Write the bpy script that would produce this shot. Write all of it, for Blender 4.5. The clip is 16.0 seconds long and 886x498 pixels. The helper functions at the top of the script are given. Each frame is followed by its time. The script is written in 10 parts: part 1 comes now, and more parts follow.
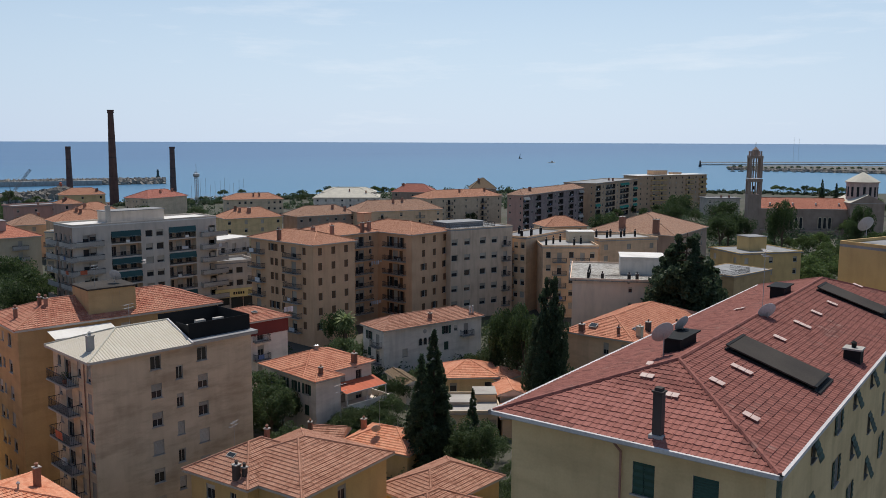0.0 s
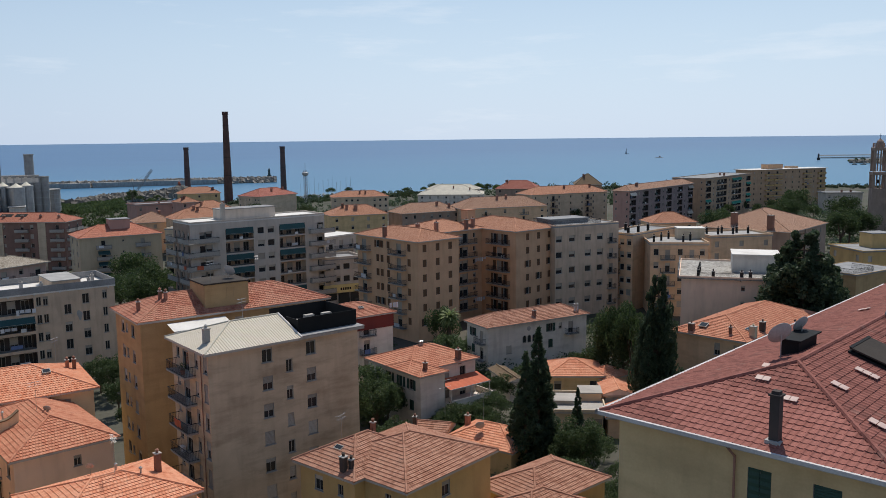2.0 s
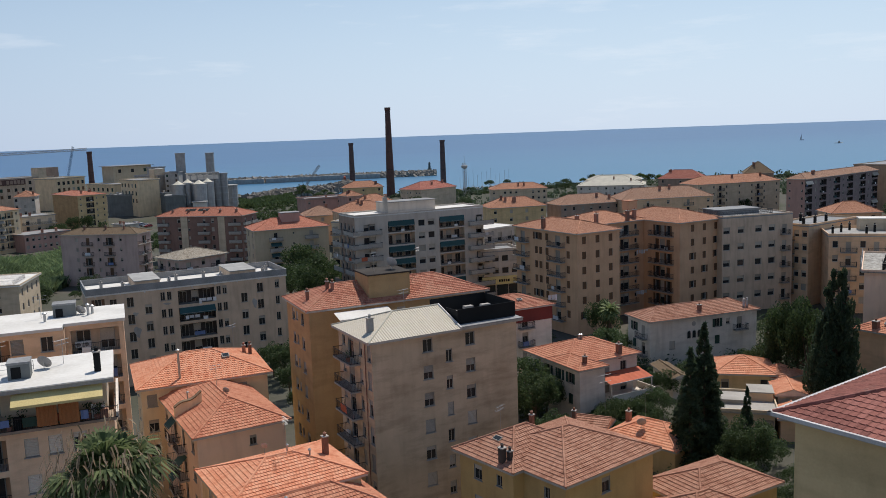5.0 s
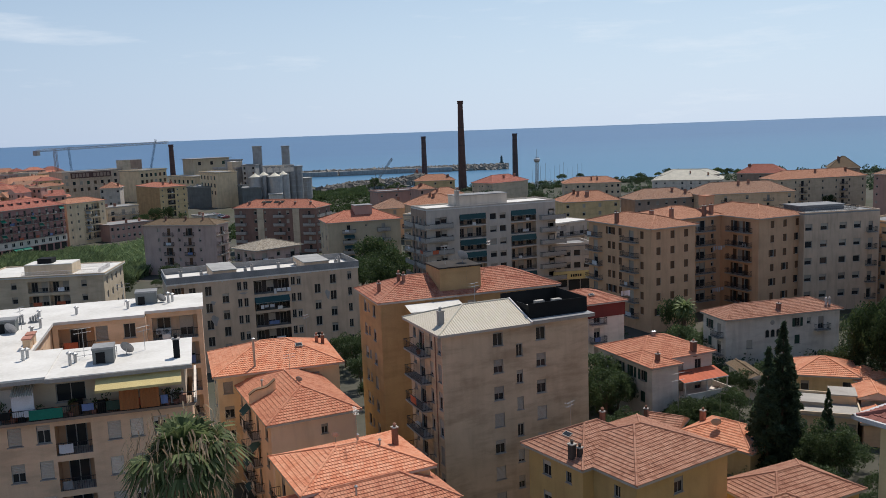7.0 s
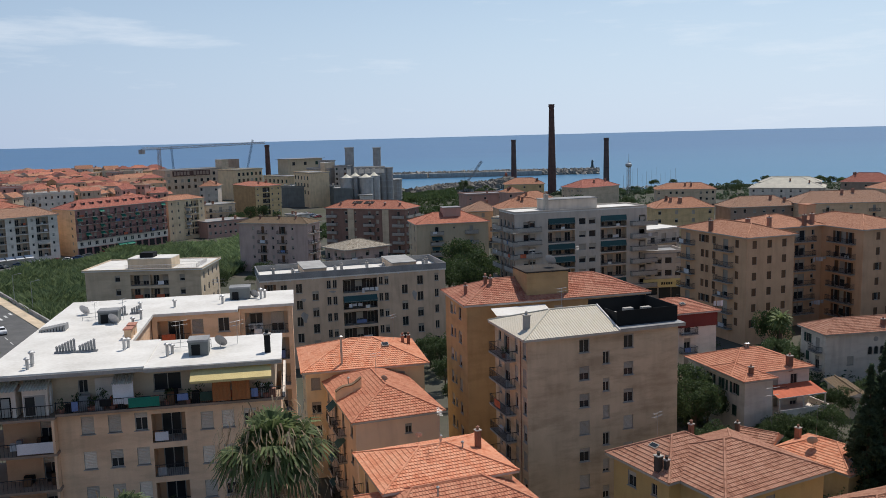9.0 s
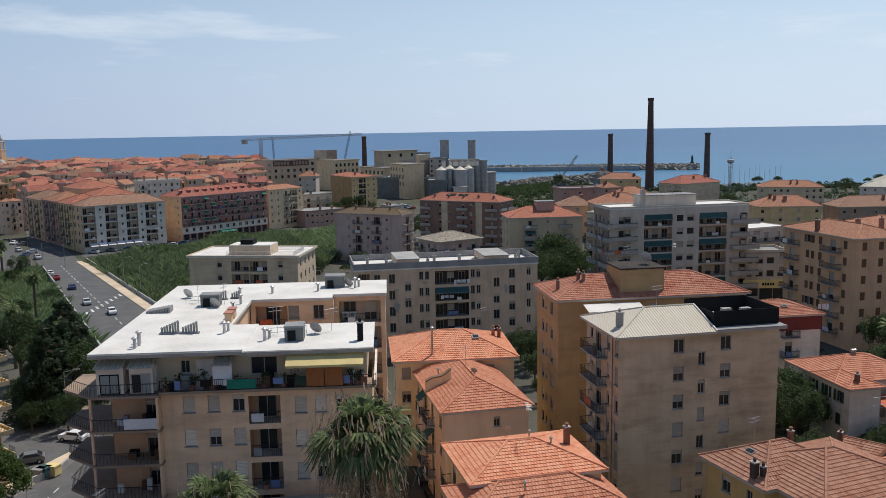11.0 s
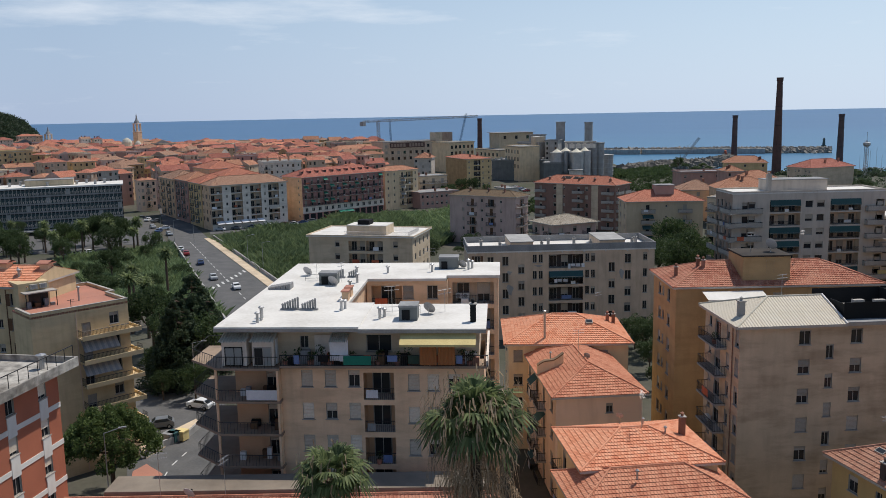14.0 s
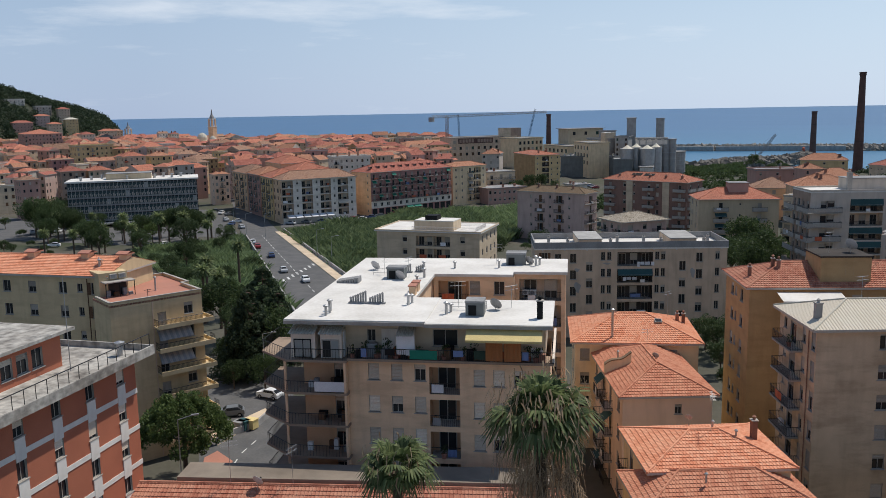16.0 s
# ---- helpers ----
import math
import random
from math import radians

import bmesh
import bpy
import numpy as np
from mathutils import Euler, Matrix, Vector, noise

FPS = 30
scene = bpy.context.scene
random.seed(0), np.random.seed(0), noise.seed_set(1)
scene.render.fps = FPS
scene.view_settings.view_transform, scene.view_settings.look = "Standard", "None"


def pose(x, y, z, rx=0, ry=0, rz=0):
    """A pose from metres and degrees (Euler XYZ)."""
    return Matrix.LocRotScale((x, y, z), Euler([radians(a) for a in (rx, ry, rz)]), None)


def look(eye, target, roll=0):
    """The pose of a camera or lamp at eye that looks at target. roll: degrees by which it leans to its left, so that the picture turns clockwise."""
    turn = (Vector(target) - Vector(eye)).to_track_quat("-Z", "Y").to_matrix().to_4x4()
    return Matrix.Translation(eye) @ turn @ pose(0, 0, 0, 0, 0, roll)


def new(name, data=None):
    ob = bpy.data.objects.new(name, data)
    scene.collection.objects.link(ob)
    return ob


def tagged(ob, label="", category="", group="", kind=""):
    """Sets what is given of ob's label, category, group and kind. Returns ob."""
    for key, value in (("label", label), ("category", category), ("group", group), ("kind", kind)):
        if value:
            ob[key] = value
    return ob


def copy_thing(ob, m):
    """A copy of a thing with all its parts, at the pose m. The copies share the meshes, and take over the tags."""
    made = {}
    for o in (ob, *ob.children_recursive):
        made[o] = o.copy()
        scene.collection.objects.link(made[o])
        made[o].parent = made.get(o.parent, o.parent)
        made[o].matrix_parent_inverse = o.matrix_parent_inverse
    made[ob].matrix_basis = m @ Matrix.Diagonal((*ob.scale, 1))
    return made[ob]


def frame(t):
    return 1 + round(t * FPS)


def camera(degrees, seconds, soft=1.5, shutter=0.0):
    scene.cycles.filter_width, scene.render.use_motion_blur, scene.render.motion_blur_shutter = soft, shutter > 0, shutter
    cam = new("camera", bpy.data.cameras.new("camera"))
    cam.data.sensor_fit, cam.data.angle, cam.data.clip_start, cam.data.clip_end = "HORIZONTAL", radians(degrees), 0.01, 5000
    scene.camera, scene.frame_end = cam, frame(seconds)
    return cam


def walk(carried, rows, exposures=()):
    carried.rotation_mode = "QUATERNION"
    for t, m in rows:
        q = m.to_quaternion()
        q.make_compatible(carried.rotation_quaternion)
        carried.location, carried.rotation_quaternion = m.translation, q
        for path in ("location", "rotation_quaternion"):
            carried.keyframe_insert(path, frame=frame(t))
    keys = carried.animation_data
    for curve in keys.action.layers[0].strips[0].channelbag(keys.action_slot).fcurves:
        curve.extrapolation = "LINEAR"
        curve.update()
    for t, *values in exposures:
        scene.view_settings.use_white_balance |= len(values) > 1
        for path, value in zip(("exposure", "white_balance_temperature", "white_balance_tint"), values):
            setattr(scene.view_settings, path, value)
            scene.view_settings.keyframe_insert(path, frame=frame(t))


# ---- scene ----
# ---- camera ----
cam = camera(55.44, 16.0, soft=0.6)
EYE = 46.0
ROWS = [
    (0.0, 0.000, 0.000, 0.000, 0.00, -7.42, -0.20),
    (0.5, -0.022, 0.059, -0.010, 1.62, -7.27, -0.08),
    (1.0, -0.043, 0.113, -0.020, 3.39, -7.24, 0.08),
    (1.5, -0.063, 0.164, -0.029, 5.07, -7.45, 0.38),
    (2.0, -0.082, 0.211, -0.038, 6.98, -7.61, 0.64),
    (2.5, -0.101, 0.254, -0.045, 9.17, -7.90, 1.05),
    (3.0, -0.119, 0.294, -0.052, 11.41, -8.13, 1.42),
    (3.5, -0.136, 0.330, -0.059, 12.98, -8.13, 1.54),
    (4.0, -0.152, 0.363, -0.065, 14.60, -7.98, 1.73),
    (6.5, -0.225, 0.482, -0.088, 21.38, -8.13, 2.14),
    (7.0, -0.239, 0.498, -0.091, 22.49, -8.17, 2.06),
    (7.5, -0.252, 0.512, -0.094, 23.50, -8.16, 1.89),
    (8.0, -0.264, 0.523, -0.097, 24.58, -8.04, 1.71),
    (8.5, -0.276, 0.533, -0.100, 26.48, -7.91, 1.62),
    (9.0, -0.288, 0.540, -0.102, 28.56, -7.78, 1.48),
    (9.5, -0.300, 0.545, -0.104, 30.43, -7.77, 1.39),
    (12.0, -0.356, 0.551, -0.113, 37.39, -8.65, 0.73),
    (12.5, -0.368, 0.548, -0.115, 38.57, -8.96, 0.77),
    (13.0, -0.379, 0.545, -0.116, 40.02, -9.11, 1.06),
    (13.5, -0.390, 0.541, -0.118, 41.52, -9.18, 1.12),
    (14.0, -0.402, 0.536, -0.120, 42.73, -9.18, 1.10),
    (14.5, -0.414, 0.531, -0.122, 44.15, -9.13, 1.14),
    (15.0, -0.425, 0.526, -0.124, 45.34, -9.17, 1.21),
    (15.5, -0.438, 0.520, -0.127, 46.18, -9.38, 1.17),
    (16.0, -0.450, 0.514, -0.129, 47.33, -9.38, 1.07),
]
walk(cam, [(t, pose(x, y, EYE + z, 90 + pitch, roll, yaw)) for t, x, y, z, yaw, pitch, roll in ROWS], exposures=[(0.0, 0.0), (16.0, 0.0)])

# ---- world and sun ----
SUN_AZ, SUN_EL = 6.0, 62.0          # degrees to the right of +y, above the horizon
world = bpy.data.worlds.new("sky")
scene.world = world
world.use_nodes = True
wn, wl = world.node_tree.nodes, world.node_tree.links
wn.clear()
w_out, w_bg, w_sky = wn.new("ShaderNodeOutputWorld"), wn.new("ShaderNodeBackground"), wn.new("ShaderNodeTexSky")
w_sky.sky_type, w_sky.sun_disc = "NISHITA", False
w_sky.sun_elevation, w_sky.sun_rotation = radians(SUN_EL), radians(SUN_AZ)
w_sky.altitude, w_sky.air_density, w_sky.dust_density, w_sky.ozone_density = 0, 1.15, 0.25, 1.6
w_tc = wn.new("ShaderNodeTexCoord")
# pale sea haze toward the horizon
w_sep, w_abs, w_hz, w_haze = (wn.new("ShaderNode" + k) for k in ("SeparateXYZ", "Math", "ValToRGB", "MixRGB"))
w_abs.operation = "ABSOLUTE"
wl.new(w_tc.outputs["Generated"], w_sep.inputs[0])
wl.new(w_sep.outputs["Z"], w_abs.inputs[0])
wl.new(w_abs.outputs[0], w_hz.inputs["Fac"])
w_hz.color_ramp.interpolation = "EASE"
w_hz.color_ramp.elements[0].position, w_hz.color_ramp.elements[0].color = 0.0, (0.86, 0.86, 0.86, 1)
w_hz.color_ramp.elements[1].position, w_hz.color_ramp.elements[1].color = 0.36, (0.0, 0.0, 0.0, 1)
w_dot, w_rng, w_hcol = (wn.new("ShaderNode" + k) for k in ("VectorMath", "MapRange", "MixRGB"))
w_dot.operation = "DOT_PRODUCT"
w_dot.inputs[1].default_value = (math.sin(radians(SUN_AZ)), math.cos(radians(SUN_AZ)), 0)
wl.new(w_tc.outputs["Generated"], w_dot.inputs[0])
wl.new(w_dot.outputs["Value"], w_rng.inputs["Value"])
w_rng.inputs["From Min"].default_value, w_rng.inputs["From Max"].default_value = 0.3, 1.0
w_hcol.inputs[1].default_value, w_hcol.inputs[2].default_value = (4.05, 5.35, 7.75, 1), (6.5, 7.95, 10.0, 1)
wl.new(w_rng.outputs["Result"], w_hcol.inputs[0])
wl.new(w_hcol.outputs["Color"], w_haze.inputs[2])
wl.new(w_hz.outputs["Color"], w_haze.inputs[0])
wl.new(w_sky.outputs["Color"], w_haze.inputs[1])
# thin streaks of high cloud, and two brighter banks of it low in the sky
def w_node(kind, **k):
    n = wn.new("ShaderNode" + kind)
    for key, v in k.items():
        if key == "op":
            n.operation = v
    return n


def w_math(op, a, b):
    n = w_node("Math", op=op)
    for i, v in enumerate((a, b)):
        if isinstance(v, (int, float)):
            n.inputs[i].default_value = v
        else:
            wl.new(v, n.inputs[i])
    return n.outputs[0]


def cloud_bank(az, half, rise, depth):
    """How much a direction lies in a bank of cloud: round a bearing, within a band above the horizon."""
    d = w_node("VectorMath", op="DOT_PRODUCT")
    d.inputs[1].default_value = (-math.sin(radians(az)), math.cos(radians(az)), 0)
    wl.new(w_tc.outputs["Generated"], d.inputs[0])
    side, band = w_node("MapRange"), w_node("MapRange")
    side.interpolation_type = band.interpolation_type = "SMOOTHSTEP"
    side.inputs["From Min"].default_value, side.inputs["From Max"].default_value = math.cos(radians(half)), math.cos(radians(half * 0.5))
    band.inputs["From Min"].default_value, band.inputs["From Max"].default_value = depth, 0.0
    wl.new(d.outputs["Value"], side.inputs["Value"])
    wl.new(w_math("ABSOLUTE", w_math("SUBTRACT", w_sep.outputs["Z"], rise), 0), band.inputs["Value"])
    return w_math("MULTIPLY", side.outputs["Result"], band.outputs["Result"])


w_map, w_noise, w_ramp, w_mix = (wn.new("ShaderNode" + k) for k in ("Mapping", "TexNoise", "ValToRGB", "MixRGB"))
w_map.inputs["Scale"].default_value, w_map.inputs["Location"].default_value = (2.6, 2.6, 17.0), (0.35, 0.2, 0.1)
w_noise.inputs["Scale"].default_value, w_noise.inputs["Detail"].default_value, w_noise.inputs["Roughness"].default_value = 1.7, 9, 0.62
w_ramp.color_ramp.elements[0].position, w_ramp.color_ramp.elements[1].position = 0.0, 0.42
wl.new(w_tc.outputs["Generated"], w_map.inputs["Vector"])
wl.new(w_map.outputs["Vector"], w_noise.inputs["Vector"])
banks = w_math("ADD", w_math("MULTIPLY", cloud_bank(58, 19, 0.116, 0.03), 0.3), w_math("MULTIPLY", cloud_bank(-25, 13, 0.125, 0.03), 0.22))
banks = w_math("ADD", banks, w_math("MULTIPLY", cloud_bank(-4, 5, 0.13, 0.018), 0.2))
banks = w_math("ADD", banks, w_math("MULTIPLY", cloud_bank(-8, 34, 0.083, 0.016), 0.1))
wl.new(w_math("SUBTRACT", w_math("ADD", w_noise.outputs["Fac"], banks), 0.58), w_ramp.inputs["Fac"])
w_ramp.color_ramp.elements[1].color = (0.85, 0.85, 0.85, 1)
wl.new(w_ramp.outputs["Color"], w_mix.inputs[0])
w_mix.inputs[2].default_value = (9.2, 9.7, 10.4, 1)
wl.new(w_haze.outputs["Color"], w_mix.inputs[1])
wl.new(w_mix.outputs["Color"], w_bg.inputs["Color"])
wl.new(w_bg.outputs["Background"], w_out.inputs["Surface"])
w_bg.inputs["Strength"].default_value = 0.094

sun = new("sun", bpy.data.lights.new("sun", "SUN"))
sun.data.energy, sun.data.angle, sun.data.color = 3.65, radians(0.55), (1.0, 0.94, 0.85)
sun.matrix_world = look((math.sin(radians(SUN_AZ)) * 50, math.cos(radians(SUN_AZ)) * 50, 80 * math.tan(radians(SUN_EL)) * 0.625), (0, 0, 0))


# ---- materials ----
def mat(name, col, col2=None, rough=0.8, metal=0.0, scale=1.0, fine=9.0, bump=0.15, coord="Object", streak=0.0, rand=0.0, spec=0.3, smudge=0.0):
    """A surface that wanders between two colours at two scales, with fine relief; streak: vertical run-off stains; rand: object-wise variation."""
    m = bpy.data.materials.new(name)
    m.use_nodes = True
    n, l = m.node_tree.nodes, m.node_tree.links
    b = n["Principled BSDF"]
    b.inputs["Roughness"].default_value, b.inputs["Metallic"].default_value = rough, metal
    b.inputs["Specular IOR Level"].default_value = spec
    col2 = col2 or tuple(c * 0.75 for c in col)
    tc = n.new("ShaderNodeTexCoord")
    big, small = n.new("ShaderNodeTexNoise"), n.new("ShaderNodeTexNoise")
    big.inputs["Scale"].default_value, big.inputs["Detail"].default_value = scale * 0.35, 5
    small.inputs["Scale"].default_value, small.inputs["Detail"].default_value = fine, 3
    l.new(tc.outputs[coord], big.inputs["Vector"])
    l.new(tc.outputs[coord], small.inputs["Vector"])
    mix = n.new("ShaderNodeMixRGB")
    mix.inputs[1].default_value, mix.inputs[2].default_value = (*col, 1), (*col2, 1)
    ramp = n.new("ShaderNodeValToRGB")
    ramp.color_ramp.elements[0].position, ramp.color_ramp.elements[1].position = 0.35, 0.72
    l.new(big.outputs["Fac"], ramp.inputs["Fac"])
    l.new(ramp.outputs["Color"], mix.inputs[0])
    last = mix.outputs["Color"]
    if streak:
        mp, st = n.new("ShaderNodeMapping"), n.new("ShaderNodeTexNoise")
        mp.inputs["Scale"].default_value = (0.55, 0.55, 0.09)
        st.inputs["Scale"].default_value, st.inputs["Detail"].default_value = 1.9, 8
        l.new(tc.outputs["Object"], mp.inputs["Vector"])
        l.new(mp.outputs["Vector"], st.inputs["Vector"])
        r2 = n.new("ShaderNodeValToRGB")
        r2.color_ramp.elements[0].position, r2.color_ramp.elements[1].position = 0.48, 0.8
        l.new(st.outputs["Fac"], r2.inputs["Fac"])
        k = n.new("ShaderNodeMath")
        k.operation = "MULTIPLY"
        k.inputs[1].default_value = streak
        l.new(r2.outputs["Color"], k.inputs[0])
        m2 = n.new("ShaderNodeMixRGB")
        m2.blend_type = "MULTIPLY"
        m2.inputs[2].default_value = (0.45, 0.42, 0.4, 1)
        l.new(k.outputs[0], m2.inputs[0])
        l.new(last, m2.inputs[1])
        last = m2.outputs["Color"]
    if smudge:                       # broad damp patches, wider than high
        mp, st = n.new("ShaderNodeMapping"), n.new("ShaderNodeTexNoise")
        mp.inputs["Scale"].default_value = (0.11, 0.11, 0.42)
        st.inputs["Scale"].default_value, st.inputs["Detail"].default_value, st.inputs["Roughness"].default_value = 1.6, 7, 0.62
        l.new(tc.outputs["Object"], mp.inputs["Vector"])
        l.new(mp.outputs["Vector"], st.inputs["Vector"])
        r3 = n.new("ShaderNodeValToRGB")
        r3.color_ramp.elements[0].position, r3.color_ramp.elements[1].position = 0.47, 0.66
        r3.color_ramp.elements[1].color = (smudge, smudge, smudge, 1)
        l.new(st.outputs["Fac"], r3.inputs["Fac"])
        m3 = n.new("ShaderNodeMixRGB")
        m3.blend_type = "MULTIPLY"
        m3.inputs[2].default_value = (0.5, 0.46, 0.43, 1)
        l.new(r3.outputs["Color"], m3.inputs[0])
        l.new(last, m3.inputs[1])
        last = m3.outputs["Color"]
    # grain
    g = n.new("ShaderNodeMixRGB")
    g.blend_type = "OVERLAY"
    g.inputs[0].default_value = 0.25 if not streak else 0.1
    l.new(last, g.inputs[1])
    l.new(small.outputs["Fac"], g.inputs[2])
    last = g.outputs["Color"]
    if rand:
        oi, hs = n.new("ShaderNodeObjectInfo"), n.new("ShaderNodeHueSaturation")
        mr = n.new("ShaderNodeMapRange")
        mr.inputs["To Min"].default_value, mr.inputs["To Max"].default_value = 1 - rand, 1 + rand
        l.new(oi.outputs["Random"], mr.inputs["Value"])
        l.new(mr.outputs["Result"], hs.inputs["Value"])
        l.new(last, hs.inputs["Color"])
        last = hs.outputs["Color"]
    l.new(last, b.inputs["Base Color"])
    if bump:
        bp = n.new("ShaderNodeBump")
        bp.inputs["Strength"].default_value, bp.inputs["Distance"].default_value = bump if not streak else bump * 0.4, 0.05
        l.new(small.outputs["Fac"], bp.inputs["Height"])
        l.new(bp.outputs["Normal"], b.inputs["Normal"])
    return m


def tile_mat(name, cols, col_w=0.25, row_h=0.4, geo=False):
    """Clay roof tiles. geo: the tiles are real pieces and differ island by island; otherwise a relief in UV metres."""
    m = bpy.data.materials.new(name)
    m.use_nodes = True
    n, l = m.node_tree.nodes, m.node_tree.links
    b = n["Principled BSDF"]
    b.inputs["Roughness"].default_value, b.inputs["Specular IOR Level"].default_value = 0.85, 0.2
    ramp = n.new("ShaderNodeValToRGB")
    e = ramp.color_ramp.elements
    e[0].color, e[1].color = (*cols[0], 1), (*cols[-1], 1)
    for i, c in enumerate(cols[1:-1]):
        k = e.new((i + 1) / (len(cols) - 1))
        k.color = (*c, 1)
    tc = n.new("ShaderNodeTexCoord")
    stain = n.new("ShaderNodeTexNoise")
    stain.inputs["Scale"].default_value, stain.inputs["Detail"].default_value = 0.5, 6
    l.new(tc.outputs["Object"], stain.inputs["Vector"])
    fine = n.new("ShaderNodeTexNoise")
    fine.inputs["Scale"].default_value = 14
    l.new(tc.outputs["Object"], fine.inputs["Vector"])
    if geo:
        gi = n.new("ShaderNodeObjectInfo" if geo == "single" else "ShaderNodeNewGeometry")
        rnd, height = gi.outputs["Random" if geo == "single" else "Random Per Island"], fine.outputs["Fac"]
    else:
        sep = n.new("ShaderNodeSeparateXYZ")
        l.new(tc.outputs["UV"], sep.inputs[0])

        def op(kind, a, v):
            k = n.new("ShaderNodeMath")
            k.operation = kind
            l.new(a, k.inputs[0])
            k.inputs[1].default_value = v
            return k.outputs[0]
        u, v = op("DIVIDE", sep.outputs[0], col_w), op("DIVIDE", sep.outputs[1], row_h)
        comb = n.new("ShaderNodeCombineXYZ")
        l.new(op("FLOOR", u, 0), comb.inputs[0])
        l.new(op("FLOOR", v, 0), comb.inputs[1])
        wh = n.new("ShaderNodeTexWhiteNoise")
        wh.noise_dimensions = "2D"
        l.new(comb.outputs[0], wh.inputs["Vector"])
        rnd = wh.outputs["Value"]
        s = op("ABSOLUTE", op("SINE", op("MULTIPLY", u, math.pi), 0), 0)
        f = op("MULTIPLY", op("FRACT", v, 0), -0.7)
        ad = n.new("ShaderNodeMath")
        l.new(s, ad.inputs[0])
        l.new(f, ad.inputs[1])
        height = ad.outputs[0]
    mm = n.new("ShaderNodeMath")
    mm.operation = "MULTIPLY_ADD"
    mm.inputs[1].default_value = 0.4 if geo else 0.6
    sub = n.new("ShaderNodeMath")
    sub.operation = "MULTIPLY_ADD"
    sub.inputs[1].default_value, sub.inputs[2].default_value = 1.1, -0.26
    l.new(stain.outputs["Fac"], sub.inputs[0])
    l.new(rnd, mm.inputs[0])
    l.new(sub.outputs[0], mm.inputs[2])
    l.new(mm.outputs[0], ramp.inputs["Fac"])
    ov = n.new("ShaderNodeMixRGB")
    ov.blend_type = "OVERLAY"
    ov.inputs[0].default_value = 0.35
    l.new(ramp.outputs["Color"], ov.inputs[1])
    l.new(fine.outputs["Fac"], ov.inputs[2])
    last = ov.outputs["Color"]
    if not geo:                      # one roof slope is older than the next
        isl, hv, mr = n.new("ShaderNodeNewGeometry"), n.new("ShaderNodeHueSaturation"), n.new("ShaderNodeMapRange")
        mr.inputs["To Min"].default_value, mr.inputs["To Max"].default_value = 0.7, 1.2
        l.new(isl.outputs["Random Per Island"], mr.inputs["Value"])
        l.new(mr.outputs["Result"], hv.inputs["Value"])
        l.new(last, hv.inputs["Color"])
        last = hv.outputs["Color"]
    l.new(last, b.inputs["Base Color"])
    bp = n.new("ShaderNodeBump")
    bp.inputs["Strength"].default_value, bp.inputs["Distance"].default_value = (0.2, 0.02) if geo else (1.0, 0.07)
    l.new(height, bp.inputs["Height"])
    l.new(bp.outputs["Normal"], b.inputs["Normal"])
    return m


def leaf_mat(name, a, c):
    m = bpy.data.materials.new(name)
    m.use_nodes = True
    n, l = m.node_tree.nodes, m.node_tree.links
    b = n["Principled BSDF"]
    b.inputs["Roughness"].default_value, b.inputs["Specular IOR Level"].default_value = 0.6, 0.25
    gi, mix = n.new("ShaderNodeNewGeometry"), n.new("ShaderNodeMixRGB")
    mix.inputs[1].default_value, mix.inputs[2].default_value = (*a, 1), (*c, 1)
    l.new(gi.outputs["Random Per Island"], mix.inputs[0])
    oi, hs, mr = n.new("ShaderNodeObjectInfo"), n.new("ShaderNodeHueSaturation"), n.new("ShaderNodeMapRange")
    mr.inputs["To Min"].default_value, mr.inputs["To Max"].default_value = 0.8, 1.2
    l.new(oi.outputs["Random"], mr.inputs["Value"])
    l.new(mr.outputs["Result"], hs.inputs["Value"])
    l.new(mix.outputs["Color"], hs.inputs["Color"])
    l.new(hs.outputs["Color"], b.inputs["Base Color"])
    tr, ad = n.new("ShaderNodeBsdfTranslucent"), n.new("ShaderNodeMixShader")
    ad.inputs[0].default_value = 0.45
    l.new(hs.outputs["Color"], tr.inputs["Color"])
    l.new(b.outputs["BSDF"], ad.inputs[1])
    l.new(tr.outputs["BSDF"], ad.inputs[2])
    l.new(ad.outputs["Shader"], n["Material Output"].inputs["Surface"])
    return m


def glass_mat(name, col=(0.02, 0.025, 0.03), rough=0.08):
    m = bpy.data.materials.new(name)
    m.use_nodes = True
    b = m.node_tree.nodes["Principled BSDF"]
    b.inputs["Base Color"].default_value = (*col, 1)
    b.inputs["Roughness"].default_value, b.inputs["Specular IOR Level"].default_value = rough, 0.3
    return m


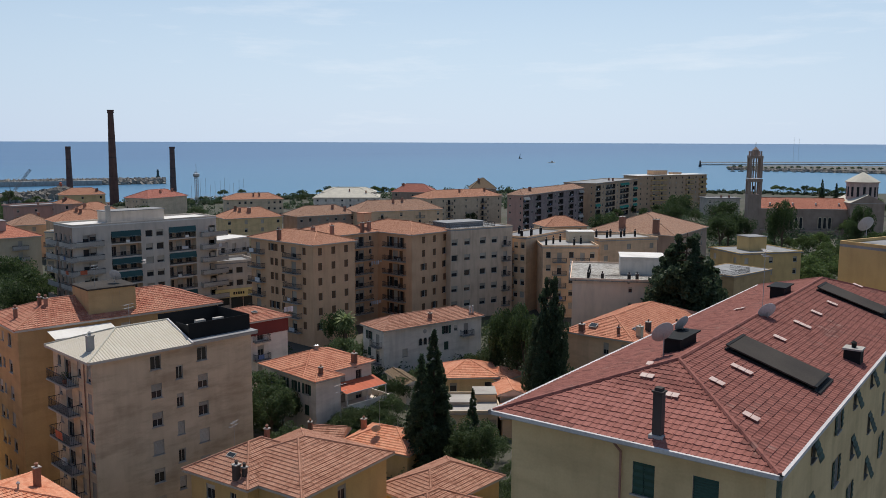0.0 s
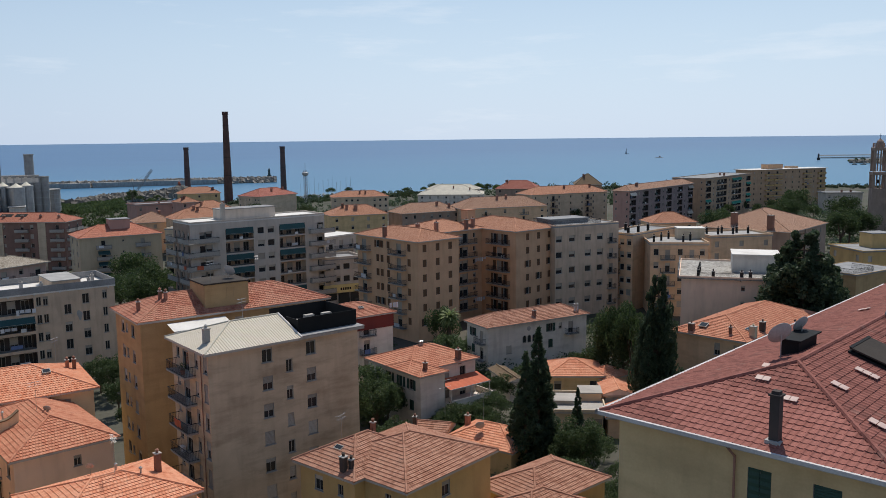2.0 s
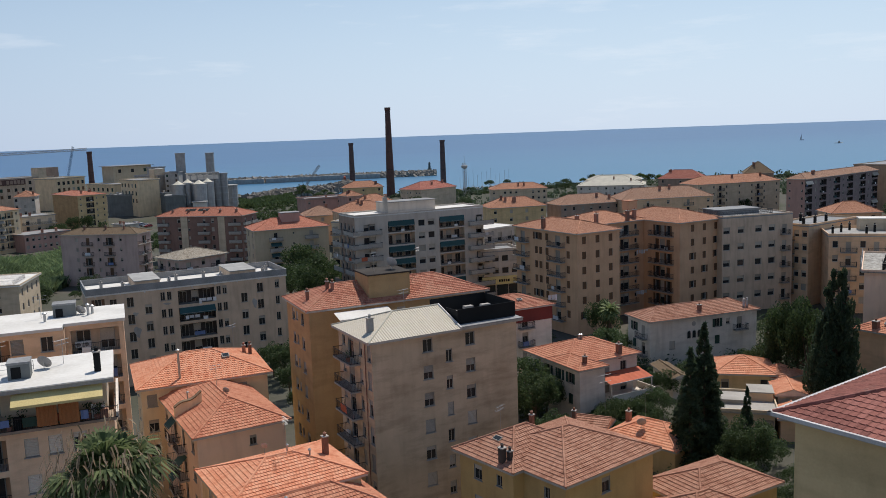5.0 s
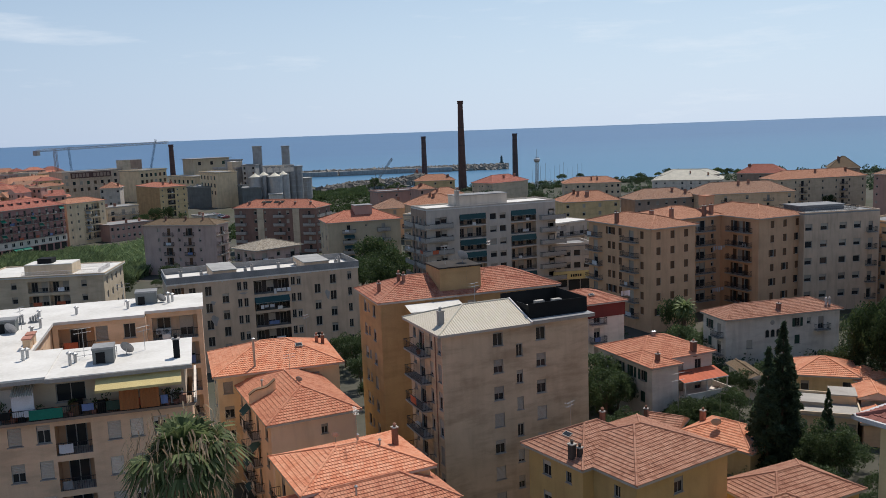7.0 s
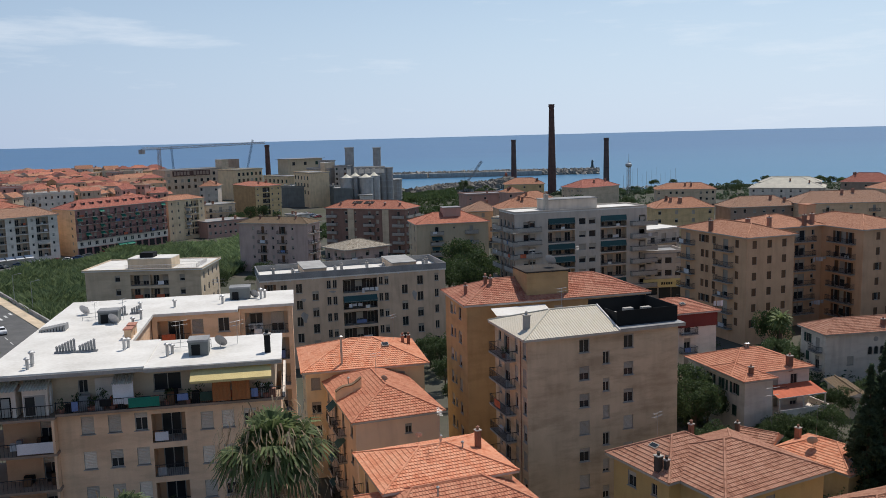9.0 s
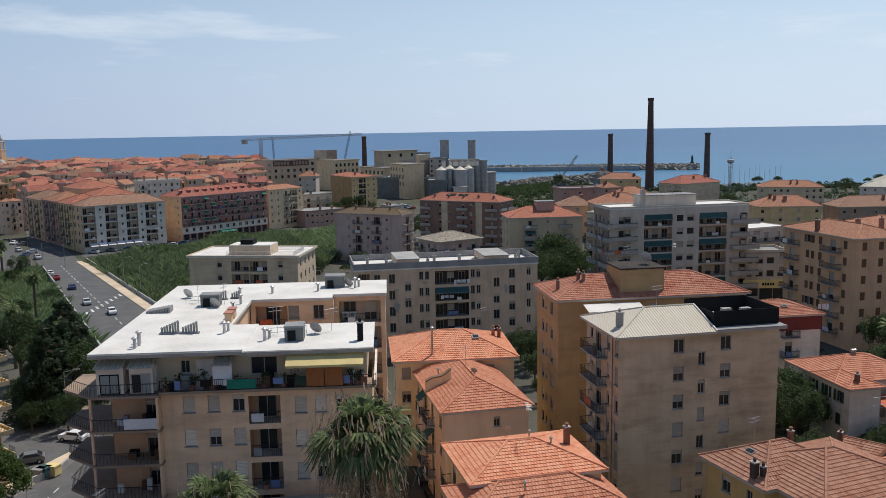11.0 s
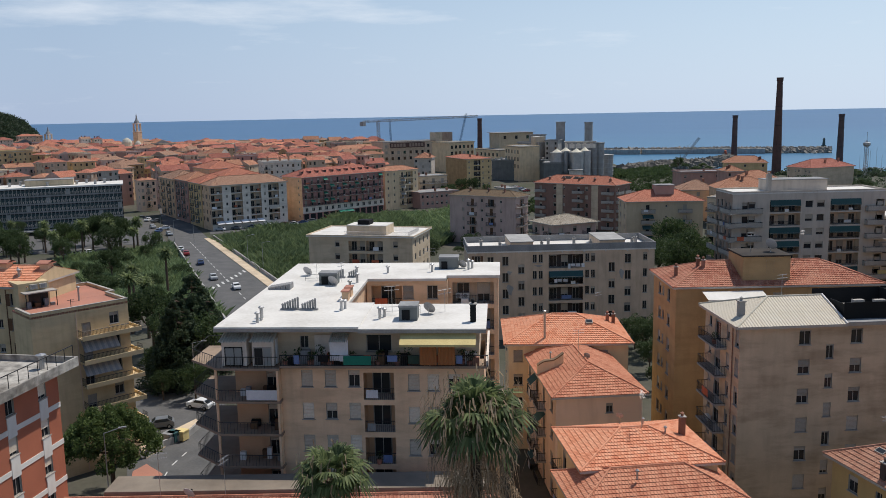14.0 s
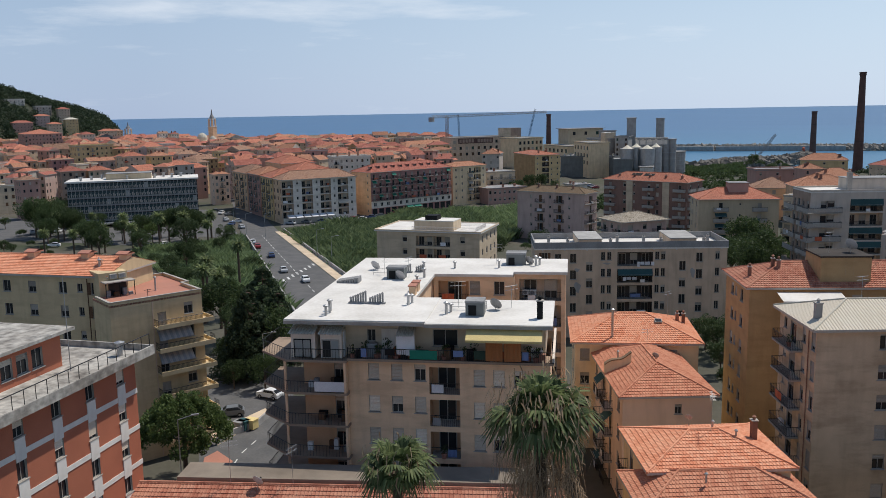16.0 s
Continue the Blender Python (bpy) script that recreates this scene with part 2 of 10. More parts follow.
STUCCO = {
    "beige": mat("stucco_beige", (0.64, 0.5, 0.355), (0.5, 0.385, 0.265), streak=0.3, rough=0.9, smudge=0.55),
    "ochre": mat("stucco_ochre", (0.5, 0.33, 0.165), (0.42, 0.27, 0.135), streak=0.3, rough=0.9, smudge=0.3),
    "sand": mat("stucco_sand", (0.78, 0.53, 0.335), (0.68, 0.46, 0.29), streak=0.3, rough=0.9, smudge=0.3),
    "cream": mat("stucco_cream", (0.66, 0.53, 0.38), (0.56, 0.45, 0.32), streak=0.3, rough=0.9, smudge=0.3),
    "yellow": mat("stucco_yellow", (0.7, 0.51, 0.27), (0.6, 0.43, 0.23), streak=0.35, rough=0.9, smudge=0.3),
    "mustard": mat("stucco_mustard", (0.6, 0.41, 0.18), (0.5, 0.34, 0.15), streak=0.3, rough=0.9),
    "butter": mat("stucco_butter", (0.82, 0.63, 0.4), (0.7, 0.53, 0.34), streak=0.35, rough=0.9),
    "drab": mat("stucco_drab", (0.66, 0.5, 0.365), (0.54, 0.405, 0.295), streak=0.5, rough=0.9),
    "white": mat("stucco_white", (0.79, 0.71, 0.62), (0.66, 0.59, 0.51), streak=0.35, rough=0.9, smudge=0.3),
    "grey": mat("stucco_grey", (0.58, 0.505, 0.43), (0.47, 0.41, 0.35), streak=0.35, rough=0.9),
    "orange": mat("stucco_orange", (0.66, 0.41, 0.25), (0.57, 0.35, 0.21), streak=0.3, rough=0.9),
    "pink": mat("stucco_pink", (0.58, 0.42, 0.36), (0.5, 0.355, 0.31), streak=0.4, rough=0.9),
    "maroon": mat("stucco_maroon", (0.28, 0.17, 0.135), (0.22, 0.135, 0.108), streak=0.3, rough=0.9),
    "brown": mat("stucco_brown", (0.2, 0.12, 0.08), (0.17, 0.1, 0.07), streak=0.2, rough=0.9),
    "rose": mat("stucco_rose", (0.52, 0.31, 0.25), (0.46, 0.28, 0.23), streak=0.3, rough=0.9),
    "olive": mat("stucco_olive", (0.56, 0.46, 0.32), (0.48, 0.39, 0.275), streak=0.3, rough=0.9),
    "red": mat("stucco_red", (0.2, 0.045, 0.038), (0.16, 0.038, 0.034), streak=0.2, rough=0.8),
    "stone": mat("stone_dark", (0.4, 0.29, 0.225), (0.3, 0.215, 0.165), streak=0.3, rough=0.9, fine=4),
    # near-black: soot on chimneys, and shade put into the colour of loggia recesses
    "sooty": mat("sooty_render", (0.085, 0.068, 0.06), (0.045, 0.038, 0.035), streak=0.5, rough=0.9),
    "mauve": mat("stucco_mauve", (0.45, 0.235, 0.21), (0.37, 0.19, 0.17), streak=0.3, rough=0.9),
    "peach": mat("stucco_peach", (0.86, 0.63, 0.47), (0.76, 0.55, 0.41), streak=0.3, rough=0.9),
    "umber": mat("stucco_umber", (0.5, 0.345, 0.225), (0.41, 0.28, 0.185), streak=0.3, rough=0.9),
    "dusk": mat("stucco_dusky_pink", (0.3, 0.225, 0.215), (0.24, 0.18, 0.17), streak=0.3, rough=0.9),
    "straw": mat("stucco_straw", (0.68, 0.53, 0.32), (0.58, 0.45, 0.27), streak=0.35, rough=0.9, smudge=0.3),
    "slate": mat("slate_cladding", (0.19, 0.2, 0.195), (0.14, 0.15, 0.145), streak=0.4, rough=0.8),
    "concrete": mat("concrete_grey", (0.4, 0.39, 0.37), (0.3, 0.29, 0.28), streak=0.4, rough=0.9),
}
TILE = tile_mat("clay_tiles", [(0.24, 0.1, 0.06), (0.38, 0.17, 0.1), (0.48, 0.24, 0.15), (0.34, 0.16, 0.1)])
TILE_OLD = tile_mat("clay_tiles_weathered", [(0.19, 0.1, 0.065), (0.31, 0.17, 0.11), (0.4, 0.24, 0.165), (0.25, 0.15, 0.105)])
TILE_RED = tile_mat("clay_tiles_red", [(0.26, 0.085, 0.06), (0.36, 0.125, 0.09), (0.42, 0.17, 0.125)])
TILE_TOWN = tile_mat("clay_tiles_sunlit", [(0.3, 0.095, 0.062), (0.44, 0.155, 0.098), (0.52, 0.215, 0.14), (0.34, 0.13, 0.085)])
TILE_MOSS = tile_mat("tiles_grey_moss", [(0.16, 0.13, 0.1), (0.27, 0.225, 0.175), (0.42, 0.37, 0.3), (0.2, 0.165, 0.12)])
TILE_BROWN = tile_mat("tiles_brown_lichen", [(0.15, 0.1, 0.065), (0.21, 0.145, 0.088), (0.18, 0.13, 0.085)])
GEO_TILE = tile_mat("clay_tile_pieces", [(0.26, 0.09, 0.06), (0.4, 0.155, 0.1), (0.5, 0.24, 0.16), (0.36, 0.16, 0.1)], geo=True)
GEO_ORANGE = tile_mat("clay_tile_pieces_new", [(0.5, 0.17, 0.09), (0.66, 0.265, 0.15), (0.74, 0.36, 0.225), (0.58, 0.22, 0.125)], geo=True)
GEO_WARM = tile_mat("clay_tile_pieces_warm", [(0.36, 0.13, 0.08), (0.5, 0.2, 0.12), (0.6, 0.28, 0.175), (0.44, 0.18, 0.11)], geo=True)
GEO_OLD = tile_mat("clay_tile_pieces_old", [(0.19, 0.085, 0.055), (0.34, 0.16, 0.105), (0.45, 0.24, 0.165), (0.25, 0.125, 0.085)], geo=True)
GEO_RED = tile_mat("clay_tile_pieces_dark_red", [(0.1, 0.04, 0.034), (0.22, 0.08, 0.064), (0.3, 0.118, 0.094), (0.19, 0.074, 0.06), (0.46, 0.27, 0.22)], geo=True)
SINGLE_RED = tile_mat("clay_tile_dark_red", [(0.15, 0.06, 0.05), (0.3, 0.115, 0.09), (0.37, 0.15, 0.12), (0.27, 0.11, 0.09), (0.5, 0.29, 0.24)], geo="single")
WHITE_ROOF = mat("white_roof_coating", (0.74, 0.71, 0.66), (0.6, 0.57, 0.52), rough=0.7, fine=3)
PALE_ROOF = mat("pale_cement_sheet", (0.56, 0.52, 0.43), (0.46, 0.43, 0.36), rough=0.85, fine=5)
TAR = mat("grey_bitumen", (0.3, 0.3, 0.3), (0.2, 0.2, 0.2), rough=0.9, fine=4)
TILE_SHEET = tile_mat("pale_corrugated_sheet", [(0.76, 0.68, 0.54), (0.7, 0.62, 0.5), (0.74, 0.67, 0.55)], 0.3, 2.4)
TERRACE = mat("terracotta_paving", (0.45, 0.2, 0.14), (0.38, 0.18, 0.13), rough=0.8)
GLASS = glass_mat("window_glass", (0.028, 0.031, 0.034), 0.12)
GLASS_TEAL = glass_mat("curtain_wall_glass", (0.045, 0.07, 0.075), 0.2)
FRAME = mat("window_frame_paint", (0.42, 0.39, 0.35), rough=0.6, bump=0)
ROLLER_WHITE = mat("roller_shutter_white", (0.66, 0.56, 0.45), (0.53, 0.45, 0.36), rough=0.7, bump=0, rand=0.3)
ROLLER = mat("roller_shutter", (0.42, 0.37, 0.31), (0.34, 0.3, 0.25), rough=0.7, bump=0, rand=0.25)
SHUTTER_GREEN = mat("shutter_green", (0.03, 0.07, 0.05), (0.025, 0.05, 0.04), rough=0.6, bump=0, rand=0.3)
SHUTTER_BROWN = mat("shutter_brown", (0.14, 0.07, 0.035), (0.1, 0.055, 0.03), rough=0.6, bump=0, rand=0.3)
DARK = mat("dark_interior", (0.05, 0.045, 0.04), rough=0.9, bump=0)
IRON = mat("dark_iron_rail", (0.04, 0.04, 0.042), rough=0.5, metal=0.3, bump=0)
SLAB = mat("balcony_slab", (0.42, 0.39, 0.35), (0.33, 0.3, 0.27), rough=0.85, fine=5)
EAVE = mat("eave_paint", (0.5, 0.46, 0.41), (0.4, 0.36, 0.32), rough=0.8)
GUTTER = mat("white_gutter", (0.62, 0.58, 0.56), rough=0.5, bump=0)
BRICKPOT = mat("chimney_masonry", (0.3, 0.15, 0.1), (0.24, 0.13, 0.1), rough=0.9, fine=6, rand=0.3)
METAL = mat("galvanised_metal", (0.45, 0.45, 0.45), rough=0.45, metal=0.7, bump=0)
DISH = mat("dish_paint", (0.45, 0.43, 0.42), rough=0.6, bump=0, rand=0.3)
PANEL = mat("dark_panel", (0.06, 0.05, 0.042), (0.04, 0.034, 0.03), rough=0.85, bump=0.05, spec=0.15)
WEATHERED = mat("weathered_concrete_edge", (0.5, 0.475, 0.43), (0.2, 0.19, 0.175), rough=0.9, scale=4.5, fine=4, streak=0.9, smudge=0.75)
TILE_LIGHT = mat("pale_tile", (0.62, 0.47, 0.41), (0.46, 0.3, 0.26), rough=0.6, bump=0)
GLASS_PALE = glass_mat("blinded_glass", (0.3, 0.32, 0.31), 0.3)
BLACK = mat("black_sheet", (0.012, 0.013, 0.014), (0.02, 0.02, 0.02), rough=0.75, bump=0.05, spec=0.15)
AWNING_GREEN = mat("awning_green", (0.02, 0.22, 0.15), rough=0.8, bump=0, rand=0.2)
AWNING_TEAL = mat("awning_teal", (0.035, 0.095, 0.1), rough=0.8, bump=0, rand=0.15)
AWNING_YELLOW = mat("awning_yellow", (0.78, 0.62, 0.28), rough=0.8, bump=0)
AWNING_RED = mat("awning_red", (0.55, 0.14, 0.07), rough=0.8, bump=0)
WHITE_PAINT = mat("white_paint", (0.75, 0.74, 0.72), rough=0.5, bump=0)
CLOTH = mat("laundry_cloth", (0.7, 0.7, 0.72), rough=0.9, bump=0, rand=0.2)
CLOTH_BLUE = mat("laundry_blue", (0.16, 0.22, 0.4), rough=0.9, bump=0, rand=0.3)
BRICK_STACK = mat("stack_brick", (0.15, 0.085, 0.07), (0.105, 0.062, 0.054), rough=0.9, fine=3, streak=0.4)
BRICK_RED = mat("brick_red", (0.45, 0.155, 0.09), (0.36, 0.125, 0.075), rough=0.9, fine=12)
ASPHALT = mat("asphalt", (0.125, 0.122, 0.12), (0.09, 0.09, 0.09), rough=0.9, fine=3)
GROUND = mat("town_ground", (0.1, 0.09, 0.074), (0.05, 0.06, 0.032), rough=0.95, scale=0.12, fine=1.2, coord="Object")
PAINT = mat("road_paint", (0.65, 0.65, 0.62), rough=0.8, bump=0)
ROCK = mat("harbour_rock", (0.3, 0.275, 0.24), (0.2, 0.18, 0.155), rough=0.95, rand=0.3, fine=2)
LEAF = leaf_mat("leaves", (0.042, 0.068, 0.028), (0.105, 0.145, 0.06))
LEAF_DARK = leaf_mat("needles_dark", (0.042, 0.066, 0.037), (0.105, 0.145, 0.08))
LEAF_OAK = leaf_mat("oak_leaves", (0.03, 0.052, 0.02), (0.085, 0.122, 0.045))
LEAF_HILL = leaf_mat("hillside_leaves", (0.022, 0.036, 0.02), (0.06, 0.085, 0.045))
LEAF_PINE = leaf_mat("pine_needles", (0.045, 0.075, 0.025), (0.145, 0.2, 0.065))
LEAF_PALM = leaf_mat("palm_fronds", (0.07, 0.105, 0.04), (0.24, 0.28, 0.12))
LEAF_DRY = leaf_mat("dry_fronds", (0.2, 0.135, 0.08), (0.48, 0.36, 0.24))
WEATHERED_BROWN = mat("ledge_cement", (0.27, 0.225, 0.18), (0.19, 0.16, 0.13), streak=0.2, rough=0.95, smudge=0.4)
REED = leaf_mat("reed_leaves", (0.11, 0.16, 0.07), (0.28, 0.35, 0.17))
BARK = mat("bark", (0.12, 0.085, 0.06), (0.08, 0.06, 0.045), rough=0.95, fine=6, bump=0.5)


def sea_mat():
    m = bpy.data.materials.new("sea_water")
    m.use_nodes = True
    n, l = m.node_tree.nodes, m.node_tree.links
    b = n["Principled BSDF"]
    b.inputs["Roughness"].default_value, b.inputs["Specular IOR Level"].default_value = 0.35, 0.28
    tc, mp, no, mix = (n.new("ShaderNode" + k) for k in ("TexCoord", "Mapping", "TexNoise", "MixRGB"))
    mp.inputs["Scale"].default_value = (0.002, 0.006, 1)
    no.inputs["Scale"].default_value, no.inputs["Detail"].default_value = 1.0, 6
    mix.inputs[1].default_value, mix.inputs[2].default_value = (0.019, 0.088, 0.205, 1), (0.034, 0.125, 0.265, 1)
    l.new(tc.outputs["Object"], mp.inputs["Vector"])
    l.new(mp.outputs["Vector"], no.inputs["Vector"])
    l.new(no.outputs["Fac"], mix.inputs[0])
    # shallow water by the town is greener and paler
    ln, sx, ax, rg, shal = (n.new("ShaderNode" + k) for k in ("VectorMath", "SeparateXYZ", "Math", "MapRange", "MixRGB"))
    ln.operation, ax.operation = "LENGTH", "MULTIPLY_ADD"
    l.new(tc.outputs["Object"], ln.inputs[0])
    l.new(tc.outputs["Object"], sx.inputs[0])
    l.new(sx.outputs["X"], ax.inputs[0])
    ax.inputs[1].default_value = -0.9
    l.new(ln.outputs["Value"], ax.inputs[2])
    l.new(ax.outputs[0], rg.inputs["Value"])
    rg.inputs["From Min"].default_value, rg.inputs["From Max"].default_value = 500, 2600
    shal.inputs[1].default_value = (0.045, 0.17, 0.285, 1)
    l.new(rg.outputs["Result"], shal.inputs[0])
    l.new(mix.outputs["Color"], shal.inputs[2])
    l.new(shal.outputs["Color"], b.inputs["Base Color"])
    wv, bp = n.new("ShaderNodeTexNoise"), n.new("ShaderNodeBump")
    wv.inputs["Scale"].default_value, wv.inputs["Detail"].default_value = 0.25, 4
    l.new(tc.outputs["Object"], wv.inputs["Vector"])
    bp.inputs["Strength"].default_value, bp.inputs["Distance"].default_value = 0.35, 0.6
    l.new(wv.outputs["Fac"], bp.inputs["Height"])
    l.new(bp.outputs["Normal"], b.inputs["Normal"])
    return m


SEA = sea_mat()


# ---- mesh helpers ----
def mesh_from(name, verts, faces, mats, mids=None, uvs=None):
    me = bpy.data.meshes.new(name)
    me.from_pydata(verts, [], faces)
    for m in mats:
        me.materials.append(m)
    if mids is not None:
        me.polygons.foreach_set("material_index", mids)
    if uvs is not None:
        me.uv_layers.new(name="UVMap").data.foreach_set("uv", np.asarray(uvs, dtype=np.float32).ravel())
    me.update()
    return me


class Shape:
    """Collects boxes, quads and rings of several materials for one mesh."""
    def __init__(self):
        self.v, self.f, self.k, self.mats = [], [], [], []

    def mid(self, m):
        if m not in self.mats:
            self.mats.append(m)
        return self.mats.index(m)

    def poly(self, pts, m):
        i = len(self.v)
        self.v += [tuple(p) for p in pts]
        self.f.append(tuple(range(i, i + len(pts))))
        self.k.append(self.mid(m))

    def box(self, x0, y0, z0, x1, y1, z1, m, skip=""):
        i, k = len(self.v), self.mid(m)
        self.v += [(x0, y0, z0), (x1, y0, z0), (x1, y1, z0), (x0, y1, z0), (x0, y0, z1), (x1, y0, z1), (x1, y1, z1), (x0, y1, z1)]
        for c, q in (("b", (0, 3, 2, 1)), ("t", (4, 5, 6, 7)), ("f", (0, 1, 5, 4)), ("r", (1, 2, 6, 5)), ("k", (2, 3, 7, 6)), ("l", (3, 0, 4, 7))):
            if c not in skip:
                self.f.append(tuple(i + j for j in q))
                self.k.append(k)

    def beam(self, a, b, r, m, r2=None, n=5):
        """A round bar between two points."""
        a, b, k = Vector(a), Vector(b), self.mid(m)
        q = (b - a).to_track_quat("Z", "Y")
        i = len(self.v)
        for p, rr in ((a, r), (b, r if r2 is None else r2)):
            for j in range(n):
                t = 2 * math.pi * j / n
                self.v.append(tuple(p + q @ Vector((math.cos(t) * rr, math.sin(t) * rr, 0))))
        for j in range(n):
            self.f.append((i + j, i + (j + 1) % n, i + n + (j + 1) % n, i + n + j))
            self.k.append(k)
        self.f += [tuple(range(i + n - 1, i - 1, -1)), tuple(range(i + n, i + 2 * n))]
        self.k += [k, k]

    def lathe(self, rings, m, n=16, x=0, y=0, cap=True):
        """Rings of (radius, z) turned round the z axis."""
        i, k = len(self.v), self.mid(m)
        for r, z in rings:
            for j in range(n):
                t = 2 * math.pi * j / n
                self.v.append((x + r * math.cos(t), y + r * math.sin(t), z))
        for q in range(len(rings) - 1):
            for j in range(n):
                a, b = i + q * n + j, i + q * n + (j + 1) % n
                self.f.append((a, b, b + n, a + n))
                self.k.append(k)
        if cap:
            self.f += [tuple(range(i + n - 1, i - 1, -1)), tuple(range(i + (len(rings) - 1) * n, i + len(rings) * n))]
            self.k += [k, k]

    def mesh(self, name):
        return mesh_from(name, self.v, self.f, self.mats, self.k)


def thing(name, label, category, x, y, z=0, yaw=0, group="", kind=""):
    ob = tagged(new(name), label, category, group, kind)
    ob.matrix_world = pose(x, y, z, 0, 0, yaw)
    ob.empty_display_size = 0.5
    return ob


def part(name, me, parent, m=None, label=""):
    """Links a mesh (or a Shape) as one object under a thing or a part."""
    if isinstance(me, Shape):
        me = me.mesh(name)
    ob = new(name, me)
    ob.parent = parent
    if m is not None:
        ob.matrix_local = m
    return tagged(ob, label)


CACHE = {}


def cached(key, build):
    if key not in CACHE:
        CACHE[key] = build()
    return CACHE[key]


# ---- openings: each stands in a hole of its wall; x along the wall, y into it, z up from the sill ----
def window_mesh(w, h, kind, level):
    """A distant window as one connected shell: reveal, frame, glass and its blind."""
    def build():
        s = Shape()
        d, t = 0.2, 0.07
        k = [s.mid(m) for m in (SLAB, FRAME, GLASS, ROLLER, SHUTTER_GREEN, SHUTTER_BROWN)]
        x = w / 2
        s.v = [(-x, 0, 0), (x, 0, 0), (x, 0, h), (-x, 0, h)]
        leafs = {"green": k[4], "brown": k[5]}.get(kind)
        if leafs is not None and level > 0.5:
            s.v += [(-x, 0.05, 0), (x, 0.05, 0), (x, 0.05, h), (-x, 0.05, h), (0, 0.09, 0), (0, 0.09, h)]
            s.f = [(0, 1, 5, 8, 4), (1, 2, 6, 5), (2, 3, 7, 9, 6), (3, 0, 4, 7), (4, 8, 9, 7), (8, 5, 6, 9)]
            s.k = [k[0]] * 4 + [leafs] * 2
            return s.mesh("window")
        s.v += [(-x, d, 0), (x, d, 0), (x, d, h), (-x, d, h)]
        s.f = [(0, 1, 5, 4), (1, 2, 6, 5), (2, 3, 7, 6), (3, 0, 4, 7)]
        s.k = [k[0]] * 4
        zt = h * (1 - level) if kind == "roller" and level > 0.02 else h
        if zt < h:
            zt = max(zt, 0.1)
            s.v += [(x, d, zt), (-x, d, zt)]
            s.f.append((9, 8, 6, 7))
            s.k.append(k[3])
            top = (8, 9)
        else:
            top = (6, 7)
        i = len(s.v)
        s.v += [(-x + t, d + 0.03, t), (x - t, d + 0.03, t), (x - t, d + 0.03, zt - t), (-x + t, d + 0.03, zt - t)]
        s.f += [(4, 5, i + 1, i), (5, top[0], i + 2, i + 1), (top[0], top[1], i + 3, i + 2), (top[1], 4, i, i + 3), (i, i + 1, i + 2, i + 3)]
        s.k += [k[1]] * 4 + [k[2]]
        if leafs is not None:
            i = len(s.v)
            s.v += [(-2 * x, -0.06, 0), (-2 * x, -0.06, h), (2 * x, -0.06, 0), (2 * x, -0.06, h)]
            s.f += [(i, 0, 3, i + 1), (1, i + 2, i + 3, 2)]
            s.k += [leafs] * 2
        return s.mesh("window")
    return cached(("win", round(w, 2), round(h, 2), kind, level), build)


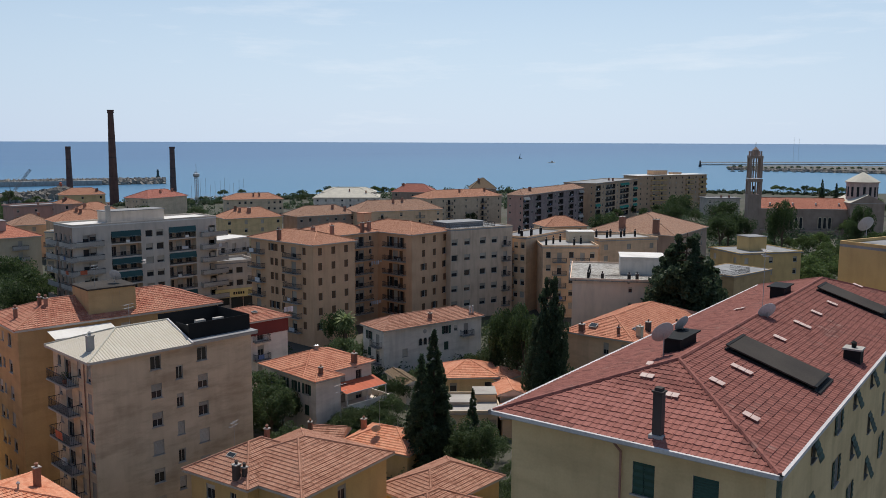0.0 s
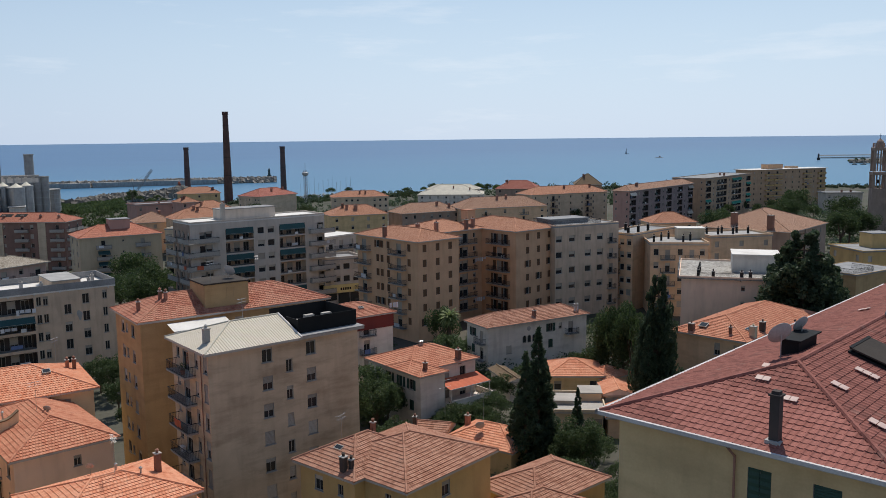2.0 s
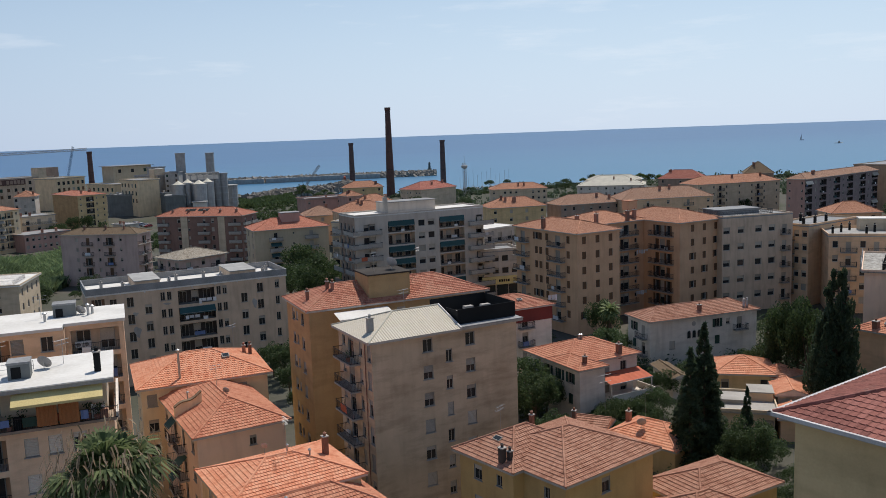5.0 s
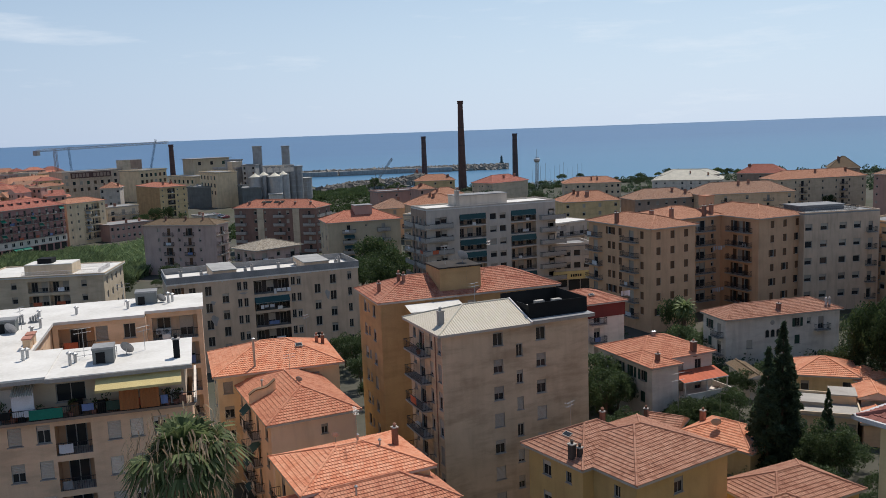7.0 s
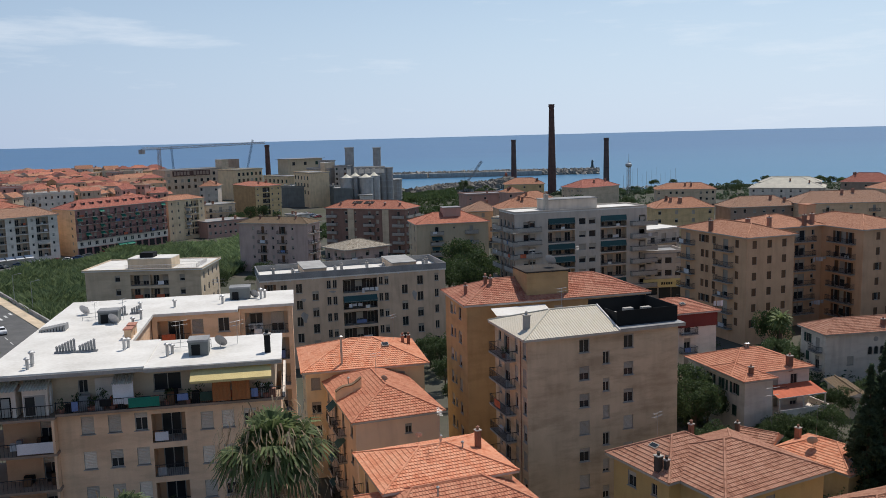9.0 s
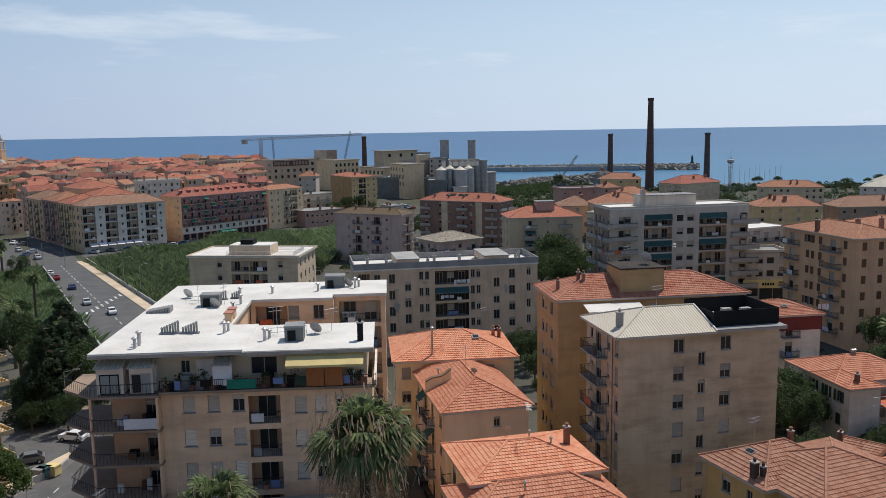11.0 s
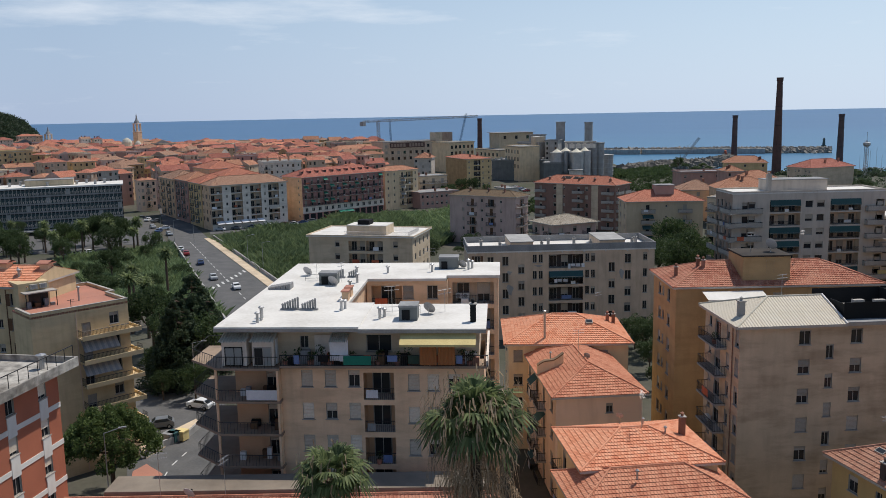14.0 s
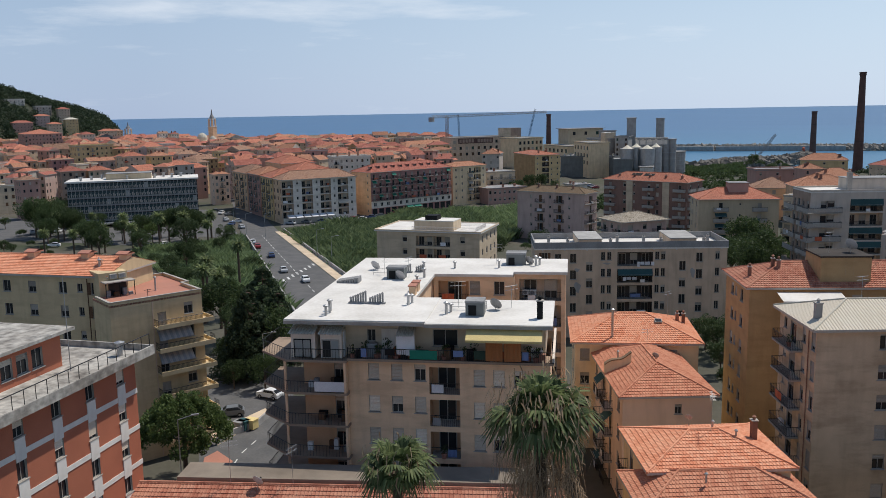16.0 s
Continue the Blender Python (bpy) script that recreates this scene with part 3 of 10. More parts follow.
def fine_window(parent, m, w, h, kind, level, roller=None):
    """A near window: frame with sill, panes, and a blind or shutters as parts of their own."""
    d, t, x = 0.2, 0.06, w / 2

    def frame_mesh():
        s = Shape()
        a, f = s.mid(SLAB), s.mid(FRAME)
        gx, gz, yy = [-x, -x + t, -t / 2, t / 2, x - t, x], [0, t, h - t, h], d - 0.06
        s.v = [(-x, 0, 0), (x, 0, 0), (x, 0, h), (-x, 0, h)] + [(px, yy, pz) for pz in gz for px in gx]
        c = (4, 9, 4 + 23, 4 + 18)
        s.f = [(0, 1, c[1], c[0]), (1, 2, c[2], c[1]), (2, 3, c[3], c[2]), (3, 0, c[0], c[3])]
        s.k = [a] * 4
        for j in range(3):
            for i in range(5):
                if not (j == 1 and i in (1, 3)):
                    q = 4 + j * 6 + i
                    s.f.append((q, q + 1, q + 7, q + 6))
                    s.k.append(f)
        return s.mesh("window")

    def sill_mesh():
        s = Shape()
        s.box(-x - 0.1, -0.1, -0.07, x + 0.1, 0.03, 0, SLAB)
        return s.mesh("sill")

    def pane_mesh():
        s = Shape()
        s.poly([(-x, d - 0.02, 0), (x, d - 0.02, 0), (x, d - 0.02, h), (-x, d - 0.02, h)], GLASS)
        return s.mesh("pane")
    key = (round(w, 2), round(h, 2))
    ob = part("window", cached(("fw", *key), frame_mesh), parent, m)
    part("pane", cached(("fp", *key), pane_mesh), ob)
    if h < 2:
        part("sill", cached(("fs", *key), sill_mesh), ob)
    if kind == "roller" and level > 0.02:
        def blind():
            s = Shape()
            z = h * (1 - level)
            n = max(2, int((h - z) / 0.12))
            ring = []
            for i in range(n + 1):
                ring += [(0.06, z + (h - z) * i / n), (0.1, z + (h - z) * min(n, i + 0.7) / n)]
            for y, zz in ring:
                s.v += [(-x + 0.02, y, zz), (x - 0.02, y, zz)]
            for i in range(len(ring) - 1):
                s.f.append((2 * i, 2 * i + 1, 2 * i + 3, 2 * i + 2))
                s.k.append(s.mid(roller or ROLLER))
            return s.mesh("roller_blind")
        part("roller_blind", cached(("fr", *key, level, roller.name if roller else ""), blind), ob)
    if kind in ("green", "brown"):
        mt = SHUTTER_GREEN if kind == "green" else SHUTTER_BROWN

        def leaf():
            s = Shape()
            n = 9
            s.v = [(0, 0.05, 0), (x - 0.03, 0.05, 0), (x - 0.03, 0.05, h), (0, 0.05, h)]
            s.f, s.k = [(1, 0, 3, 2)], [s.mid(mt)]
            for i in range(n + 1):
                s.v += [(0, 0.0 if i % 2 else 0.04, h * i / n), (x - 0.03, 0.0 if i % 2 else 0.04, h * i / n)]
            for i in range(n):
                k = 4 + 2 * i
                s.f.append((k, k + 1, k + 3, k + 2))
                s.k.append(0)
            return s.mesh("shutter")
        me = cached(("fl", *key, kind), leaf)
        for sg in (-1, 1):
            if level < 0:            # hung from the lintel and propped out below
                part("shutter", me, ob, pose(-x + 0.015 if sg < 0 else 0.015, 0.0, 0) @ Matrix.Translation((0, 0, h)) @ pose(0, 0, 0, -20, 0, 0) @ Matrix.Translation((0, -0.02, -h)))
            elif level > 0.5:
                part("shutter", me, ob, pose(-x + 0.015 if sg < 0 else 0.015, 0.01, 0))
            else:
                part("shutter", me, ob, pose(-2 * x if sg < 0 else x + 0.03, -0.07, 0))
    return ob


def rail_shape(w, d, h=1.0, m=None, solid=None):
    """A rail round three sides of a balcony that stands out by d (y = 0 is the wall)."""
    m = m or IRON
    s = Shape()
    for a, b in (((-w / 2, 0), (-w / 2, -d)), ((-w / 2, -d), (w / 2, -d)), ((w / 2, -d), (w / 2, 0))):
        s.beam((*a, h), (*b, h), 0.035, m, n=4)
        s.beam((*a, 0.1), (*b, 0.1), 0.025, m, n=4)
        ln = math.hypot(b[0] - a[0], b[1] - a[1])
        n = max(2, int(ln / 0.16))
        for i in range(n + 1):
            x, y = a[0] + (b[0] - a[0]) * i / n, a[1] + (b[1] - a[1]) * i / n
            s.box(x - 0.012, y - 0.012, 0, x + 0.012, y + 0.012, h, m)
        if solid:
            if a[0] == b[0]:
                s.box(a[0] - 0.03, min(a[1], b[1]), 0.05, a[0] + 0.03, max(a[1], b[1]), h - 0.08, solid)
            else:
                s.box(a[0], a[1] - 0.03, 0.05, b[0], a[1] + 0.03, h - 0.08, solid)
    return s


def balcony(parent, m, w, d, rail="iron", solid=None):
    sl = cached(("slab", round(w, 2), d), lambda: slab_mesh(w, d))
    ob = part("balcony", sl, parent, m)
    part("railing", cached(("rail", round(w, 2), d, solid.name if solid else ""), lambda: rail_shape(w - 0.06, d - 0.05, 1.0, None, solid).mesh("railing")), ob)
    clutter(ob, w, d)
    return ob


CLUTTER = []


def clutter(ob, w, d, share=0.34):
    """Now and then a pot plant, an air conditioner or a cloth over the rail."""
    CLUTTER.append(0)
    r = random.Random(len(CLUTTER))
    if r.random() < share and w > 1.5:
        x = r.uniform(-w * 0.25, w * 0.25)
        kind = r.randrange(4)
        s = Shape()
        if kind == 0:
            for i in range(50):
                a, q, z = r.uniform(0, 6.28), r.uniform(0, 0.35), r.uniform(0.35, 1.2)
                px, py = x + q * math.cos(a), -d * 0.6 + q * math.sin(a)
                s.poly([(px, py, z), (px + 0.13, py + 0.05, z + 0.05), (px + 0.1, py - 0.06, z + 0.17)], LEAF)
            s.lathe([(0.18, 0), (0.26, 0.42), (0.22, 0.42)], TERRACE, 8, x, -d * 0.6)
            part("potted_plant", s, ob)
        elif kind == 3:
            s.box(x - 0.42, -d * 0.35 - 0.16, 0.02, x + 0.42, -d * 0.35 + 0.16, 0.62, WHITE_PAINT)
            s.lathe([(0.02, 0), (0.22, 0.02), (0.22, 0.0)], TAR, 10, x, -d * 0.35)
            part("air_conditioner", s, ob)
        else:
            cw = r.uniform(0.8, min(1.9, w * 0.8))
            s.v = [(x + cw * (i / 6 - 0.5), -d - 0.05 + 0.03 * math.sin(i * 1.9), z) for z in (r.uniform(0.1, 0.4), 1.02) for i in range(7)]
            s.f, s.k = [(i, i + 1, i + 8, i + 7) for i in range(6)], [s.mid(r.choice((CLOTH, CLOTH, AWNING_TEAL, CLOTH_BLUE, AWNING_RED)))] * 6
            part("hung_cloth", s, ob)


def slab_mesh(w, d):
    s = Shape()
    s.box(-w / 2, -d, -0.18, w / 2, 0, 0, SLAB)
    s.box(-w / 2 - 0.03, -d - 0.03, -0.06, w / 2 + 0.03, 0, -0.02, SLAB)
    return s.mesh("balcony")


def loggia_mesh(w, h, d, wall):
    def build():
        s = Shape()
        s.poly([(-w / 2, 0, 0), (-w / 2, d, 0), (-w / 2, d, h), (-w / 2, 0, h)], wall)
        s.poly([(w / 2, d, 0), (w / 2, 0, 0), (w / 2, 0, h), (w / 2, d, h)], wall)
        s.poly([(-w / 2, d, h), (w / 2, d, h), (w / 2, 0, h), (-w / 2, 0, h)], SLAB)
        s.poly([(-w / 2, 0, 0), (w / 2, 0, 0), (w / 2, d, 0), (-w / 2, d, 0)], SLAB)
        s.poly([(-w / 2, d, 0), (w / 2, d, 0), (w / 2, d, h), (-w / 2, d, h)], wall)
        n = max(1, round(w / 2.3))
        for j in range(n):
            c, dw = -w / 2 + w * (j + 0.5) / n, min(1.6, w / n * 0.62)
            s.box(c - dw / 2, d - 0.06, 0.02, c + dw / 2, d - 0.01, 2.2, FRAME)
            s.box(c - dw / 2 + 0.08, d - 0.08, 0.1, c - 0.04, d - 0.05, 2.1, GLASS)
            if j % 2:
                s.box(c - dw / 2 + 0.05, d - 0.1, 0.9, c + dw / 2 - 0.05, d - 0.055, 2.12, ROLLER)
            s.box(c + 0.04, d - 0.08, 0.1, c + dw / 2 - 0.08, d - 0.05, 2.1, GLASS)
        for i in range(max(2, int(w / 0.17)) + 1):
            x = -w / 2 + w * i / max(2, int(w / 0.17))
            s.box(x - 0.012, 0.03, 0, x + 0.012, 0.055, 1.0, IRON)
        s.box(-w / 2, 0.02, 0.96, w / 2, 0.07, 1.01, IRON)
        return s.mesh("loggia")
    return cached(("log", round(w, 2), round(h, 2), d, wall.name), build)


def awning(parent, m, w, material, drop=0.9, out=1.0):
    def build():
        s = Shape()
        n = 6
        for i in range(n):
            a, b = i / n, (i + 1) / n
            s.poly([(-w / 2, -out * a, -drop * a), (-w / 2, -out * b, -drop * b), (w / 2, -out * b, -drop * b), (w / 2, -out * a, -drop * a)], material)
        s.poly([(-w / 2, -out, -drop), (-w / 2, -out, -drop - 0.18), (w / 2, -out, -drop - 0.18), (w / 2, -out, -drop)], material)
        s.beam((-w / 2, -out, -drop), (w / 2, -out, -drop), 0.03, FRAME, n=4)
        s.beam((-w / 2, 0, 0.02), (w / 2, 0, 0.02), 0.06, FRAME, n=5)
        return s.mesh("awning")
    return part("awning", cached(("awn", round(w, 2), material.name, drop, out), build), parent, m)


# ---- walls with openings ----
HOLES = {"w": (1.15, 1.5, 0.95), "n": (0.75, 1.1, 1.2), "t": (0.9, 1.9, 0.5), "y": (0.98, 1.5, 0.95), "s": (1.05, 1.55, 0.9), "c": (1.05, 1.55, 0.9), "b": (1.1, 2.25, 0.05), "B": (1.5, 2.25, 0.05), "g": (1.7, 1.5, 0.9), "q": (0.5, 0.6, 1.6), "m": (0.8, 1.15, 2.35), "T": (2.2, 1.5, 0.9), "z": (0.96, 1.4, 0.95), "e": (0.76, 1.45, -0.52), "k": (0.78, 1.55, 0.93), "d": (1.18, 1.75, 0.85), "F": (2.0, 2.3, 0.5), "p": (1.0, 1.35, 1.1), "D": (1.1, 2.25, 0.03)}


def wall_face(bld, wall, tag, o, ux, nx, width, z0, z1, rows, storey, rng, opt):
    """One wall with its openings. o: lower left corner as seen from outside; ux: along it; rows: strings from the top storey down."""
    holes = []
    depth = Vector((-nx[0], -nx[1], 0))
    turn = Matrix(((ux[0], depth[0], 0, 0), (ux[1], depth[1], 0, 0), (0, 0, 1, 0), (0, 0, 0, 1)))
    top = z1 - opt.get("lintel", 0.35)
    for r, row in enumerate(rows):
        zf = top - storey * (r + 1) + 0.1
        if zf < z0 - 0.2 or not row:
            continue
        spots = None
        if ":" in row:               # openings at given hundredths of the width
            spec = [k.split(":") + ["0"] for k in row.split()]
            spots, lifts = [float(k[0]) / 100 * width for k in spec], [float(k[2]) for k in spec]
            row = "".join(k[1] for k in spec)
        cell = opt.get("cell", 3.0) if spots else width / len(row)
        i, floor_z = 0, zf
        while i < len(row):
            c = row[i]
            u = spots[i] if spots else (i + 0.5) * cell
            zf = floor_z + (lifts[i] if spots else 0.0)
            if zf < z0 - 0.2:
                i += 1
                continue
            if c == "L":             # a recess over one or more cells
                j = i
                while j + 1 < len(row) and row[j + 1] == "L":
                    j += 1
                u0, u1 = (u - cell / 2, u + cell / 2) if spots else (i * cell + 0.12, (j + 1) * cell - 0.12)
                if spots:
                    j = i
                lh = opt.get("loggia_h", 2.45)
                holes.append((u0, u1, zf, zf + lh))
                log = part("loggia", loggia_mesh(u1 - u0, lh, opt.get("loggia_d", 1.3), opt.get("loggia", wall)), bld, Matrix.Translation(Vector(o) + Vector(ux) * ((u0 + u1) / 2) + Vector((0, 0, zf))) @ turn)
                clutter(log, u1 - u0, -0.02, 0.6)
                aw = opt.get("loggia_awning")
                shown = opt["awning_at"](i, r) if "awning_at" in opt else rng.random() < opt.get("awning_share", 0.6)
                if aw and shown:
                    awning(bld, Matrix.Translation(Vector(o) + Vector(ux) * ((u0 + u1) / 2) + Vector((0, 0, zf + lh - 0.03))) @ turn, u1 - u0 - 0.1, aw, opt.get("awning_drop", 1.2), opt.get("awning_out", 0.7))
                i = j + 1
                continue
            if c in HOLES and "joined" in opt and c not in "bB":
                w, h, sill = HOLES[c]
                sh, pm = opt["joined"], rng.random()
                o3 = Vector(o) + Vector(ux) * u + Vector((0, 0, zf + sill))
                mid = (SHUTTER_GREEN, SHUTTER_BROWN, ROLLER)[rng.randrange(3)] if pm < 0.45 else GLASS
                half = Vector(ux) * (w / 2)
                a0, a1 = o3 - half - depth * 0.05, o3 + half - depth * 0.05
                up = Vector((0, 0, h))
                sh.poly([tuple(a0), tuple(a1), tuple(a1 + up), tuple(a0 + up)], mid)
                for p_, q_ in ((a0, a1), (a1, a1 + up), (a1 + up, a0 + up), (a0 + up, a0)):
                    sh.poly([tuple(p_ + depth * 0.06), tuple(q_ + depth * 0.06), tuple(q_), tuple(p_)], FRAME)
            elif c in HOLES:
                w, h, sill = HOLES[c]
                w = min(w, cell * 0.8)
                holes.append((u - w / 2, u + w / 2, zf + sill, zf + sill + h))
                kind, lev = "roller", rng.choice(opt.get("levels", (0.0, 0.3, 0.3, 0.6, 0.95)))
                if c in "mqT":
                    lev = 0.0
                if c in "sc":
                    kind = opt.get("shutter", "green")
                    lev = 1.0 if c == "c" or rng.random() < opt.get("closed", 0.35) else 0.0
                if c == "p":
                    kind, lev = opt.get("shutter", "green"), -1.0
                if c == "b" and opt.get("shutter"):
                    kind, lev = opt["shutter"], float(rng.random() < 0.4)
                m = Matrix.Translation(Vector(o) + Vector(ux) * u + Vector((0, 0, zf + sill))) @ turn
                if opt.get("fine"):
                    fine_window(bld, m, w, h, kind, lev, opt.get("roller"))
                else:
                    part("window", window_mesh(w, h, kind, lev), bld, m)
                if c in "bB":
                    bw = min(cell * (0.92 if c == "b" else 1.0), opt.get("balcony_w", 9))
                    if c == "B":     # one long balcony for a run of B
                        if i == 0 or spots or row[i - 1] != "B":
                            j = i
                            while not spots and j + 1 < len(row) and row[j + 1] == "B":
                                j += 1
                            bw, uu = (j + 1 - i) * cell, u if spots else (i + j + 1) / 2 * cell
                            mb = Matrix.Translation(Vector(o) + Vector(ux) * uu + Vector((0, 0, zf))) @ turn
                            balcony(bld, mb, bw, opt.get("balcony_d", 1.2), solid=opt.get("rail_panel"))
                            if opt.get("awning") and rng.random() < opt.get("awning_share", 0.4):
                                awning(bld, Matrix.Translation((0, 0, 2.5)) @ mb, bw * 0.8, opt["awning"])
                    else:
                        mb = Matrix.Translation(Vector(o) + Vector(ux) * u + Vector((0, 0, zf))) @ turn
                        balcony(bld, mb, bw, opt.get("balcony_d", 1.0), solid=opt.get("rail_panel"))
                        if opt.get("awning") and rng.random() < opt.get("awning_share", 0.3):
                            awning(bld, Matrix.Translation((0, 0, 2.5)) @ mb, bw * 0.8, opt["awning"])
            i += 1
    us = sorted({0.0, width, *(h[0] for h in holes), *(h[1] for h in holes)})
    vs = sorted({z0, z1, *(max(z0, min(z1, h[2])) for h in holes), *(max(z0, min(z1, h[3])) for h in holes)})
    quads = []
    for a, b in zip(us, us[1:]):
        run = None
        for c, d in zip(vs, vs[1:]):
            mu, mv = (a + b) / 2, (c + d) / 2
            open_ = any(h[0] < mu < h[1] and h[2] < mv < h[3] for h in holes)
            if open_ or d - c < 1e-5 or b - a < 1e-5:
                if run:
                    quads.append(run)
                run = None
            else:
                run = (a, b, run[2], d) if run else (a, b, c, d)
        if run:
            quads.append(run)
    return [[tuple(Vector(o) + Vector(ux) * x + Vector((0, 0, z))) for x, z in ((a, c), (b, c), (b, d), (a, d))] for a, b, c, d in quads]


def block(bld, w, d, z1, wall, right="", left="", back="", end="", ox=0.0, oy=0.0, z0=0.0, roof="hip", cover=None, storey=3.1, rise=0.32, over=0.5, seed=1, parapet=0.9, tiles=None, tile=(0.26, 0.42), band=None, base=None, **opt):
    """A rectangular body with its corner at (ox, oy): its right face lies on y = oy, its left face on x = ox. Faces are given as rows of
    opening codes from the top storey down, or one row for all storeys."""
    rng = random.Random(seed)
    s = Shape()
    if roof == "none":
        over = 0.0
    ox, oy, w, d = ox + over, oy + over, w - 2 * over, d - 2 * over      # w and d are those of the roof
    n = int((z1 - z0) / storey + 0.4)

    def rows(p):
        if not p:
            return []
        r = p.split("/")
        return r + [r[-1]] * (n - len(r))
    faces = (("right", (ox, oy, 0), (1, 0, 0), (0, -1), w, right), ("left", (ox, oy + d, 0), (0, -1, 0), (-1, 0), d, left),
             ("end", (ox + w, oy, 0), (0, 1, 0), (1, 0), d, end), ("back", (ox + w, oy + d, 0), (-1, 0, 0), (0, 1), w, back))
    for tag, o, ux, nx, width, pat in faces:
        side = opt.get(tag + "_wall", wall)
        for q in wall_face(bld, side, tag, o, ux, nx, width, z0, z1, rows(pat), storey, rng, opt):
            s.poly(q, side)
    if band:
        for k in range(1, n + 1):
            z = z1 - opt.get("lintel", 0.35) - storey * k + 0.1
            if z > z0 + 0.5:
                s.box(ox - 0.05, oy - 0.05, z - 0.28, ox + w + 0.05, oy + d + 0.05, z, band)
    part("wall", s, bld)
    if "joined" in opt and opt["joined"].f:
        tagged(part("glazing", opt["joined"], bld), kind="stuff")
    if roof == "hip":
        hip_roof(bld, ox, oy, w, d, z1, rise, over, cover or TILE, tiles, tile, capped=opt.get("capped", True))
    elif roof == "flat":
        flat_roof(bld, ox, oy, w, d, z1, over, cover or TAR, parapet, opt.get("parapet_wall", wall))
    elif roof == "gable":
        hip_roof(bld, ox, oy, w, d, z1, rise, over, cover or TILE, tiles, tile, gable=True, wall=wall, capped=opt.get("capped", True))


def flat_roof(bld, ox, oy, w, d, z, over, cover, parapet, wall):
    s = Shape()
    s.box(ox - over, oy - over, z, ox + w + over, oy + d + over, z + 0.25, cover)
    if parapet > 0:
        t, o = 0.2, over
        x0, y0, x1, y1, za, zb = ox - o, oy - o, ox + w + o, oy + d + o, z + 0.254, z + 0.25 + parapet
        r = Shape()
        out, inn = ((x0, y0), (x1, y0), (x1, y1), (x0, y1)), ((x0 + t, y0 + t), (x1 - t, y0 + t), (x1 - t, y1 - t), (x0 + t, y1 - t))
        for i in range(4):
            j = (i + 1) % 4
            r.poly([(*out[i], za), (*out[j], za), (*out[j], zb), (*out[i], zb)], wall)
            r.poly([(*inn[j], za), (*inn[i], za), (*inn[i], zb), (*inn[j], zb)], wall)
            r.poly([(*out[i], zb), (*out[j], zb), (*inn[j], zb), (*inn[i], zb)], wall)
            r.poly([(*inn[i], za), (*inn[j], za), (*out[j], za), (*out[i], za)], wall)
        ob = part("parapet", r, bld)
        weld(ob.data)
    part("roof", s, bld)


def weld(me):
    bm = bmesh.new()
    bm.from_mesh(me)
    bmesh.ops.remove_doubles(bm, verts=bm.verts, dist=0.0005)
    bm.to_mesh(me)
    bm.free()
    return me


def hip_roof(bld, ox, oy, w, d, z, rise, over, cover, tiles=None, tile=(0.26, 0.42), gable=False, wall=None, capped=True):
    """A hipped roof with its ridge along the longer side, on a projecting eave; tiles: material of tiles laid as real pieces."""
    x0, y0, x1, y1 = ox - over, oy - over, ox + w + over, oy + d + over
    W2, D2 = x1 - x0, y1 - y0
    half = min(W2, D2) / 2
    zr = z + half * rise * 2 * 0.5 + 0.0
    zr = z + half * rise
    hx = 0 if gable else half
    if W2 >= D2:
        a, b = Vector((x0 + hx, (y0 + y1) / 2, zr)), Vector((x1 - hx, (y0 + y1) / 2, zr))
    else:
        a, b = Vector(((x0 + x1) / 2, y0 + hx, zr)), Vector(((x0 + x1) / 2, y1 - hx, zr))
    c = [Vector(p) for p in ((x0, y0, z), (x1, y0, z), (x1, y1, z), (x0, y1, z))]
    if W2 >= D2:
        slopes = [[c[0], c[1], b, a], [c[2], c[3], a, b], [c[1], c[2], b], [c[3], c[0], a]]
        hips = [(c[0], a), (c[3], a), (c[1], b), (c[2], b), (a, b)]
    else:
        slopes = [[c[1], c[2], b, a], [c[3], c[0], a, b], [c[0], c[1], a], [c[2], c[3], b]]
        hips = [(c[0], a), (c[1], a), (c[2], b), (c[3], b), (a, b)]
    verts, faces, mids, uvs = [], [], [], []
    for p in slopes:
        if gable and len(p) == 3:
            i = len(verts)
            verts += [tuple(q) for q in p]
            faces.append(tuple(range(i, i + 3)))
            mids.append(2)
            uvs += [(0, 0)] * 3
            continue
        e = (p[1] - p[0]).normalized()
        nrm = (p[1] - p[0]).cross(p[2] - p[0]).normalized()
        up = nrm.cross(e)
        i = len(verts)
        verts += [tuple(q) for q in p]
        faces.append(tuple(range(i, i + len(p))))
        mids.append(0)
        uvs += [((q - p[0]).dot(e), (q - p[0]).dot(up)) for q in p]
    # eave board and soffit
    s = Shape()
    s.v, s.f, s.k, s.mats = verts, faces, mids, [cover, EAVE, wall or EAVE]
    s.box(x0, y0, z - 0.22, x1, y1, z, EAVE, skip="t")
    uvs += [(0, 0)] * 20
    ob = part("roof", weld(mesh_from("roof", s.v, s.f, s.mats, s.k, uvs)), bld)
    if tiles:
        lay_tiles(ob, [p for p in slopes if not (gable and len(p) == 3)], tiles, *tile)
    caps = Shape()
    for p, q in hips:
        if gable and (p in c):
            continue
        n = max(2, int((q - p).length / (0.45 if tiles else 1.5)))
        for i in range(n):
            u, v = p.lerp(q, i / n), p.lerp(q, (i + 1) / n)
            caps.beam(u + Vector((0, 0, 0.03)), v + Vector((0, 0, 0.05)), 0.13, tiles or cover, 0.11, 6)
    if caps.v and capped:
        part("ridge_tiles", caps, bld)
    return ob


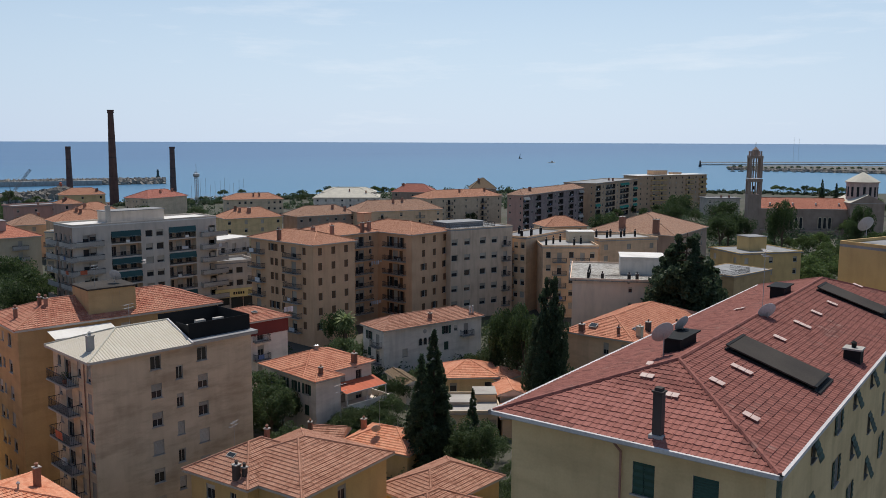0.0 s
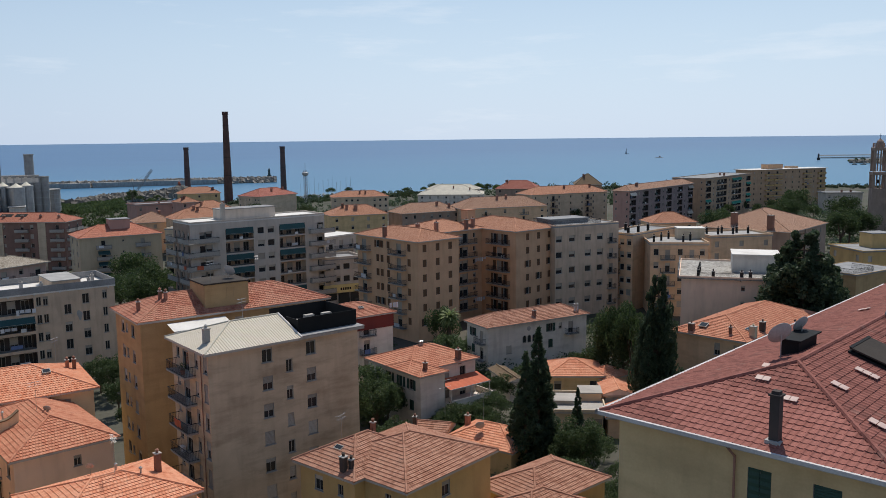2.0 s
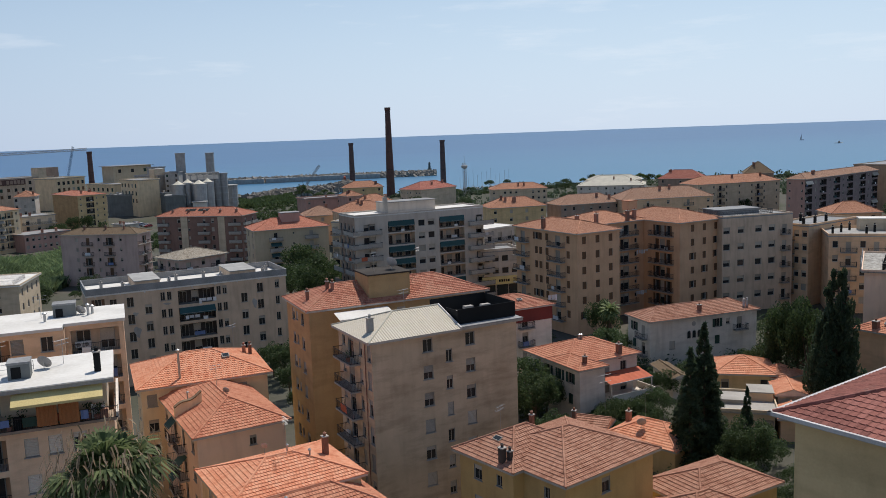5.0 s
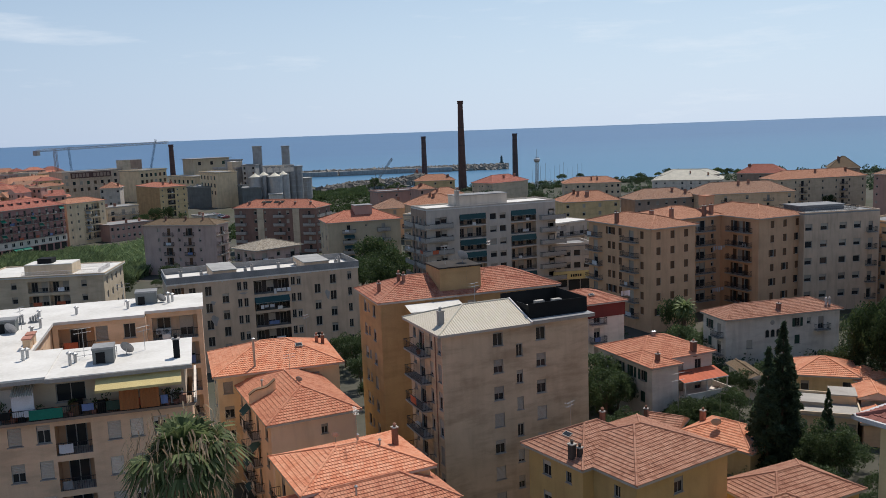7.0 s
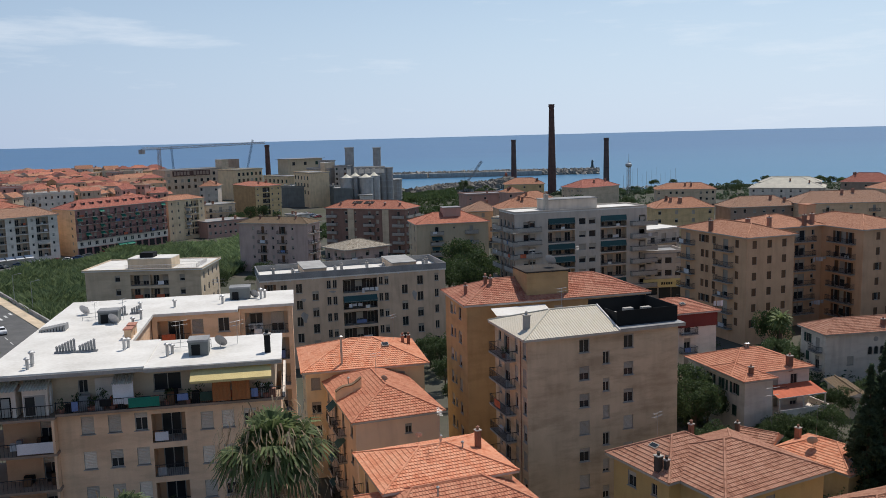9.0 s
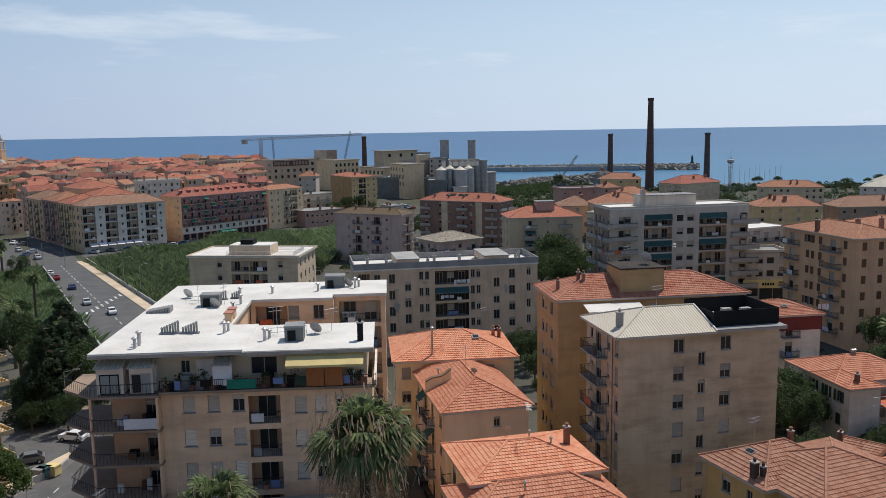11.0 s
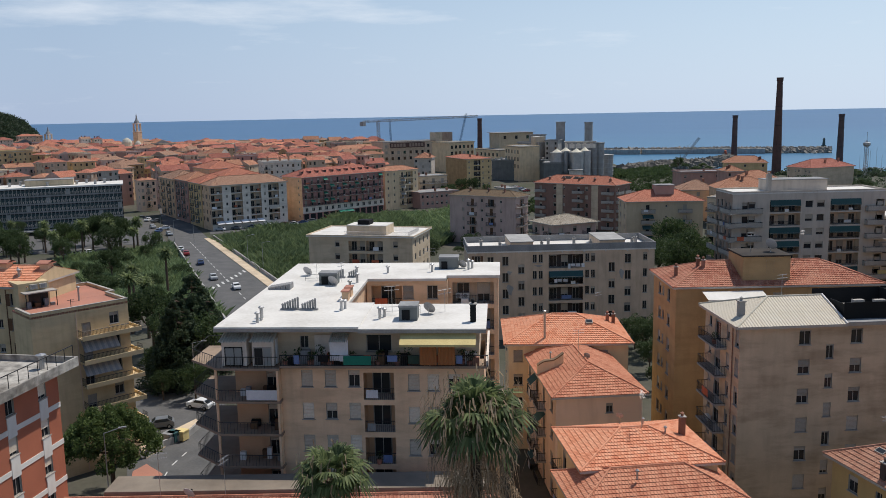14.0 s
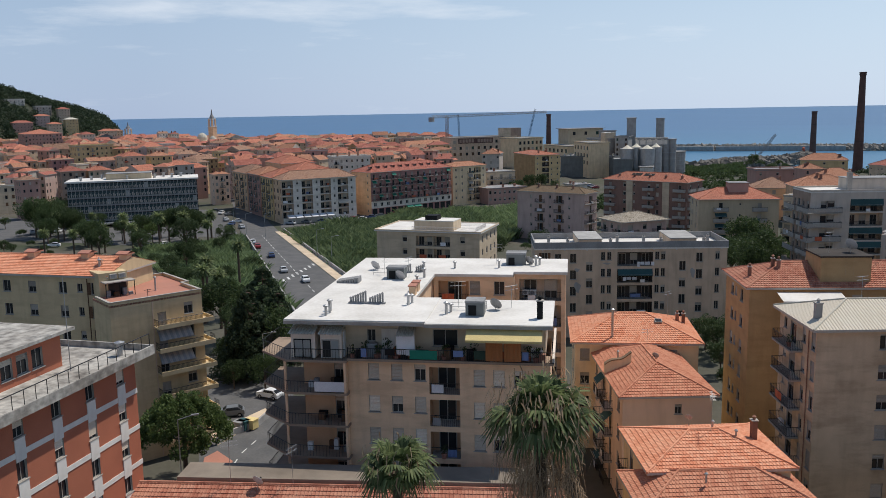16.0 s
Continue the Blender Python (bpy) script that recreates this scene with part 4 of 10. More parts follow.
def tile_mesh(w, h, step, hump, material):
    """One clay tile: a pan with a raised rib and a lip at its lower end."""
    s = Shape()
    s.v = [(w * q, v, z + hump * rib) for v, z in ((0, step), (h, 0.012)) for q, rib in ((0.0, 0.4), (0.2, 0.0), (0.62, 0.0), (0.82, 1.0), (1.0, 0.4))] + [(0, 0, 0), (w, 0, 0)]
    s.f = [(q, q + 1, q + 6, q + 5) for q in range(4)] + [(10, 11, 4, 3, 2, 1, 0)]
    s.k = [s.mid(material)] * 5
    return s.mesh("roof_tile")


def lay_tiles(roof, slopes, material, tw=0.26, th=0.42, step=0.075, hump=0.04, single=None):
    """Curved tiles in courses on each slope, as one joined field of real pieces."""
    V, F, lone = [], [], 0
    rng = random.Random(5)
    for index, p in enumerate(slopes):
        e = (p[1] - p[0]).normalized()
        nrm = (p[1] - p[0]).cross(p[2] - p[0]).normalized()
        up = nrm.cross(e)
        pu = [((q - p[0]).dot(e), (q - p[0]).dot(up)) for q in p]
        vmax = max(v for _, v in pu)
        base = np.array(p[0])
        E, U, N = np.array(e), np.array(up), np.array(nrm)
        for j in range(int(vmax / th) + 1):
            v0, v1 = j * th, min((j + 1) * th + 0.05, vmax + 0.02)
            vm = min((v0 + v1) / 2, vmax - 0.01)
            # span of the slope at this height
            xs = []
            for (ua, va), (ub, vb) in zip(pu, pu[1:] + pu[:1]):
                if (va - vm) * (vb - vm) <= 0 and va != vb:
                    xs.append(ua + (ub - ua) * (vm - va) / (vb - va))
            if len(xs) < 2:
                continue
            lo, hi = min(xs), max(xs)
            n = int((hi - lo) / tw)
            for i in range(n + 1):
                u0 = lo + i * tw
                u1 = min(u0 + tw * 0.985, hi)
                if u1 - u0 < 0.06:
                    continue
                jit, k = rng.uniform(-0.008, 0.008), len(V)
                lift = step + jit
                if single and index == 3 and lone < 260 and j < 14 and hi - u0 < 9.5 and u0 + tw < hi - 0.1 and v1 < vmax:
                    lone += 1
                    at = base + E * u0 + U * v0 + N * jit
                    part("roof_tile", cached(("tile", tw, th), lambda: tile_mesh(u1 - u0, v1 - v0, step, hump, single)), roof, Matrix([[E[q], U[q], N[q], at[q]] for q in range(3)] + [[0, 0, 0, 1]]))
                    continue
                for v, hgt in ((v0, lift), (v1, 0.012)):
                    for q, rib in ((0.0, 0.4), (0.2, 0.0), (0.62, 0.0), (0.82, 1.0), (1.0, 0.4)):
                        V.append(tuple(base + E * (u0 + (u1 - u0) * q) + U * v + N * (hgt + hump * rib)))
                V += [tuple(base + E * u0 + U * v0), tuple(base + E * u1 + U * v0)]
                F += [(k + q, k + q + 1, k + q + 6, k + q + 5) for q in range(4)] + [(k + 10, k + 11, k + 4, k + 3, k + 2, k + 1, k)]
    ob = part("roof_tiles", mesh_from("roof_tiles", V, F, [material]), roof)
    tagged(ob, kind="stuff")
    return ob


# ---- setting: sea, land, hill ----
def polar(az, r, z=0.0):
    """A place by its bearing (degrees to the left of +y) and distance."""
    return (-math.sin(radians(az)) * r, math.cos(radians(az)) * r, z)


def make_sea():
    V, F, n = [], [], 96
    rs = [120, 400, 700, 1000, 1400, 1900, 2500, 3100, 3700, 4300, 4850]
    for r in rs:
        for j in range(n):
            V.append(polar(360 * j / n, r, 27.0 * max(0, (r - 1500) / 3350) ** 2))
    for i in range(len(rs) - 1):
        for j in range(n):
            a, b = i * n + j, i * n + (j + 1) % n
            F.append((a, a + n, b + n, b))
    ob = new("water", mesh_from("water", V, F, [SEA]))
    tagged(ob, "calm blue sea reaching to the horizon", "sea", kind="structure")


SHORE = [(-100, 1500), (-60, 1100), (-40, 900), (-25, 800), (-16, 790), (-8, 770), (0, 740), (7, 715), (10, 690), (13, 660), (17, 640), (21, 640), (25, 650), (28, 640), (29.5, 640),
         (31, 680), (33, 850), (36, 1010), (42, 1080), (50, 1120), (58, 1180), (66, 1330), (74, 1600), (82, 2200), (110, 2600), (180, 2600), (230, 2000)]


def shore(az):
    for (a, r), (b, q) in zip(SHORE, SHORE[1:] + [(260, 1500)]):
        if a <= az <= b:
            return r + (q - r) * (az - a) / (b - a)
    return 1500


def make_ground():
    V, F = [], []
    azs = [-100 + 1.5 * i for i in range(241)]
    fr = [0.0, 0.08, 0.2, 0.35, 0.5, 0.65, 0.8, 0.9, 0.97, 1.0, 1.006]
    for f in fr:
        for a in azs[:-1]:
            r = shore(a) * f
            z = 3.0 if f < 0.96 else (2.2 if f < 0.98 else (1.0 if f < 1.003 else -2.5))
            V.append(polar(a, r, z))
    n = len(azs) - 1
    for i in range(len(fr) - 1):
        for j in range(n):
            a, b = i * n + j, i * n + (j + 1) % n
            F.append((a, a + n, b + n, b))
    ob = new("ground", mesh_from("ground", V, F, [GROUND]))
    tagged(ob, "town ground of grey paving and worn grass", "ground", kind="structure")


def strip(name, pts, z, m, label, category, kind="structure"):
    """A thin slab laid on the ground, by its outline."""
    s = Shape()
    top, low = [(x, y, z) for x, y in pts], [(x, y, z - 0.25) for x, y in pts]
    s.poly(top, m)
    for i in range(len(pts)):
        j = (i + 1) % len(pts)
        s.poly([low[i], low[j], top[j], top[i]], m)
    return tagged(new(name, s.mesh(name)), label, category, kind=kind)


make_sea()
make_ground()


# ---- small roof fittings ----
def clay_chimney(parent, x, y, z, h=1.3, w=0.55, m=None):
    s = Shape()
    m = m or BRICKPOT
    s.box(x - w / 2, y - w / 2, z - 0.8, x + w / 2, y + w / 2, z + h, m)
    s.box(x - w / 2 - 0.07, y - w / 2 - 0.07, z + h, x + w / 2 + 0.07, y + w / 2 + 0.07, z + h + 0.1, SLAB)
    ob = part("chimney", s, parent)
    c = Shape()
    c.lathe([(0.13, z + h + 0.1), (0.15, z + h + 0.35), (0.2, z + h + 0.38), (0.04, z + h + 0.5)], m, 8, x, y)
    part("chimney_pot", c, ob)
    return ob


def vent_pipe(parent, x, y, z, h=0.8, r=0.09):
    s = Shape()
    s.lathe([(r, z - 0.1), (r, z + h), (r * 1.9, z + h + 0.03), (r * 1.9, z + h + 0.12), (0.02, z + h + 0.25)], METAL, 8, x, y)
    return part("vent_pipe", s, parent)


def dish(parent, x, y, z, r=0.45, yaw=200, pole=0.7):
    """A satellite dish on a short pole."""
    s = Shape()
    s.beam((0, 0, -0.2), (0, 0, pole), 0.03, METAL, n=6)
    ob = part("dish_mount", s, parent, pose(x, y, z))
    q = Shape()
    rings = [(0.02, 0), (r * 0.4, r * 0.04), (r * 0.75, r * 0.13), (r, r * 0.24), (r, r * 0.27), (r * 0.75, r * 0.17), (0.02, 0.05)]
    q.lathe(rings, DISH, 20, cap=False)
    q.beam((0, -r * 0.95, r * 0.2), (0, -r * 0.1, r * 0.95), 0.015, METAL, n=4)
    q.box(-0.05, -0.15 * r - 0.05, r * 0.9, 0.05, -0.15 * r + 0.05, r * 1.05, BLACK)
    part("dish", q, ob, pose(0, 0, pole, 62, 0, yaw - math.degrees(parent.matrix_basis.to_euler().z)))
    return ob


def aerial(parent, x, y, z, h=2.5, yaw=0):
    s = Shape()
    s.beam((0, 0, -0.3), (0, 0, h), 0.022, METAL, n=5)
    for k in (0.0, 0.35):
        s.beam((-0.7, 0, h - k), (0.7, 0, h - k), 0.014, METAL, n=4)
        for i in range(8):
            xx = -0.65 + 1.3 * i / 7
            s.beam((xx, -0.28 + 0.02 * i, h - k), (xx, 0.28 - 0.02 * i, h - k), 0.008, METAL, n=3)
    return part("aerial", s, parent, pose(x, y, z, 0, 0, yaw))


def skylight(parent, m, w=0.8, h=1.0):
    s = Shape()
    s.box(-w / 2, -h / 2, -0.05, w / 2, h / 2, 0.12, FRAME)
    s.box(-w / 2 + 0.07, -h / 2 + 0.07, 0.12, w / 2 - 0.07, h / 2 - 0.07, 0.125, GLASS)
    return part("skylight", s, parent, m)


def half_hip(bld, x0, y0, x1, y1, z, rise, cover, hip_right=False):
    """A roof hipped at its left end and cut off upright at its right end."""
    half = (y1 - y0) / 2
    ym, zr = (y0 + y1) / 2, z + half * rise
    a, b = Vector((x0 + half, ym, zr)), Vector((x1, ym, zr))
    c = [Vector(p) for p in ((x0, y0, z), (x1, y0, z), (x1, y1, z), (x0, y1, z))]
    s, uvs = Shape(), []
    for p in ([c[0], c[1], b, a], [c[2], c[3], a, b], [c[3], c[0], a]):
        e = (p[1] - p[0]).normalized()
        up = (p[1] - p[0]).cross(p[2] - p[0]).normalized().cross(e)
        s.poly(p, cover)
        uvs += [((q - p[0]).dot(e), (q - p[0]).dot(up)) for q in p]
    s.poly([c[1], c[2], b], EAVE)
    s.box(x0, y0, z - 0.25, x1, y1, z, EAVE, skip="t")
    uvs += [(0, 0)] * 23
    ob = part("roof", weld(mesh_from("roof", s.v, s.f, s.mats, s.k, uvs)), bld)
    caps = Shape()
    for p, q in ((c[0], a), (c[3], a), (a, b)):
        caps.beam(p + Vector((0, 0, 0.02)), q + Vector((0, 0, 0.02)), 0.1, PALE_ROOF, n=6)
    caps.beam(c[1] + Vector((0, 0, 0.05)), b + Vector((0, 0, 0.05)), 0.12, GUTTER, n=6)
    part("ridge_capping", caps, bld)


def roof_box(parent, x, y, z, w, d, h, m, name="stair_head", cover=None, over=0.15):
    s = Shape()
    s.box(x, y, z - 0.5, x + w, y + d, z + h, m)
    ob = part(name, s, parent)
    q = Shape()
    q.box(x - over, y - over, z + h, x + w + over, y + d + over, z + h + 0.18, cover or TAR)
    part("roof_slab", q, ob)
    return ob


def laundry(parent, m, w, seed=0):
    rng = random.Random(seed)
    s = Shape()
    s.beam((-w / 2, 0, 0), (w / 2, 0, 0), 0.012, METAL, n=3)
    line = part("laundry_line", s, parent, m)
    x = -w / 2
    while x < w / 2:
        cw, ch = rng.uniform(0.35, 0.9), rng.uniform(0.5, 1.0)
        s = Shape()
        s.v = [(x + cw * i / 4, 0.03 * math.sin(i * 1.7), z) for z in (-ch, 0) for i in range(5)]
        s.f, s.k = [(i, i + 1, i + 6, i + 5) for i in range(4)], [s.mid(CLOTH)] * 4
        part("garment", s, line)
        x += cw + rng.uniform(0.05, 0.3)
    return line


# ---- brick stacks of the old furnace ----
def brick_stack(x, y, h, r0, r1, label):
    b = thing("brick_chimney", label, "factory chimney", x, y, 3, group="brick chimneys by the harbour")
    s = Shape()
    s.lathe([(r0, -1), (r0 * 0.97, h * 0.1), (r1, h - 2.2)], BRICK_STACK, 20)
    part("shaft", s, b)
    c = Shape()
    c.lathe([(r1, h - 2.2), (r1 + 0.35, h - 1.9), (r1 + 0.35, h - 1.3), (r1 + 0.12, h - 1.1), (r1 + 0.4, h - 0.5), (r1 + 0.4, h), (r1 - 0.35, h), (r1 - 0.35, h - 2)], BRICK_STACK, 20, cap=False)
    part("crown", c, b)
    for k in (0.3, 0.5, 0.7, 0.85):
        rr = r0 + (r1 - r0) * k
        q = Shape()
        q.lathe([(rr + 0.02, h * k), (rr + 0.1, h * k), (rr + 0.1, h * k + 0.18), (rr + 0.02, h * k + 0.18)], IRON, 20, cap=False)
        part("iron_band", q, b)
    return b


brick_stack(-214.58, 550.61, 61.0, 3.0, 1.75, "tall dark brick chimney tapering to a corbelled crown")
brick_stack(-308.90, 699.10, 36.0, 2.6, 2.0, "shorter dark brick chimney beside the harbour")
brick_stack(-224.77, 704.01, 36.0, 2.6, 2.0, "shorter dark brick chimney beside the harbour")
brick_stack(-517.66, 610.83, 37.0, 2.6, 2.0, "dark brick chimney beside the food factory")

FLATS = "apartment building"

# ---- beige block ----
b = thing("apartment_building", "seven-storey beige rendered block of flats with stained walls", FLATS, -33.32, 77.97, 3, 45.95)
block(b, 17.64, 9.21, 22.0, STUCCO["beige"], fine=True, right="36.6:w 51:e 66:w", left="39:B 17:n 68.5:k 92.6:t:0.25", cell=5.0, storey=2.97, lintel=0.19, roof="none", seed=2, levels=(0.1, 0.3, 0.5, 0.8, 0.95))
half_hip(b, -0.6, -0.6, 10.3, 9.8, 22.0, 0.34, TILE_SHEET)
s = Shape()
s.box(10.3, -0.5, 21.78, 18.25, 9.7, 22.05, SLAB)
s.box(10.3, -0.52, 22.05, 18.27, 9.72, 22.15, TAR)
part("terrace_slab", s, b)
for x0, y0, x1, y1, h in ((10.6, 0.7, 18.0, 0.76, 1.65), (17.95, 0.76, 18.0, 7.4, 1.65), (10.6, 0.76, 10.66, 3.4, 1.5), (10.66, 7.35, 17.95, 7.4, 1.7)):
    s = Shape()
    s.box(x0, y0, 22.15, x1, y1, 22.15 + h, BLACK)
    part("dark_screen", s, b)
for i, (x, y) in enumerate(((12.2, 3.6), (13.6, 4.3), (15.2, 3.2))):
    s = Shape()
    s.box(x, y, 22.15, x + 1.1, y + 0.6, 22.95 + 0.2 * i, SLAB)
    part("planter", s, b)
clay_chimney(b, 0.9, 2.2, 22.7, 1.2, 0.6, STUCCO["concrete"])
aerial(b, 6.5, 5.5, 23.6, 2.2, 20)
s = Shape()
s.beam((-0.09, 1.6, 0), (-0.09, 1.6, 21.8), 0.05, BRICKPOT, n=6)
part("downpipe", s, b)

# ---- ochre block ----
b = thing("apartment_building", "tall ochre block of flats under a hipped tile roof", FLATS, -46.84, 90.20, 3, 42.76)
block(b, 25.16, 11.51, 22.0, STUCCO["ochre"], fine=True, right="30:w 50:w 70:w 90:w", left="30:w 46:n 70:w", roof="hip", seed=3, tiles=GEO_TILE, tile=(0.3, 0.44), rise=0.36, shutter="green")
ob = roof_box(b, 8.6, 1.2, 22.6, 5.6, 5.2, 2.7, STUCCO["ochre"], cover=PANEL)
part("window", window_mesh(0.9, 1.6, "roller", 0.0), ob, pose(11.8, 1.18, 23.3))
dish(b, 12.6, 3.4, 25.5, 0.75, 170, 0.9)
aerial(b, 10.2, 3.4, 25.5, 2.4, 30)
aerial(b, 17.5, 6.0, 24.2, 3.4, 60)
for x, y, z in ((1.5, 4.4, 22.9), (4.3, 4.9, 23.8), (4.8, 4.3, 23.7)):
    clay_chimney(b, x, y, z, 0.75, 0.36)
s = Shape()
s.poly([(3.4, -2.6, 21.0), (10.5, -2.6, 21.0), (10.5, -0.1, 21.5), (3.4, -0.1, 21.5)], WHITE_ROOF)
s.box(3.4, -2.66, 20.85, 10.5, -2.6, 21.02, GUTTER)
part("canopy", s, b, label="white sheet canopy over the upper balcony")

# ---- tiled houses in the foreground ----
b = thing("house", "sand-coloured house with dark red hipped tile roof and side balconies", "house", -51.01, 71.62, 3, 47.65)
block(b, 10.68, 17.87, 12.5, STUCCO["peach"], fine=True, right="62:n", left="12:w 38:b 62:b 88:w", seed=4, tiles=GEO_WARM, tile=(0.3, 0.44), rise=0.4, over=0.55, awning=AWNING_TEAL, awning_share=0.4)
line = [(0.05 + i * 0.34, 13.62 + 0.135 * i + 0.16 * math.sin(i * 0.8)) for i in range(10)]       # parapet climbing the slope, its top in a shallow S


def slice_wall(y0, y1, low, high, m):
    s = Shape()
    n = len(line)
    s.v = [(x, y, z + dz if dz is not None else 12.6) for y in (y0, y1) for dz in (low, high) for x, z in line]
    s.f = [f for i in range(n - 1) for f in ((i, i + 1, n + i + 1, n + i), (3 * n + i, 3 * n + i + 1, 2 * n + i + 1, 2 * n + i), (n + i, n + i + 1, 3 * n + i + 1, 3 * n + i), (2 * n + i, 2 * n + i + 1, i + 1, i))]
    s.f += [(2 * n, 0, n, 3 * n), (n - 1, 3 * n - 1, 4 * n - 1, 2 * n - 1)]
    s.k = [s.mid(m)] * len(s.f)
    return s


ob = part("roof_parapet", slice_wall(8.0, 8.4, None, 0.0, STUCCO["butter"]), b, label="curved rendered parapet")
part("parapet_cap", slice_wall(7.9, 8.5, 0.0, 0.13, TILE_BROWN), ob, label="weathered tile capping")
dish(b, 5.6, 7.0, 14.4, 0.4, 190, 0.5)
aerial(b, 5.0, 8.5, 14.4, 3.2, 10)
vent_pipe(b, 2.0, 10.0, 13.8, 0.7)

b = thing("house", "cream house with orange hipped tile roof and tall flue", "house", -64.77, 80.66, 3, 40.65)
block(b, 16.22, 12.99, 14, STUCCO["butter"], fine=True, right="8:w 80:t", left="50:w", seed=5, tiles=GEO_ORANGE, tile=(0.3, 0.44), rise=0.36, over=0.6)
vent_pipe(b, 5.2, 1.2, 14.3, 3.6, 0.14)
skylight(b, pose(11.2, 4.4, 15.75, 20, 0, 0), 0.9, 0.8)
aerial(b, 12.6, 6.3, 16.2, 3.0, 45)
for x in (14.2, 15.0):
    clay_chimney(b, x, 8.6, 14.9, 0.8, 0.4)

b = thing("house", "house with bright orange hipped tile roof", "house", -38.87, 58.78, 3, 49.11)
block(b, 13.14, 10.49, 12, STUCCO["butter"], fine=True, left="30:b 75:b", right="30:w 70:w", seed=6, tiles=GEO_ORANGE, tile=(0.3, 0.44), rise=0.32, over=0.5)
clay_chimney(b, 11.2, 5.2, 12.9, 1.5, 0.5)
aerial(b, 7.2, 5.0, 13.7, 3.4, 80)
dish(b, 6.5, 9.2, 12.6, 0.35, 200)
for x, y in ((7.9, 6.6), (9.2, 4.2)):
    vent_pipe(b, x, y, 13.3, 0.5)
b = thing("house", "low house front with weathered brown hipped tiles", "house", -36.46, 54.63, 3, 49.84)
block(b, 15.06, 8.42, 10.5, STUCCO["yellow"], seed=61, tiles=GEO_WARM, tile=(0.3, 0.44), rise=0.42, over=0.5)
vent_pipe(b, 6, 2.5, 12.0, 0.6)

b = thing("house", "yellow house with brown hipped tile roof and twin flues", "house", -12.12, 69.56, 3, 56.37)
block(b, 13.4, 12.6, 12, STUCCO["mustard"], fine=True, right="44:w", left="80:n", seed=7, tiles=GEO_OLD, tile=(0.3, 0.44), rise=0.36, over=0.6, levels=(0.0, 0.3))
block(b, 10.4, 8.8, 12, STUCCO["mustard"], fine=True, right="", left="35:w 75:n", seed=71, tiles=GEO_OLD, tile=(0.3, 0.44), rise=0.5, over=0.6, levels=(0.0, 0.3), ox=-1.3, oy=5.3)
clay_chimney(b, -0.6, 7.4, 12.3, 1.4, 0.55, STUCCO["sooty"])
clay_chimney(b, -0.1, 6.9, 12.4, 1.0, 0.4, STUCCO["sooty"])
clay_chimney(b, 6.4, 10.6, 13.0, 1.4, 0.4)
aerial(b, 3.6, 12.2, 13.0, 2.6, 15)
skylight(b, pose(1.4, 10.2, 13.35, 0, -26, 0), 0.6, 1.0)

b = thing("house", "low house under weathered brown hipped tiles", "house", -0.93, 78.22, 3, 48.29)
block(b, 11.72, 8.52, 7, STUCCO["mustard"], seed=8, tiles=GEO_OLD, tile=(0.3, 0.44), rise=0.42)
hip_roof(b, -3.2, -2.6, 9.6, 8.0, 6.3, 0.42, 0.4, GEO_OLD, GEO_OLD, (0.3, 0.44))
s = Shape()
s.box(-3.0, -2.4, 0, 6.2, 5.2, 6.3, STUCCO["yellow"])
part("porch_wall", s, b)

b = thing("house", "small low house with bright orange tile roof", "house", -13.6, 106.4, 3, -27.0)
block(b, 10.6, 8.4, 3.5, STUCCO["yellow"], seed=9, tiles=GEO_ORANGE, tile=(0.3, 0.44), rise=0.42)
dish(b, 4.6, 2.0, 4.4, 0.62, 190, 1.0)
aerial(b, 4.2, 3.5, 5.0, 4.2, 0)
skylight(b, pose(9.2, 3.0, 4.15, 0, 22, 0), 0.8, 1.0)
clay_chimney(b, 0.8, 5.0, 4.0, 1.3, 0.6)
b = thing("garden_shed", "low outbuilding under brown tiles beside the orange roof", "shed", -18.2, 108.0, 3, -8.0)
block(b, 5.2, 4.6, 3.6, STUCCO["sand"], seed=99, roof="gable", tiles=GEO_OLD, tile=(0.3, 0.44), rise=0.4)
clay_chimney(b, 0.6, 0.4, 3.4, 2.2, 0.5)

b = thing("house", "white two-storey house with orange hipped tiles and red canopy", "house", -18.16, 117.81, 3, 45.53)
block(b, 14.0, 11.6, 8.5, STUCCO["white"], fine=True, right="55:b 80:w", left="25:s 55:s 80:s", seed=10, tiles=GEO_WARM, tile=(0.3, 0.44), rise=0.36, closed=0.8, ox=-0.7, oy=2.2)
block(b, 5.5, 8.4, 8.5, STUCCO["white"], fine=True, right="", left="35:s 70:s", seed=101, tiles=GEO_WARM, tile=(0.3, 0.44), rise=0.36, closed=0.8, ox=-0.72, oy=-0.75)
clay_chimney(b, 1.5, 0.8, 8.8, 1.2, 0.5)
clay_chimney(b, 9.6, 3.0, 8.8, 1.4, 0.7)
for x in (6.0, 6.35):
    vent_pipe(b, x, 8.0, 10.6, 0.5, 0.16)
s = Shape()
for i in range(16):
    x = 5.0 + i * 0.5
    s.poly([(x, -0.7, 5.55 + 0.03 * (i % 2)), (x + 0.5, -0.7, 5.55 + 0.03 * ((i + 1) % 2)), (x + 0.5, 2.6, 6.3 + 0.03 * ((i + 1) % 2)), (x, 2.6, 6.3 + 0.03 * (i % 2))], AWNING_RED)
s.box(5.0, -0.75, 5.4, 13.0, -0.68, 5.56, GUTTER)
part("porch_roof", s, b, label="red corrugated lean-to canopy")
s = Shape()
s.box(4.9, -1.2, 0, 13.0, 2.75, 3.1, STUCCO["white"])
s.box(4.85, -1.3, 3.1, 13.05, -1.12, 4.0, STUCCO["white"])
s.box(12.9, -1.12, 3.1, 13.05, 2.7, 4.0, STUCCO["white"])
